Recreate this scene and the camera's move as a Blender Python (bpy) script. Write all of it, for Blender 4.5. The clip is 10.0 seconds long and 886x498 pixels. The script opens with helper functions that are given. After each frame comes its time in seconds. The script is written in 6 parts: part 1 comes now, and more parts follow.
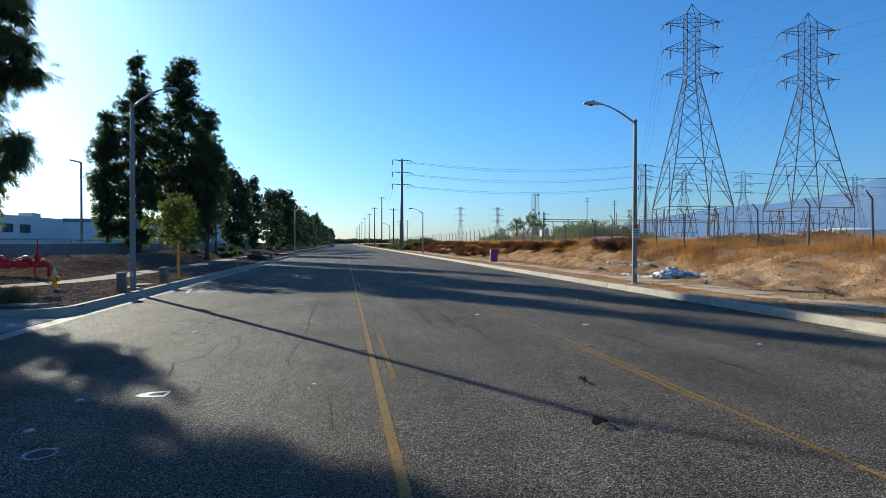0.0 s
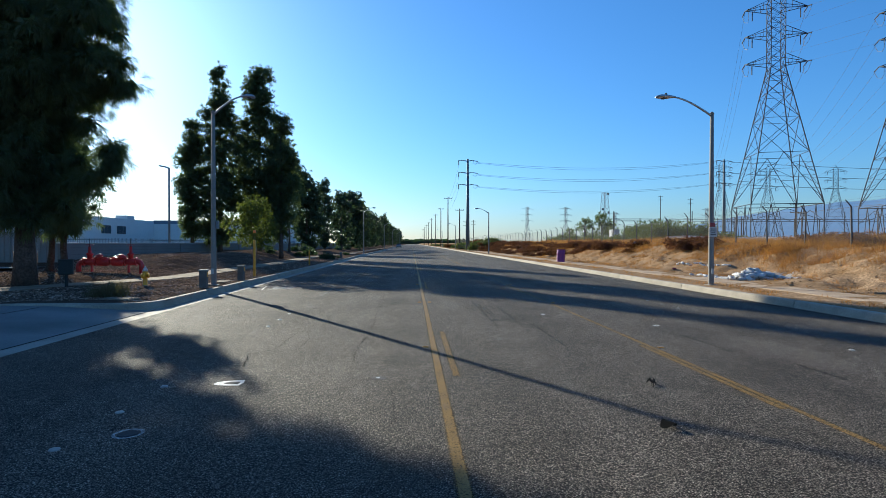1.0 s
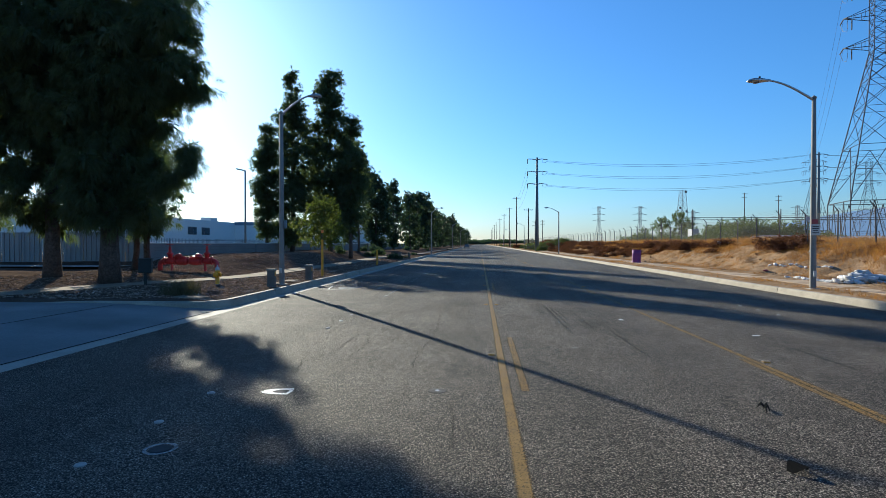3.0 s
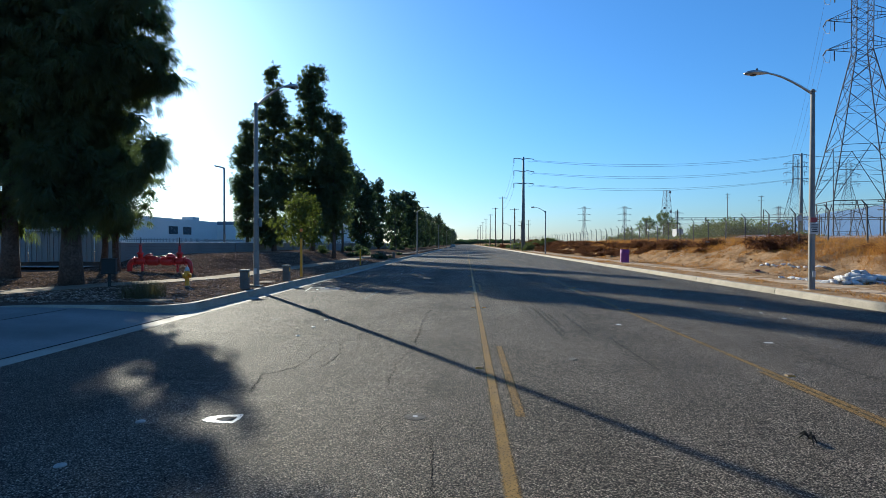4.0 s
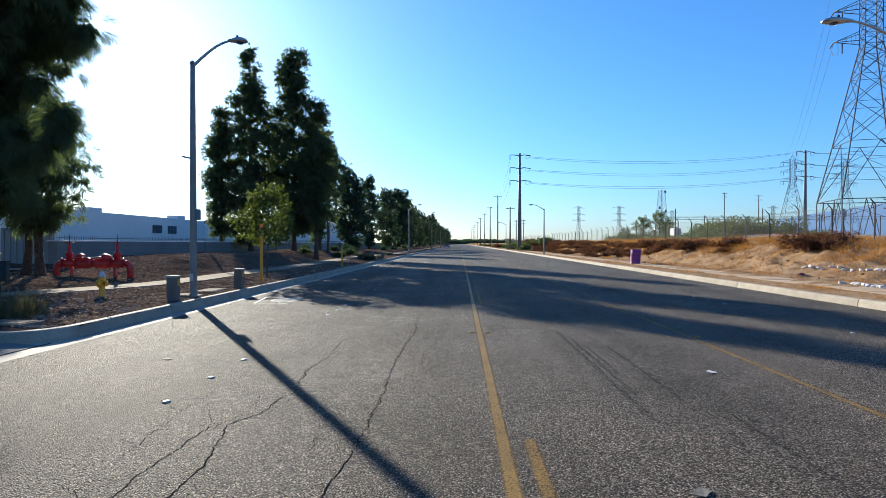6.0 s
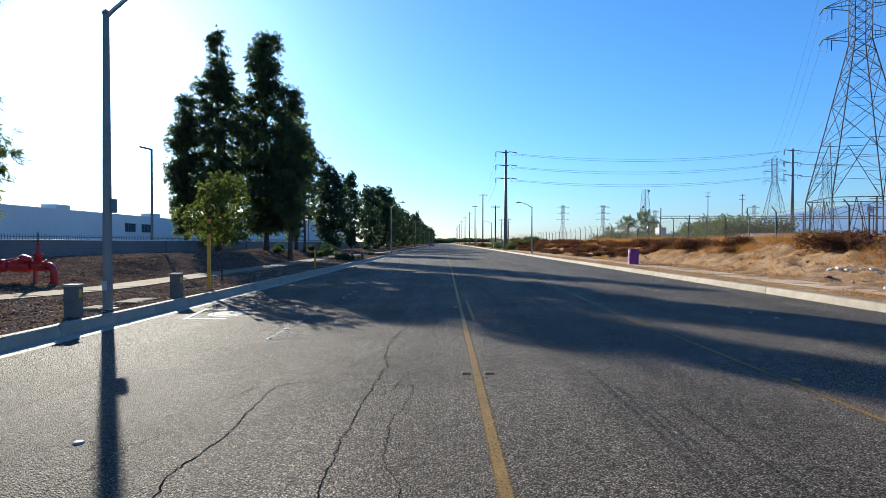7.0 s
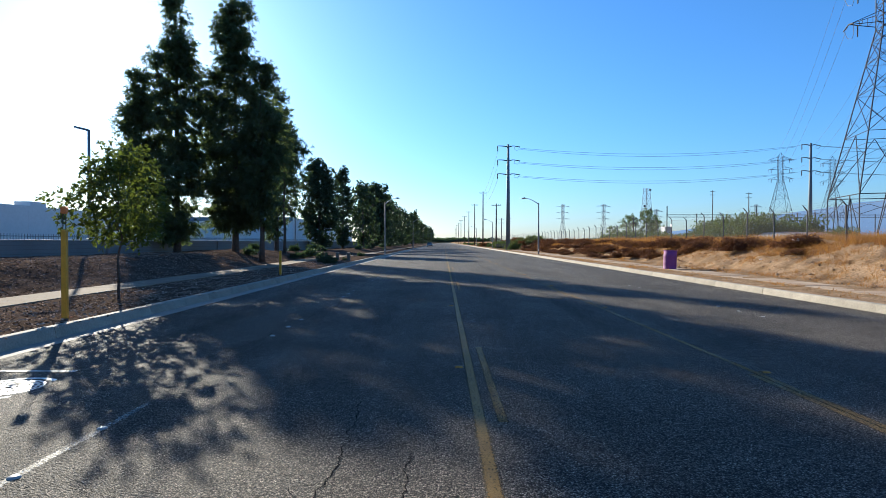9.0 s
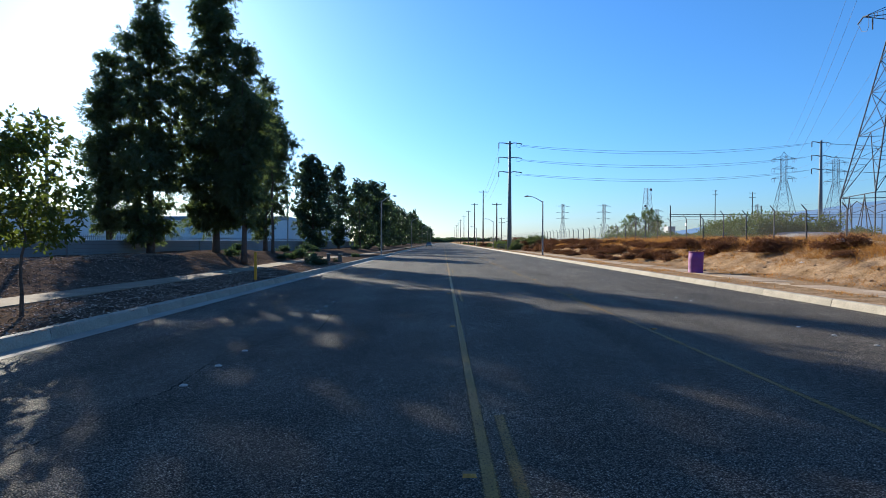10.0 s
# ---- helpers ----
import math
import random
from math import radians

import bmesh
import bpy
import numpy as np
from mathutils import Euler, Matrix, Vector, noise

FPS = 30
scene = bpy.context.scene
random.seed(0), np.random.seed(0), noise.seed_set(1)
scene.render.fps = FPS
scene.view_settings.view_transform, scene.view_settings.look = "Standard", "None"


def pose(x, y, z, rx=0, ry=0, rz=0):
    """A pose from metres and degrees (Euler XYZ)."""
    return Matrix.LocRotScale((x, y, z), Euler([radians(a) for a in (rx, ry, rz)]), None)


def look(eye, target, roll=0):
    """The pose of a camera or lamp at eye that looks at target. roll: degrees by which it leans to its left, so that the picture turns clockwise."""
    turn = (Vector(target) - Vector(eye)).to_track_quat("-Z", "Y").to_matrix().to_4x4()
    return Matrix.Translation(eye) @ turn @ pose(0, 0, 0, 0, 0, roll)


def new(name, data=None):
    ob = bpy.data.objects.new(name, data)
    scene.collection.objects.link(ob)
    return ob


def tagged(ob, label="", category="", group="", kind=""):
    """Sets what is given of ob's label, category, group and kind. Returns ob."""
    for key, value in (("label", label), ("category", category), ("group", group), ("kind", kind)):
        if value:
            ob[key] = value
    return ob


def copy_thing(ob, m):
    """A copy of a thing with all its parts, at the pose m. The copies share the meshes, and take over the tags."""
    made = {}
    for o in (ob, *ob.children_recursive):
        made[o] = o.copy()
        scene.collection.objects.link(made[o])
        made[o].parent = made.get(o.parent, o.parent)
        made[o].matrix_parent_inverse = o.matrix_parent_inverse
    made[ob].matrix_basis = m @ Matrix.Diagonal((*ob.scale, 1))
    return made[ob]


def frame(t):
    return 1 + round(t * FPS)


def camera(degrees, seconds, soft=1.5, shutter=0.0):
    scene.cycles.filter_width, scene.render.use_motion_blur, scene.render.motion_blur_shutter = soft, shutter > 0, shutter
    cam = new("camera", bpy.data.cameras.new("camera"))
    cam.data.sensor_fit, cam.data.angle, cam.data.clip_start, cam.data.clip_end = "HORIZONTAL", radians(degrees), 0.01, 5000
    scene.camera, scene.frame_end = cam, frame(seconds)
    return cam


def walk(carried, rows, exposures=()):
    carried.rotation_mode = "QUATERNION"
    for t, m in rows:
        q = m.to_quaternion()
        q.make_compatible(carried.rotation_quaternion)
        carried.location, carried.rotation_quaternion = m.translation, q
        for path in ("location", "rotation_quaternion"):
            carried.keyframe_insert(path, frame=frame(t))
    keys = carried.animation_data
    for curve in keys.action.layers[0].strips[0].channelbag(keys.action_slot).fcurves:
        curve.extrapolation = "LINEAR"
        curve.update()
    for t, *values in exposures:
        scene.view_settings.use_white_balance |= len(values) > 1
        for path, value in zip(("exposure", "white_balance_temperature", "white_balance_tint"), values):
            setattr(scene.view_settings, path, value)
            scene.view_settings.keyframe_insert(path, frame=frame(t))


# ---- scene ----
cam = camera(78.0, 10.0, soft=0.5)
METRES, EYE, TILT, LEAN, TURN = 18.2, 1.68, 0.17, 0.0, -10.2
ROWS = [
    (0.0, 0.0, 0.0, 0.0, 0.0, -0.8, -0.06),
    (0.1, 0.0003, 0.0003, -0.0003, 1.18, -0.8, -0.06),
    (0.2, 0.0006, 0.0006, -0.0005, 2.71, -0.79, -0.06),
    (0.3, 0.0009, 0.0008, -0.0008, 4.4, -0.79, -0.05),
    (0.4, 0.0012, 0.0011, -0.001, 5.38, -0.78, -0.05),
    (0.5, 0.0015, 0.0014, -0.0013, 5.58, -0.78, -0.05),
    (0.6, 0.0017, 0.0012, -0.0015, 5.73, -0.78, -0.04),
    (0.7, 0.002, 0.0009, -0.0017, 5.85, -0.78, -0.04),
    (0.8, 0.0022, 0.0007, -0.0019, 5.97, -0.77, -0.03),
    (0.9, 0.0025, 0.0004, -0.0021, 6.0, -0.77, -0.03),
    (1.0, 0.0027, 0.0002, -0.0023, 6.92, -0.77, -0.02),
    (1.1, 0.0031, 0.0002, -0.0025, 9.15, -0.76, -0.01),
    (1.2, 0.0036, 0.0002, -0.0027, 10.85, -0.75, -0.01),
    (1.3, 0.004, 0.0003, -0.0028, 11.38, -0.75, -0.0),
    (1.4, 0.0045, 0.0003, -0.003, 11.79, -0.74, 0.0),
    (1.5, 0.0049, 0.0003, -0.0032, 12.07, -0.73, 0.01),
    (1.6, 0.0049, 0.0017, -0.0033, 12.22, -0.73, 0.02),
    (1.7, 0.0048, 0.0031, -0.0034, 12.35, -0.72, 0.03),
    (1.8, 0.0048, 0.0046, -0.0035, 12.46, -0.72, 0.03),
    (1.9, 0.0047, 0.006, -0.0036, 12.58, -0.71, 0.04),
    (2.0, 0.0047, 0.0074, -0.0037, 13.61, -0.71, 0.05),
    (2.1, 0.0045, 0.0092, -0.0037, 14.37, -0.71, 0.05),
    (2.2, 0.0043, 0.011, -0.0037, 14.38, -0.71, 0.05),
    (3.3, -0.0044, 0.0564, -0.0049, 13.54, -0.74, 0.03),
    (3.4, -0.0053, 0.0617, -0.005, 12.76, -0.74, 0.03),
    (3.5, -0.0063, 0.0672, -0.0051, 12.66, -0.74, 0.03),
    (4.0, -0.0112, 0.0941, -0.0062, 12.61, -0.73, 0.02),
    (4.5, -0.0169, 0.1246, -0.0079, 12.57, -0.75, 0.01),
    (5.0, -0.0259, 0.1739, -0.0086, 12.51, -0.73, 0.03),
    (5.5, -0.0387, 0.2408, -0.009, 12.46, -0.74, 0.07),
    (5.7, -0.0444, 0.2703, -0.009, 12.43, -0.74, 0.05),
    (6.8, -0.0777, 0.4419, -0.0094, 10.38, -0.84, 0.0),
    (7.0, -0.0844, 0.4762, -0.0095, 10.37, -0.85, -0.02),
    (7.5, -0.0989, 0.5583, -0.0099, 10.34, -0.86, 0.01),
    (8.0, -0.1129, 0.6412, -0.0089, 10.32, -0.89, 0.0),
    (8.5, -0.126, 0.7254, -0.0085, 10.28, -0.89, 0.01),
    (9.0, -0.141, 0.8076, -0.0087, 10.26, -0.91, -0.03),
    (9.5, -0.1562, 0.8914, -0.0085, 10.23, -0.92, -0.06),
    (10.0, -0.1709, 0.9765, -0.0079, 10.2, -0.93, -0.09),
]
EXPOSURES = [(0.0, 1.15, 4750, 3), (5.0, 1.15, 4750, 3), (5.5, 1.42, 4800, 7), (8.5, 1.4, 4800, 7), (9.5, 1.36, 4800, 7), (10.0, 1.35, 4800, 7)]
walk(cam, [(t, pose(0, 0, EYE, TILT, LEAN, TURN) @ pose(METRES * x, METRES * y, METRES * z, 90 + pitch, roll, yaw)) for t, x, y, z, yaw, pitch, roll in ROWS], EXPOSURES)

# ---- daylight: low sun ahead and to the left ----
SUN_AZ, SUN_EL = 31.7, 19.1
world = bpy.data.worlds.new("sky")
scene.world = world
world.use_nodes = True
wn = world.node_tree
sky = wn.nodes.new("ShaderNodeTexSky")
sky.sky_type = "NISHITA"
sky.sun_disc = False
sky.sun_elevation, sky.sun_rotation = radians(SUN_EL), radians(-SUN_AZ)
sky.air_density, sky.dust_density, sky.ozone_density = 1.25, 0.55, 6.0
wn.nodes["Background"].inputs["Strength"].default_value = 0.06
wn.links.new(sky.outputs["Color"], wn.nodes["Background"].inputs["Color"])
sun_data = bpy.data.lights.new("sun", "SUN")
sun_data.energy, sun_data.angle, sun_data.color = 5.0, radians(0.5), (1.0, 0.75, 0.45)
sun = new("sun", sun_data)
sa, se = radians(SUN_AZ), radians(SUN_EL)
sun.matrix_world = look((-80 * math.sin(sa) * math.cos(se), 80 * math.cos(sa) * math.cos(se), 80 * math.sin(se)), (0, 0, 0))

# ---- helpers for building ----
def part(name, bm, material, parent=None, label="", smooth=False):
    """Links a bmesh as one mesh object under a thing or a part."""
    me = bpy.data.meshes.new(name)
    bm.to_mesh(me)
    bm.free()
    if smooth:
        me.polygons.foreach_set("use_smooth", [True] * len(me.polygons))
    me.materials.append(material)
    ob = new(name, me)
    if parent:
        ob.parent = parent
    return tagged(ob, label)


def part_arrays(name, verts, faces, material, parent=None, label="", smooth=False):
    """A mesh from numpy arrays: verts (n, 3), faces (m, 3 or 4)."""
    verts, faces = np.asarray(verts, dtype=np.float32), np.asarray(faces, dtype=np.int32)
    me = bpy.data.meshes.new(name)
    k = faces.shape[1]
    me.vertices.add(len(verts))
    me.vertices.foreach_set("co", verts.ravel())
    me.loops.add(faces.size)
    me.loops.foreach_set("vertex_index", faces.ravel())
    me.polygons.add(len(faces))
    me.polygons.foreach_set("loop_start", np.arange(0, faces.size, k, dtype=np.int32))
    me.polygons.foreach_set("use_smooth", [smooth] * len(faces))
    me.update(calc_edges=True)
    me.materials.append(material)
    ob = new(name, me)
    if parent:
        ob.parent = parent
    return tagged(ob, label)


def piece(name, me, parent, m):
    """One of many alike pieces, sharing a mesh."""
    ob = new(name, me)
    ob.parent = parent
    ob.matrix_local = m
    return ob


def thing(name, m, label, category, group="", kind=""):
    ob = new(name)
    ob.empty_display_size = 0.2
    ob.matrix_world = m
    return tagged(ob, label, category, group, kind)


def box(bm, cx, cy, cz, sx, sy, sz, bevel=0.0, m=None):
    g = bmesh.ops.create_cube(bm, size=1.0, matrix=(m or Matrix()) @ Matrix.Translation((cx, cy, cz)) @ Matrix.Diagonal((sx, sy, sz, 1)))
    if bevel:
        edges = list({e for v in g["verts"] for e in v.link_edges})
        bmesh.ops.bevel(bm, geom=edges, offset=bevel, segments=2, affect="EDGES", profile=0.5)
    return bm


def tube(bm, pts, radii, n=8, caps=True):
    """A round, tapered tube along points."""
    pts = [Vector(p) for p in pts]
    radii = list(map(float, radii)) if hasattr(radii, "__len__") else radii
    if not hasattr(radii, "__len__"):
        radii = [radii] * len(pts)
    rings, side = [], None
    for i, p in enumerate(pts):
        d = (pts[min(i + 1, len(pts) - 1)] - pts[max(i - 1, 0)]).normalized()
        if side is None:
            side = d.orthogonal().normalized()
        side = (side - d * side.dot(d)).normalized()
        up = d.cross(side)
        rings.append([bm.verts.new(p + radii[i] * (math.cos(2 * math.pi * k / n) * side + math.sin(2 * math.pi * k / n) * up)) for k in range(n)])
    for a, b in zip(rings, rings[1:]):
        for k in range(n):
            bm.faces.new((a[k], a[(k + 1) % n], b[(k + 1) % n], b[k]))
    if caps:
        bm.faces.new(rings[0][::-1])
        bm.faces.new(rings[-1])
    return bm


def lathe(bm, profile, n=20, m=None):
    """A turned shape about z from (radius, z) pairs."""
    m = m or Matrix()
    rings = []
    for r, z in profile:
        rings.append([bm.verts.new(m @ Vector((r * math.cos(2 * math.pi * k / n), r * math.sin(2 * math.pi * k / n), z))) for k in range(n)])
    for a, b in zip(rings, rings[1:]):
        for k in range(n):
            bm.faces.new((a[k], a[(k + 1) % n], b[(k + 1) % n], b[k]))
    bm.faces.new(rings[0][::-1])
    bm.faces.new(rings[-1])
    return bm


def sheet(name, xs, ys, height, material, parent=None):
    """A ground sheet over a grid of xs and ys with height(x, y)."""
    xs, ys = np.asarray(xs, float), np.asarray(ys, float)
    v = [(x, y, height(x, y)) for y in ys for x in xs]
    nx = len(xs)
    i = np.arange((len(ys) - 1) * nx).reshape(-1, nx)[:, :-1].ravel()
    return part_arrays(name, v, np.stack([i, i + 1, i + nx + 1, i + nx], 1), material, parent, smooth=True)


def surface(name, colour, rough=0.8, metal=0.0, vary=0.25, blotch=1.0, grain=30.0, grit=0.3, bump=0.3, depth=0.01, tint=None, spec=0.5, random_vary=0.0, island=0.0):
    """A plain material with blotches, grain and fine relief at real-world scale."""
    mt = bpy.data.materials.new(name)
    mt.use_nodes = True
    nt = mt.node_tree
    N, L = nt.nodes, nt.links
    b = N["Principled BSDF"]
    b.inputs["Metallic"].default_value = metal
    b.inputs["Specular IOR Level"].default_value = spec
    co = N.new("ShaderNodeTexCoord")
    big, fine = N.new("ShaderNodeTexNoise"), N.new("ShaderNodeTexNoise")
    big.inputs["Scale"].default_value, big.inputs["Detail"].default_value = blotch, 5.0
    fine.inputs["Scale"].default_value, fine.inputs["Detail"].default_value = grain, 4.0
    for n in (big, fine):
        L.new(co.outputs["Object"], n.inputs["Vector"])
    r1 = N.new("ShaderNodeValToRGB")
    r1.color_ramp.elements[0].position, r1.color_ramp.elements[1].position = 0.3, 0.7
    other = tint or tuple(c * (1 - vary) for c in colour)
    r1.color_ramp.elements[0].color = (*other, 1)
    r1.color_ramp.elements[1].color = (*(min(1, c * (1 + vary * 0.6)) for c in colour), 1)
    L.new(big.outputs["Fac"], r1.inputs["Fac"])
    mr = N.new("ShaderNodeMapRange")
    mr.inputs["From Min"].default_value, mr.inputs["From Max"].default_value = 0.3, 0.7
    mr.inputs["To Min"].default_value, mr.inputs["To Max"].default_value = 1 - grit, 1 + grit
    L.new(fine.outputs["Fac"], mr.inputs["Value"])
    mul = N.new("ShaderNodeVectorMath")
    mul.operation = "SCALE"
    L.new(r1.outputs["Color"], mul.inputs[0])
    L.new(mr.outputs["Result"], mul.inputs["Scale"])
    out = mul.outputs["Vector"]
    if random_vary or island:
        src = N.new("ShaderNodeObjectInfo" if random_vary else "ShaderNodeNewGeometry").outputs["Random" if random_vary else "Random Per Island"]
        amount = random_vary or island
        m2, s2 = N.new("ShaderNodeMapRange"), N.new("ShaderNodeVectorMath")
        m2.inputs["To Min"].default_value, m2.inputs["To Max"].default_value = 1 - amount, 1 + amount
        s2.operation = "SCALE"
        L.new(src, m2.inputs["Value"])
        L.new(out, s2.inputs[0])
        L.new(m2.outputs["Result"], s2.inputs["Scale"])
        out = s2.outputs["Vector"]
    L.new(out, b.inputs["Base Color"])
    rr = N.new("ShaderNodeMapRange")
    rr.inputs["To Min"].default_value, rr.inputs["To Max"].default_value = max(0.03, rough - 0.12), min(1, rough + 0.12)
    L.new(big.outputs["Fac"], rr.inputs["Value"])
    L.new(rr.outputs["Result"], b.inputs["Roughness"])
    if bump:
        bp = N.new("ShaderNodeBump")
        bp.inputs["Strength"].default_value, bp.inputs["Distance"].default_value = bump, depth
        L.new(fine.outputs["Fac"], bp.inputs["Height"])
        L.new(bp.outputs["Normal"], b.inputs["Normal"])
    return mt


def leafy(name, colour, rough=0.5, glow=0.35, vary=0.35):
    """Leaves: varied per leaf, letting some light through."""
    mt = surface(name, colour, rough, vary=vary, blotch=0.6, grain=8, grit=0.2, bump=0, island=0.45, spec=0.3)
    nt = mt.node_tree
    b = nt.nodes["Principled BSDF"]
    tr, mix = nt.nodes.new("ShaderNodeBsdfTranslucent"), nt.nodes.new("ShaderNodeMixShader")
    mix.inputs["Fac"].default_value = glow
    tr.inputs["Color"].default_value = (colour[0] * 1.6, colour[1] * 1.7, colour[2] * 0.8, 1)
    nt.links.new(b.outputs["BSDF"], mix.inputs[1])
    nt.links.new(tr.outputs["BSDF"], mix.inputs[2])
    nt.links.new(mix.outputs["Shader"], nt.nodes["Material Output"].inputs["Surface"])
    return mt


def asphalt_material():
    """Aged, open-grained asphalt: pale and dark stones, worn wheel tracks, long stains."""
    mt = bpy.data.materials.new("asphalt")
    mt.use_nodes = True
    nt = mt.node_tree
    N, L = nt.nodes, nt.links
    b = N["Principled BSDF"]
    co = N.new("ShaderNodeTexCoord")
    cell = N.new("ShaderNodeTexVoronoi")
    cell.inputs["Scale"].default_value = 82.0
    L.new(co.outputs["Object"], cell.inputs["Vector"])
    stones = N.new("ShaderNodeValToRGB")
    stones.color_ramp.interpolation = "CONSTANT"
    e = stones.color_ramp.elements
    e[0].color, e[1].color, e[1].position = (0.059, 0.05, 0.041, 1), (0.11, 0.094, 0.076, 1), 0.22
    for p, c in ((0.5, (0.164, 0.141, 0.113, 1)), (0.8, (0.243, 0.208, 0.167, 1)), (0.955, (0.378, 0.325, 0.26, 1))):
        k = e.new(p)
        k.color = c
    sep = N.new("ShaderNodeSeparateColor")
    L.new(cell.outputs["Color"], sep.inputs["Color"])
    L.new(sep.outputs["Red"], stones.inputs["Fac"])
    gap = N.new("ShaderNodeMapRange")
    gap.inputs["From Min"].default_value, gap.inputs["From Max"].default_value = 0.25, 0.65
    gap.inputs["To Min"].default_value, gap.inputs["To Max"].default_value = 1.45, 0.12
    L.new(cell.outputs["Distance"], gap.inputs["Value"])
    stretch = N.new("ShaderNodeMapping")
    stretch.inputs["Scale"].default_value = (0.9, 0.05, 1.0)
    L.new(co.outputs["Object"], stretch.inputs["Vector"])
    tracks, stains, dust = N.new("ShaderNodeTexNoise"), N.new("ShaderNodeTexNoise"), N.new("ShaderNodeTexNoise")
    tracks.inputs["Scale"].default_value, tracks.inputs["Detail"].default_value = 1.0, 3.0
    stains.inputs["Scale"].default_value, stains.inputs["Detail"].default_value = 0.55, 6.0
    dust.inputs["Scale"].default_value, dust.inputs["Detail"].default_value = 7.0, 5.0
    L.new(stretch.outputs["Vector"], tracks.inputs["Vector"])
    L.new(co.outputs["Object"], stains.inputs["Vector"])
    L.new(co.outputs["Object"], dust.inputs["Vector"])
    value = gap.outputs["Result"]
    for src, lo, hi in ((tracks, 0.72, 1.25), (stains, 0.75, 1.22), (dust, 0.82, 1.18)):
        m = N.new("ShaderNodeMapRange")
        m.inputs["From Min"].default_value, m.inputs["From Max"].default_value = 0.3, 0.7
        m.inputs["To Min"].default_value, m.inputs["To Max"].default_value = lo, hi
        L.new(src.outputs["Fac"], m.inputs["Value"])
        x = N.new("ShaderNodeMath")
        x.operation = "MULTIPLY"
        L.new(value, x.inputs[0])
        L.new(m.outputs["Result"], x.inputs[1])
        value = x.outputs["Value"]
    s = N.new("ShaderNodeVectorMath")
    s.operation = "SCALE"
    L.new(stones.outputs["Color"], s.inputs[0])
    L.new(value, s.inputs["Scale"])
    L.new(s.outputs["Vector"], b.inputs["Base Color"])
    b.inputs["Roughness"].default_value = 0.78
    b.inputs["Specular IOR Level"].default_value = 0.13
    bp = N.new("ShaderNodeBump")
    bp.invert = True
    bp.inputs["Strength"].default_value, bp.inputs["Distance"].default_value = 1.0, 0.02
    L.new(cell.outputs["Distance"], bp.inputs["Height"])
    L.new(bp.outputs["Normal"], b.inputs["Normal"])
    return mt


def worn_paint(name, colour, worn=0.5, spec=0.5, ragged=0.0):
    """Road paint worn through to the stones."""
    mt = surface(name, colour, 0.6, vary=0.25, blotch=3.0, grain=70.0, grit=0.25, bump=0.5, depth=0.004, spec=spec)
    nt = mt.node_tree
    N, L = nt.nodes, nt.links
    out = N["Material Output"]
    co, n = N.new("ShaderNodeTexCoord"), N.new("ShaderNodeTexNoise")
    n.inputs["Scale"].default_value, n.inputs["Detail"].default_value, n.inputs["Roughness"].default_value = 45.0, 8.0, 0.8
    L.new(co.outputs["Object"], n.inputs["Vector"])
    r = N.new("ShaderNodeMapRange")
    r.inputs["From Min"].default_value, r.inputs["From Max"].default_value = worn - 0.13, worn + 0.13
    wear = n.outputs["Fac"]
    if ragged:     # paint thins out towards both edges of a line
        sep, off, away, edge, less = N.new("ShaderNodeSeparateXYZ"), N.new("ShaderNodeMath"), N.new("ShaderNodeMath"), N.new("ShaderNodeMapRange"), N.new("ShaderNodeMath")
        off.operation, away.operation, less.operation = "SUBTRACT", "ABSOLUTE", "SUBTRACT"
        off.inputs[1].default_value = 0.5
        edge.inputs["From Min"].default_value, edge.inputs["From Max"].default_value = 0.28, 0.5
        edge.inputs["To Min"].default_value, edge.inputs["To Max"].default_value = 0.0, ragged
        L.new(co.outputs["UV"], sep.inputs[0])
        L.new(sep.outputs["X"], off.inputs[0])
        L.new(off.outputs[0], away.inputs[0])
        L.new(away.outputs[0], edge.inputs["Value"])
        L.new(wear, less.inputs[0])
        L.new(edge.outputs["Result"], less.inputs[1])
        wear = less.outputs[0]
    L.new(wear, r.inputs["Value"])
    tr, mix = N.new("ShaderNodeBsdfTransparent"), N.new("ShaderNodeMixShader")
    L.new(r.outputs["Result"], mix.inputs["Fac"])
    L.new(tr.outputs["BSDF"], mix.inputs[1])
    L.new(N["Principled BSDF"].outputs["BSDF"], mix.inputs[2])
    L.new(mix.outputs["Shader"], out.inputs["Surface"])
    return mt


ASPHALT = asphalt_material()
CONCRETE = surface("concrete", (0.35, 0.31, 0.25), 0.85, spec=0.2, vary=0.25, blotch=0.8, grain=45, grit=0.15, bump=0.3, depth=0.004, random_vary=0.06)
KERB = surface("kerb_concrete", (0.32, 0.285, 0.225), 0.85, spec=0.2, vary=0.3, blotch=1.3, grain=35, grit=0.18, bump=0.35, depth=0.005, random_vary=0.08)
GUTTER = surface("gutter_concrete", (0.30, 0.27, 0.225), 0.8, spec=0.2, vary=0.25, blotch=1.0, grain=40, grit=0.15, bump=0.3, depth=0.004)
MULCH = surface("mulch", (0.10, 0.073, 0.054), 0.97, vary=0.4, blotch=0.9, grain=38, grit=0.45, bump=0.8, depth=0.025, spec=0.0)
CHIPS = surface("wood_chips", (0.35, 0.255, 0.185), 0.95, vary=0.3, blotch=2.0, grain=30, grit=0.3, bump=0.3, island=0.75, spec=0.0)
DIRT = surface("dry_dirt", (0.265, 0.185, 0.11), 0.97, vary=0.42, blotch=1.3, grain=14, grit=0.4, bump=0.9, depth=0.035, tint=(0.185, 0.118, 0.06), spec=0.0)
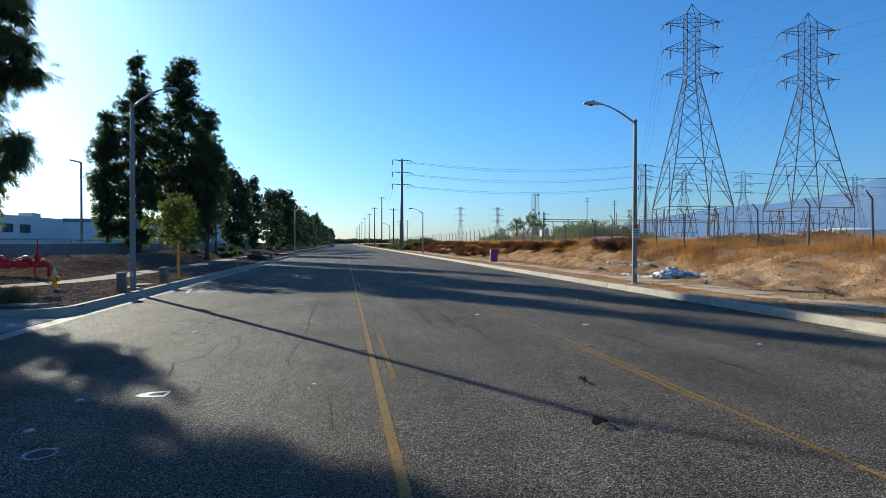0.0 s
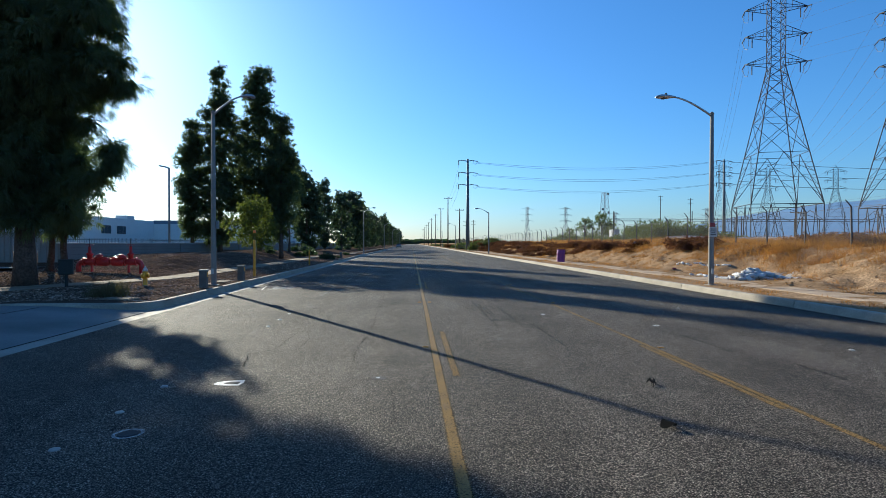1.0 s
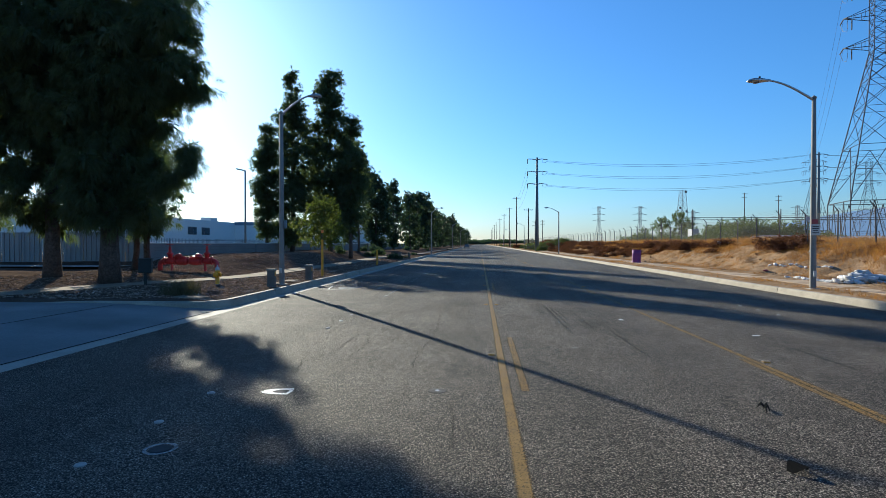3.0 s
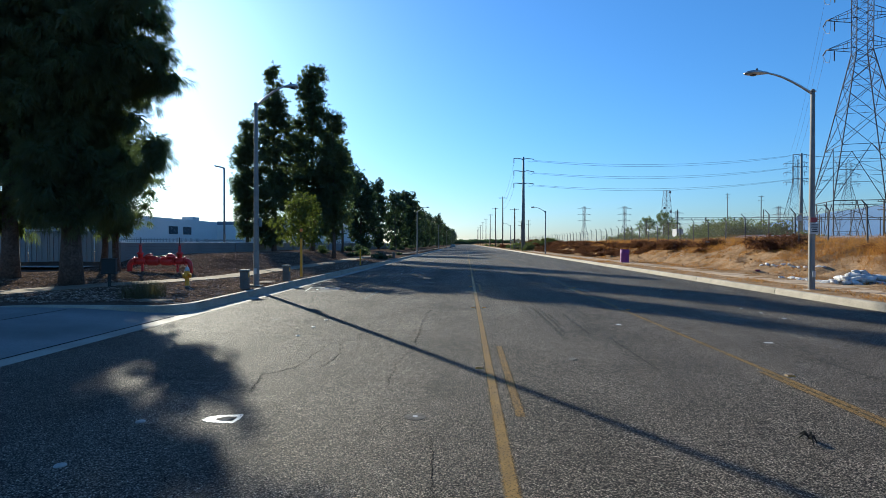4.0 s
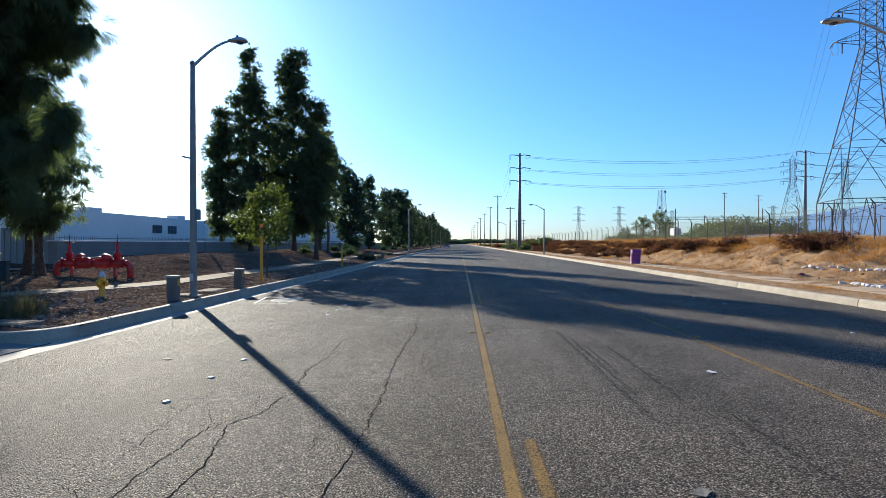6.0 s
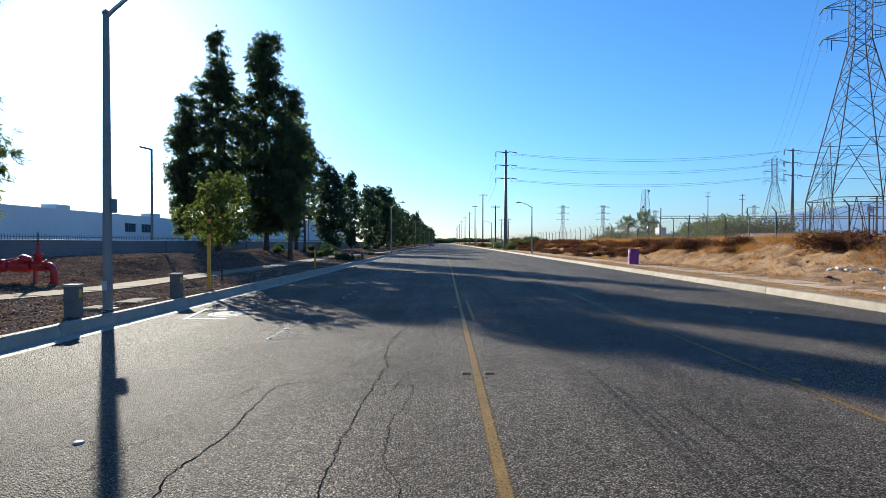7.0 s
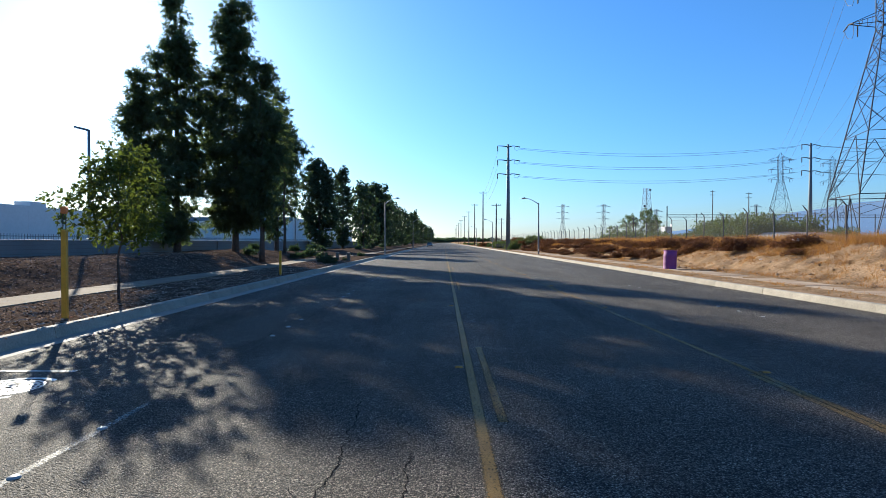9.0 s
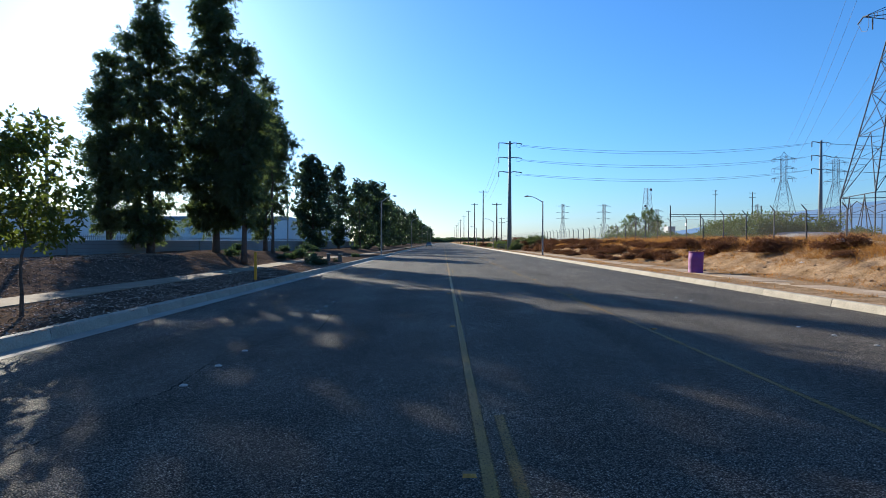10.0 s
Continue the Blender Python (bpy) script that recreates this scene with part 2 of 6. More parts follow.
FAR_GROUND = surface("far_ground", (0.22, 0.17, 0.10), 0.95, vary=0.35, blotch=0.02, grain=1.0, grit=0.2, bump=0)
YELLOW = worn_paint("yellow_road_paint", (0.2, 0.126, 0.034), 0.38, 0.1, 0.26)
YELLOW_WORN = worn_paint("worn_yellow_road_paint", (0.185, 0.117, 0.034), 0.42, 0.1, 0.26)
WHITE = worn_paint("white_road_paint", (0.75, 0.74, 0.70), 0.42)
OLD_WHITE = worn_paint("old_white_road_paint", (0.45, 0.45, 0.44), 0.45)
FADED = worn_paint("faded_white_paint", (0.38, 0.38, 0.36), 0.56, 0.3, 0.15)
CERAMIC = surface("white_ceramic", (0.3, 0.29, 0.27), 0.4, vary=0.2, blotch=20, grain=60, grit=0.1, bump=0.1, depth=0.002)
AMBER_SHELL = surface("dull_amber_shell", (0.17, 0.115, 0.055), 0.7, vary=0.2, blotch=20, grain=60, grit=0.15, bump=0.1, depth=0.002, spec=0.2)
DISC = surface("scuffed_grey_disc", (0.125, 0.115, 0.1), 0.95, vary=0.4, blotch=14, grain=70, grit=0.4, bump=0.3, depth=0.003, spec=0.05)
AMBER = surface("amber_reflector", (0.4, 0.2, 0.03), 0.25, vary=0.15, blotch=30, grain=60, grit=0.1, bump=0)
FENCE_STEEL = surface("dull_fence_steel", (0.075, 0.072, 0.07), 0.75, metal=0.1, vary=0.2, blotch=3, grain=30, grit=0.15, bump=0)
DUSTY = surface("dusty_footway_concrete", (0.37, 0.285, 0.195), 0.95, vary=0.3, blotch=1.2, grain=30, grit=0.25, bump=0.4, depth=0.008, tint=(0.29, 0.21, 0.13), random_vary=0.08, spec=0.1)
SMUDGE = worn_paint("rubber_smear", (0.05, 0.047, 0.044), 0.55, 0.1, 0.3)
CRACK = surface("crack_filler", (0.012, 0.012, 0.012), 1.0, vary=0.3, blotch=5, grain=50, grit=0.3, bump=0, spec=0.0)
CAST_IRON = surface("cast_iron", (0.03, 0.03, 0.033), 0.85, metal=0.2, vary=0.3, blotch=6, grain=60, grit=0.3, bump=0.4, depth=0.003)
FOOTWAY = surface("dusty_beige_footway", (0.24, 0.19, 0.135), 0.95, spec=0.04, vary=0.25, blotch=0.9, grain=45, grit=0.2, bump=0.3, depth=0.004, random_vary=0.08)
VAULT = surface("dust_covered_vault_lid", (0.21, 0.165, 0.12), 0.95, spec=0.04, vary=0.4, blotch=3, grain=45, grit=0.3, bump=0.4, depth=0.004)
# blotchy drive concrete, its base colour darkened to deepen the tree shade
DRIVE_CONCRETE = surface("shade_dark_stained_concrete", (0.2, 0.195, 0.185), 0.85, spec=0.15, vary=0.35, blotch=0.5, grain=45, grit=0.2, bump=0.3, depth=0.004)
POLE_CONCRETE = surface("cast_pole_concrete", (0.21, 0.195, 0.175), 0.8, vary=0.2, blotch=2, grain=90, grit=0.25, bump=0.25, depth=0.002)
GALV = surface("galvanised_steel", (0.42, 0.43, 0.44), 0.45, metal=0.8, vary=0.15, blotch=4, grain=40, grit=0.1, bump=0.05, depth=0.001)
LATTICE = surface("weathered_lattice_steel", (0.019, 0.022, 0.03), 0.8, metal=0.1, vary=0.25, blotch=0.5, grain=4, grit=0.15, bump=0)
STEEL_POLE = surface("painted_steel_pole", (0.14, 0.165, 0.18), 0.6, metal=0.0, vary=0.2, blotch=0.6, grain=20, grit=0.1, bump=0)
WOOD_POLE = surface("tarred_wood_pole", (0.075, 0.055, 0.042), 0.9, vary=0.3, blotch=1.0, grain=12, grit=0.3, bump=0.3)
WIRE = surface("aluminium_wire", (0.05, 0.052, 0.055), 0.7, metal=0.1, vary=0.1, blotch=0.2, grain=2, grit=0.05, bump=0)
# far lattice steel, paler than LATTICE: distance haze put into its colour
HAZED_LATTICE = surface("haze_paled_lattice_steel", (0.17, 0.185, 0.2), 0.75, metal=0.1, vary=0.25, blotch=0.5, grain=4, grit=0.15, bump=0)
INSULATOR = surface("dark_insulator", (0.045, 0.042, 0.046), 0.85, vary=0.2, blotch=2, grain=10, grit=0.1, bump=0)
RED = surface("red_valve_paint", (0.42, 0.025, 0.03), 0.42, vary=0.3, blotch=3, grain=25, grit=0.15, bump=0.15, depth=0.003)
HYDRANT = surface("yellow_hydrant_paint", (0.62, 0.31, 0.012), 0.45, vary=0.2, blotch=5, grain=30, grit=0.1, bump=0.15, depth=0.002)
POST_YELLOW = surface("yellow_marker_plastic", (0.58, 0.28, 0.01), 0.5, vary=0.15, blotch=4, grain=30, grit=0.08, bump=0.05, depth=0.001)
ORANGE = surface("orange_marker_plastic", (0.62, 0.17, 0.03), 0.5, vary=0.15, blotch=4, grain=30, grit=0.08, bump=0.05, depth=0.001)
PURPLE = surface("purple_enamel", (0.19, 0.04, 0.18), 0.7, vary=0.2, blotch=2.0, grain=18, grit=0.12, bump=0.1, depth=0.002)
PEDESTAL = surface("weathered_grey_pedestal", (0.12, 0.11, 0.095), 0.85, vary=0.3, blotch=4, grain=50, grit=0.25, bump=0.3, depth=0.003)
GREEN_BOX = surface("dark_green_enamel", (0.016, 0.02, 0.019), 0.75, vary=0.2, blotch=3, grain=20, grit=0.1, bump=0.05)
WALL_BLOCK = surface("grey_block_wall", (0.20, 0.195, 0.19), 0.9, vary=0.15, blotch=0.5, grain=20, grit=0.12, bump=0.3, depth=0.006)
CAP = surface("pale_wall_cap", (0.62, 0.60, 0.56), 0.7, vary=0.15, blotch=1, grain=30, grit=0.1, bump=0.2, depth=0.003)
STUCCO = surface("white_tilt_up_wall", (0.62, 0.63, 0.63), 0.85, vary=0.06, blotch=0.08, grain=2.0, grit=0.04, bump=0)
FASCIA = surface("blue_grey_fascia", (0.16, 0.20, 0.26), 0.7, vary=0.1, blotch=0.2, grain=3, grit=0.05, bump=0)
DARK_GLASS = surface("dark_window_glass", (0.03, 0.045, 0.06), 0.08, vary=0.2, blotch=0.4, grain=1, grit=0.05, bump=0)
PANEL = surface("pale_corrugated_metal", (0.24, 0.25, 0.265), 0.55, metal=0.15, vary=0.12, blotch=0.6, grain=10, grit=0.06, bump=0.05)
BARK = surface("furrowed_bark", (0.075, 0.056, 0.042), 0.95, vary=0.35, blotch=3, grain=14, grit=0.45, bump=1.0, depth=0.04)
NEEDLES = leafy("dark_pine_foliage", (0.08, 0.10, 0.056), glow=0.5)
NEEDLES_FAR = leafy("dark_street_tree_foliage", (0.041, 0.06, 0.036))
LEAVES = leafy("glossy_sapling_leaves", (0.075, 0.09, 0.02), rough=0.55, glow=0.4)
SHRUB = leafy("grey_green_shrub_leaves", (0.088, 0.108, 0.036), glow=0.3)
DRY = leafy("dry_grass_straw", (0.28, 0.132, 0.044), rough=0.9, glow=0.35, vary=0.55)
TWIG = leafy("brown_dead_twigs", (0.135, 0.058, 0.032), rough=0.9, glow=0.2)
STRAW_L = leafy("pale_ornamental_grass", (0.10, 0.085, 0.05), rough=0.9, glow=0.3)
SANDBAG = surface("white_woven_sandbag", (0.52, 0.51, 0.5), 0.85, vary=0.2, blotch=5, grain=60, grit=0.1, bump=0.3, depth=0.02, random_vary=0.12)
GRAVEL = surface("grey_gravel", (0.30, 0.27, 0.24), 0.95, vary=0.3, blotch=3, grain=25, grit=0.5, bump=1.0, depth=0.03)
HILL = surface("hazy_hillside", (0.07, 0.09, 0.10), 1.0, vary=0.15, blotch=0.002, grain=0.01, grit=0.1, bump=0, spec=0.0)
HILL.node_tree.nodes["Principled BSDF"].inputs["Emission Color"].default_value = (0.07, 0.1, 0.145, 1)     # blue glow added to the hills, standing for the air light in front of them
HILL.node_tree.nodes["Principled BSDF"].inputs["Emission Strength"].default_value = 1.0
SIGN_WHITE = surface("white_sign_sheet", (0.45, 0.44, 0.42), 0.5, vary=0.1, blotch=8, grain=40, grit=0.06, bump=0)
SIGN_RED = surface("dark_red_sign_ink", (0.22, 0.03, 0.04), 0.5, vary=0.1, blotch=8, grain=40, grit=0.06, bump=0)
CAR_PAINT = surface("grey_car_paint", (0.25, 0.26, 0.27), 0.25, metal=0.4, vary=0.05, blotch=1, grain=5, grit=0.03, bump=0)
RUBBER = surface("black_rubber", (0.012, 0.012, 0.012), 0.9, vary=0.2, blotch=5, grain=40, grit=0.2, bump=0.1, spec=0.1)


def mesh_fabric():
    """Chain link, too fine to see wire by wire from the road."""
    mt = surface("chain_link_fabric", (0.14, 0.14, 0.14), 0.8, metal=0.0, vary=0.1, blotch=1, grain=20, grit=0.1, bump=0)
    nt = mt.node_tree
    N, L = nt.nodes, nt.links
    tr, mix = N.new("ShaderNodeBsdfTransparent"), N.new("ShaderNodeMixShader")
    mix.inputs["Fac"].default_value = 0.11
    L.new(tr.outputs["BSDF"], mix.inputs[1])
    L.new(N["Principled BSDF"].outputs["BSDF"], mix.inputs[2])
    L.new(mix.outputs["Shader"], N["Material Output"].inputs["Surface"])
    return mt


CHAIN_LINK = mesh_fabric()

# ---- ground, road, kerbs ----
rng = np.random.default_rng(7)
ROAD_L, ROAD_R = -6.12, 9.95      # edges of the asphalt
KERB_L, KERB_R = -6.5, 10.2     # faces of the kerbs


def noise2(x, y, s, seed=0.0):
    return noise.noise((x * s, y * s, seed))


def crown(x):
    """The road falls gently from its middle to both gutters."""
    return -0.08 * min(1.0, ((x - 1.9) / 8.1) ** 2)


EDGE = -0.08     # level of the gutters


def smooth01(a, b, v):
    u = min(1.0, max(0.0, (v - a) / (b - a)))
    return u * u * (3 - 2 * u)


tagged(sheet("ground", np.linspace(-4800, 4800, 13), np.linspace(-4800, 4800, 13), lambda x, y: -0.5, FAR_GROUND), "flat dry brown land reaching the horizon", "ground", kind="structure")

road = tagged(sheet("road", np.linspace(ROAD_L, ROAD_R, 49), [-70, -20, 0, 20, 40, 80, 160, 320, 640, 1100], lambda x, y: crown(x), ASPHALT), "worn grey asphalt road with cracks and faded paint", "road", kind="structure")


def strip(name, x, y0, y1, width, material, z=0.004, seed=0):
    bm = bmesh.new()
    n = max(1, int((y1 - y0) / 1.5)) if y1 - y0 < 120 else 80
    rows = []
    for i in range(n + 1):
        y = y0 + (y1 - y0) * i / n
        w = 0.5 * width * (1 + 0.08 * noise2(y, seed, 0.9))
        dx = 0.012 * noise2(y, seed + 5, 0.25)
        rows.append((bm.verts.new((x - w + dx, y, z + crown(x - w))), bm.verts.new((x + w + dx, y, z + crown(x + w)))))
    uv = bm.loops.layers.uv.new("across")
    for a, b in zip(rows, rows[1:]):
        face = bm.faces.new((a[0], a[1], b[1], b[0]))
        for loop, u in zip(face.loops, (0.0, 1.0, 1.0, 0.0)):
            loop[uv].uv = (u, 0.5)
    return part(name, bm, material, road)


strip("yellow_line", 0.4, -60, 420, 0.125, YELLOW)
strip("yellow_line", 3.83, -60, 420, 0.115, YELLOW_WORN, seed=3)
for k in range(-2, 14):
    strip("yellow_dash", 0.605, 6.7 + 12.95 * k, 10.1 + 12.95 * k, 0.125, YELLOW_WORN, seed=k)
    strip("yellow_dash", 3.735, 5.2 + 12.8 * k, 8.6 + 12.8 * k, 0.12, YELLOW_WORN, seed=k + 40)
for k in range(0, 12):
    strip("faded_line", -2.82, 17.3 + 12.95 * k, 20.3 + 12.95 * k, 0.1, FADED, seed=k + 80)


def crack(way, width=0.014, seed=0):
    """A meandering crack along way-points on the road."""
    r = random.Random(seed)
    pts = []
    for (ax, ay), (bx, by) in zip(way, way[1:]):
        n = max(2, int(math.hypot(bx - ax, by - ay) / 0.045))
        for i in range(n):
            pts.append((ax + (bx - ax) * i / n, ay + (by - ay) * i / n))
    pts.append(way[-1])
    out = []
    for i, (x, y) in enumerate(pts):
        out.append(Vector((x + 0.035 * noise2(i, seed, 0.2) + r.uniform(-0.013, 0.013), y + 0.035 * noise2(i, seed + 9, 0.23) + r.uniform(-0.013, 0.013), 0.003 + crown(x))))
    bm = bmesh.new()
    rows = []
    for i, p in enumerate(out):
        d = out[min(i + 1, len(out) - 1)] - out[max(i - 1, 0)]
        s = Vector((-d.y, d.x, 0)).normalized()
        w = width * (0.45 + 0.8 * abs(noise2(i, seed + 3, 0.3))) * (0.4 if i in (0, len(out) - 1) else 1)
        rows.append((bm.verts.new(p - s * w * 0.5), bm.verts.new(p + s * w * 0.5)))
    for a, b in zip(rows, rows[1:]):
        bm.faces.new((a[0], a[1], b[1], b[0]))
    part("crack", bm, CRACK, road)


CRACK_WAYS = [
    [(-0.78, 7.72), (-0.8, 8.82), (-0.72, 10.0), (-0.72, 11.5), (-0.78, 12.6), (-0.76, 14.2), (-0.7, 15.5), (-0.8, 16.5), (-0.82, 17.4), (-0.67, 18.7), (-0.73, 20.4)],
    [(-0.67, 14.95), (-1.04, 14.88), (-1.46, 14.86), (-1.8, 14.67), (-2.0, 14.62), (-2.13, 14.2)],
    [(-1.8, 14.67), (-1.77, 13.9), (-1.75, 13.0), (-1.79, 12.4), (-1.68, 11.4), (-1.75, 10.7), (-1.92, 10.4), (-1.7, 9.56), (-1.74, 8.5)],
    [(-2.05, 10.37), (-2.1, 8.59), (-2.37, 8.24), (-2.2, 7.39)],
    [(-4.21, 17.41), (-3.06, 17.48), (-2.4, 17.62), (-1.61, 17.62), (-0.8, 17.75)],
    [(-0.18, 19.04), (-0.16, 18.01), (-0.08, 17.3), (-0.08, 16.86)],
    [(-0.44, 13.71), (-0.42, 12.7), (-0.25, 12.21), (-0.21, 11.9)],
    [(-1.51, 5.55), (-1.32, 5.82), (-1.04, 6.09), (-0.61, 6.27), (-0.49, 6.62), (-0.34, 6.89)],
    [(-0.5, 6.3), (-0.34, 6.25), (-0.02, 6.13), (0.34, 6.0)],
    [(-0.18, 6.17), (-0.12, 5.55), (-0.11, 4.93)],
    [(-1.86, 7.16), (-1.69, 6.88), (-1.62, 6.5), (-1.72, 6.3)],
    [(-2.39, 12.83), (-2.53, 11.52), (-2.48, 10.36), (-2.39, 9.68)],
    [(-2.24, 7.68), (-2.33, 8.0), (-2.24, 8.41), (-2.1, 8.64)],
    [(-2.9, 4.9), (-2.2, 5.2), (-1.51, 5.55)],
    [(-0.42, 15.3), (-0.3, 14.4), (-0.38, 13.7)],
]
for k, way in enumerate(CRACK_WAYS):
    crack(way, 0.0135 if k < 5 else 0.01 if k < 7 else 0.007, k)
for k in range(16):     # finer cracks further along both lanes
    x0, y0 = rng.uniform(-5.2, 0.2), rng.uniform(22, 60)
    turn = rng.uniform(-0.5, 0.5)
    crack([(x0, y0), (x0 + turn, y0 + rng.uniform(1.5, 3.5)), (x0 + turn * 0.4 + rng.uniform(-0.6, 0.6), y0 + rng.uniform(4, 7))], 0.016, 50 + k)
for k, (x, y0, y1, w) in enumerate(((1.74, 10.8, 15.4, 0.1), (1.84, 11.4, 14.6, 0.08), (1.93, 12.3, 14.0, 0.06), (2.25, 11.2, 14.0, 0.07), (2.5, 8.6, 11.0, 0.06), (4.9, 8.0, 9.5, 0.1), (5.3, 6.3, 7.2, 0.12))):
    strip("rubber_smear", x, y0, y1, w, SMUDGE, 0.003, 200 + k)
for k in range(26):     # hairline network round the worn lane
    x0, y0 = rng.uniform(-2.6, 0.1), rng.uniform(4.2, 20.5)
    a0 = rng.uniform(0, 6.28)
    x1, y1 = x0 + 0.5 * math.cos(a0), y0 + 0.8 * math.sin(a0)
    crack([(x0, y0), (x1, y1), (x1 + rng.uniform(-0.5, 0.5), y1 + rng.uniform(-0.7, 0.7))], 0.006, 120 + k)
# paving seam along the outer lane
crack([(-4.05, 6.0), (-4.03, 14.0), (-3.98, 24.0), (-4.02, 40.0)], 0.008, 91)


def flat_ring(bm, cx, cy, r0, r1, z, n=28):
    a = [bm.verts.new((cx + r0 * math.cos(2 * math.pi * k / n), cy + r0 * math.sin(2 * math.pi * k / n), z)) for k in range(n)]
    b = [bm.verts.new((cx + r1 * math.cos(2 * math.pi * k / n), cy + r1 * math.sin(2 * math.pi * k / n), z)) for k in range(n)]
    for k in range(n):
        bm.faces.new((a[k], a[(k + 1) % n], b[(k + 1) % n], b[k]))


# covers let into the road, and the paint round them
valve = thing("valve_cover", pose(-2.41, 4.88, crown(-2.41)), "round iron valve cover in a white painted ring", "valve cover")
bm = bmesh.new()
lathe(bm, [(0.085, 0.0), (0.085, 0.006), (0.075, 0.008), (0.02, 0.007)], 24)
part("lid", bm, CAST_IRON, valve)
bm = bmesh.new()
flat_ring(bm, 0, 0, 0.1, 0.128, 0.006)
part("painted_ring", bm, OLD_WHITE, valve, "worn white paint ring")

mark = thing("utility_marking", pose(-2.09, 6.58, crown(-2.12)), "white painted wedge over a small iron cover", "road marking")
bm = bmesh.new()
outer = [(-0.19, -0.02), (-0.16, 0.05), (-0.08, 0.095), (0.03, 0.12), (0.13, 0.13), (0.15, 0.0), (0.13, -0.12), (0.02, -0.115), (-0.09, -0.1), (-0.16, -0.07)]
ring_o = [bm.verts.new((x, y, 0.004)) for x, y in outer]
ring_i = [bm.verts.new((0.03 + 0.52 * x, 0.5 * y, 0.004)) for x, y in outer]
for k in range(len(outer)):
    bm.faces.new((ring_o[k - 1], ring_o[k], ring_i[k], ring_i[k - 1]))
part("paint", bm, WHITE, mark)
bm = bmesh.new()
lathe(bm, [(0.06, 0.0), (0.06, 0.006), (0.05, 0.008)], 18, Matrix.Translation((0.02, 0.0, 0)))
part("lid", bm, DISC, mark, "scuffed pale lid")

plug = thing("survey_disc", pose(-0.36, 6.68, crown(-0.38)), "small round pale disc set in the asphalt", "road disc")
bm = bmesh.new()
lathe(bm, [(0.1, 0.0), (0.1, 0.004), (0.06, 0.006), (0.01, 0.006)], 24)
part("disc", bm, DISC, plug)
bm = bmesh.new()
lathe(bm, [(0.025, 0.005), (0.025, 0.007), (0.015, 0.008)], 18)
part("centre", bm, CERAMIC, plug)

manhole = thing("manhole_cover", pose(-4.72, 20.92, crown(-4.75)), "round iron manhole cover framed by white paint lines", "manhole cover")
bm = bmesh.new()
lathe(bm, [(0.40, 0.0), (0.40, 0.006), (0.37, 0.009), (0.36, 0.004)], 36)
part("rim", bm, CAST_IRON, manhole)
bm = bmesh.new()
for k in range(6):
    r0 = 0.04 + 0.055 * k
    flat_ring(bm, 0, 0, r0, r0 + 0.03, 0.009)
for k in range(12):
    a = 2 * math.pi * k / 12
    box(bm, 0.2 * math.cos(a), 0.2 * math.sin(a), 0.006, 0.3, 0.018, 0.006, 0, Matrix())
part("raised_pattern", bm, CERAMIC, manhole, "worn bright raised rings")
bm = bmesh.new()
flat_ring(bm, 0, 0, 0.41, 0.47, 0.005, 36)
part("painted_ring", bm, WHITE, manhole)
for (ax, ay), (bx, by) in (((-0.64, -0.82), (0.76, -0.82)), ((0.76, -0.82), (0.74, 0.8)), ((0.74, 0.8), (-0.9, 0.8)), ((-0.9, 0.8), (-0.64, -0.82))):
    bm = bmesh.new()
    d = Vector((bx - ax, by - ay, 0)).normalized()
    s = Vector((-d.y, d.x, 0)) * 0.025
    bm.faces.new([bm.verts.new(Vector((x, y, 0.004)) + o) for x, y, o in ((ax, ay, -s), (bx, by, -s), (bx, by, s), (ax, ay, s))])
    part("painted_edge", bm, WHITE, manhole)


def dot_marker(x, y):
    """A domed round lane dot."""
    th = thing("lane_dot", pose(x, y, crown(x)), "white domed ceramic lane dot glued to the asphalt", "road marker", "lane dots along the road")
    bm = bmesh.new()
    lathe(bm, [(0.043, 0.0), (0.043, 0.004), (0.038, 0.011), (0.025, 0.016), (0.007, 0.018)], 16)
    part("dome", bm, CERAMIC, th, smooth=True)
    return th


def amber_marker(x, y):
    th = thing("raised_marker", pose(x, y, crown(x)), "square amber reflective marker glued beside the yellow line", "road marker", "amber markers along the yellow lines")
    bm = bmesh.new()
    v = [bm.verts.new(p) for p in ((-.05, -.05, 0), (.05, -.05, 0), (.05, .05, 0), (-.05, .05, 0), (-.042, -.022, .018), (.042, -.022, .018), (.042, .022, .018), (-.042, .022, .018))]
    for f in ((4, 5, 6, 7), (1, 2, 6, 5), (3, 0, 4, 7)):
        bm.faces.new([v[i] for i in f])
    part("shell", bm, AMBER_SHELL, th)
    for a in ((0, 1, 5, 4), (2, 3, 7, 6)):
        bm = bmesh.new()
        cs = [(-.05, -.05, 0), (.05, -.05, 0), (.05, .05, 0), (-.05, .05, 0), (-.042, -.022, .018), (.042, -.022, .018), (.042, .022, .018), (-.042, .022, .018)]
        bm.faces.new([bm.verts.new(cs[i]) for i in a])
        part("reflector", bm, AMBER, th)
    return th


dot0 = dot_marker(-2.82, 4.55)
for k in range(0, 11):
    for j in range(3):
        if k or j:
            copy_thing(dot0, pose(-2.82 + 0.01 * math.sin(7 * k + j), 4.55 + 6.53 * k + 0.97 * j, crown(-2.82), 0, 0, 40 * j))
        if k or j == 1:
            copy_thing(dot0, pose(6.9 + 0.012 * math.sin(5 * k + j), 7.2 + 6.47 * k + 0.94 * j, crown(6.9), 0, 0, 70 * j))
amber0 = amber_marker(0.54, 15.2)
for k in range(-1, 9):
    for x in (0.27, 3.96):
        copy_thing(amber0, pose(x, 15.2 + 6.56 * k - (0.0 if x < 1 else 0.25), crown(x)))

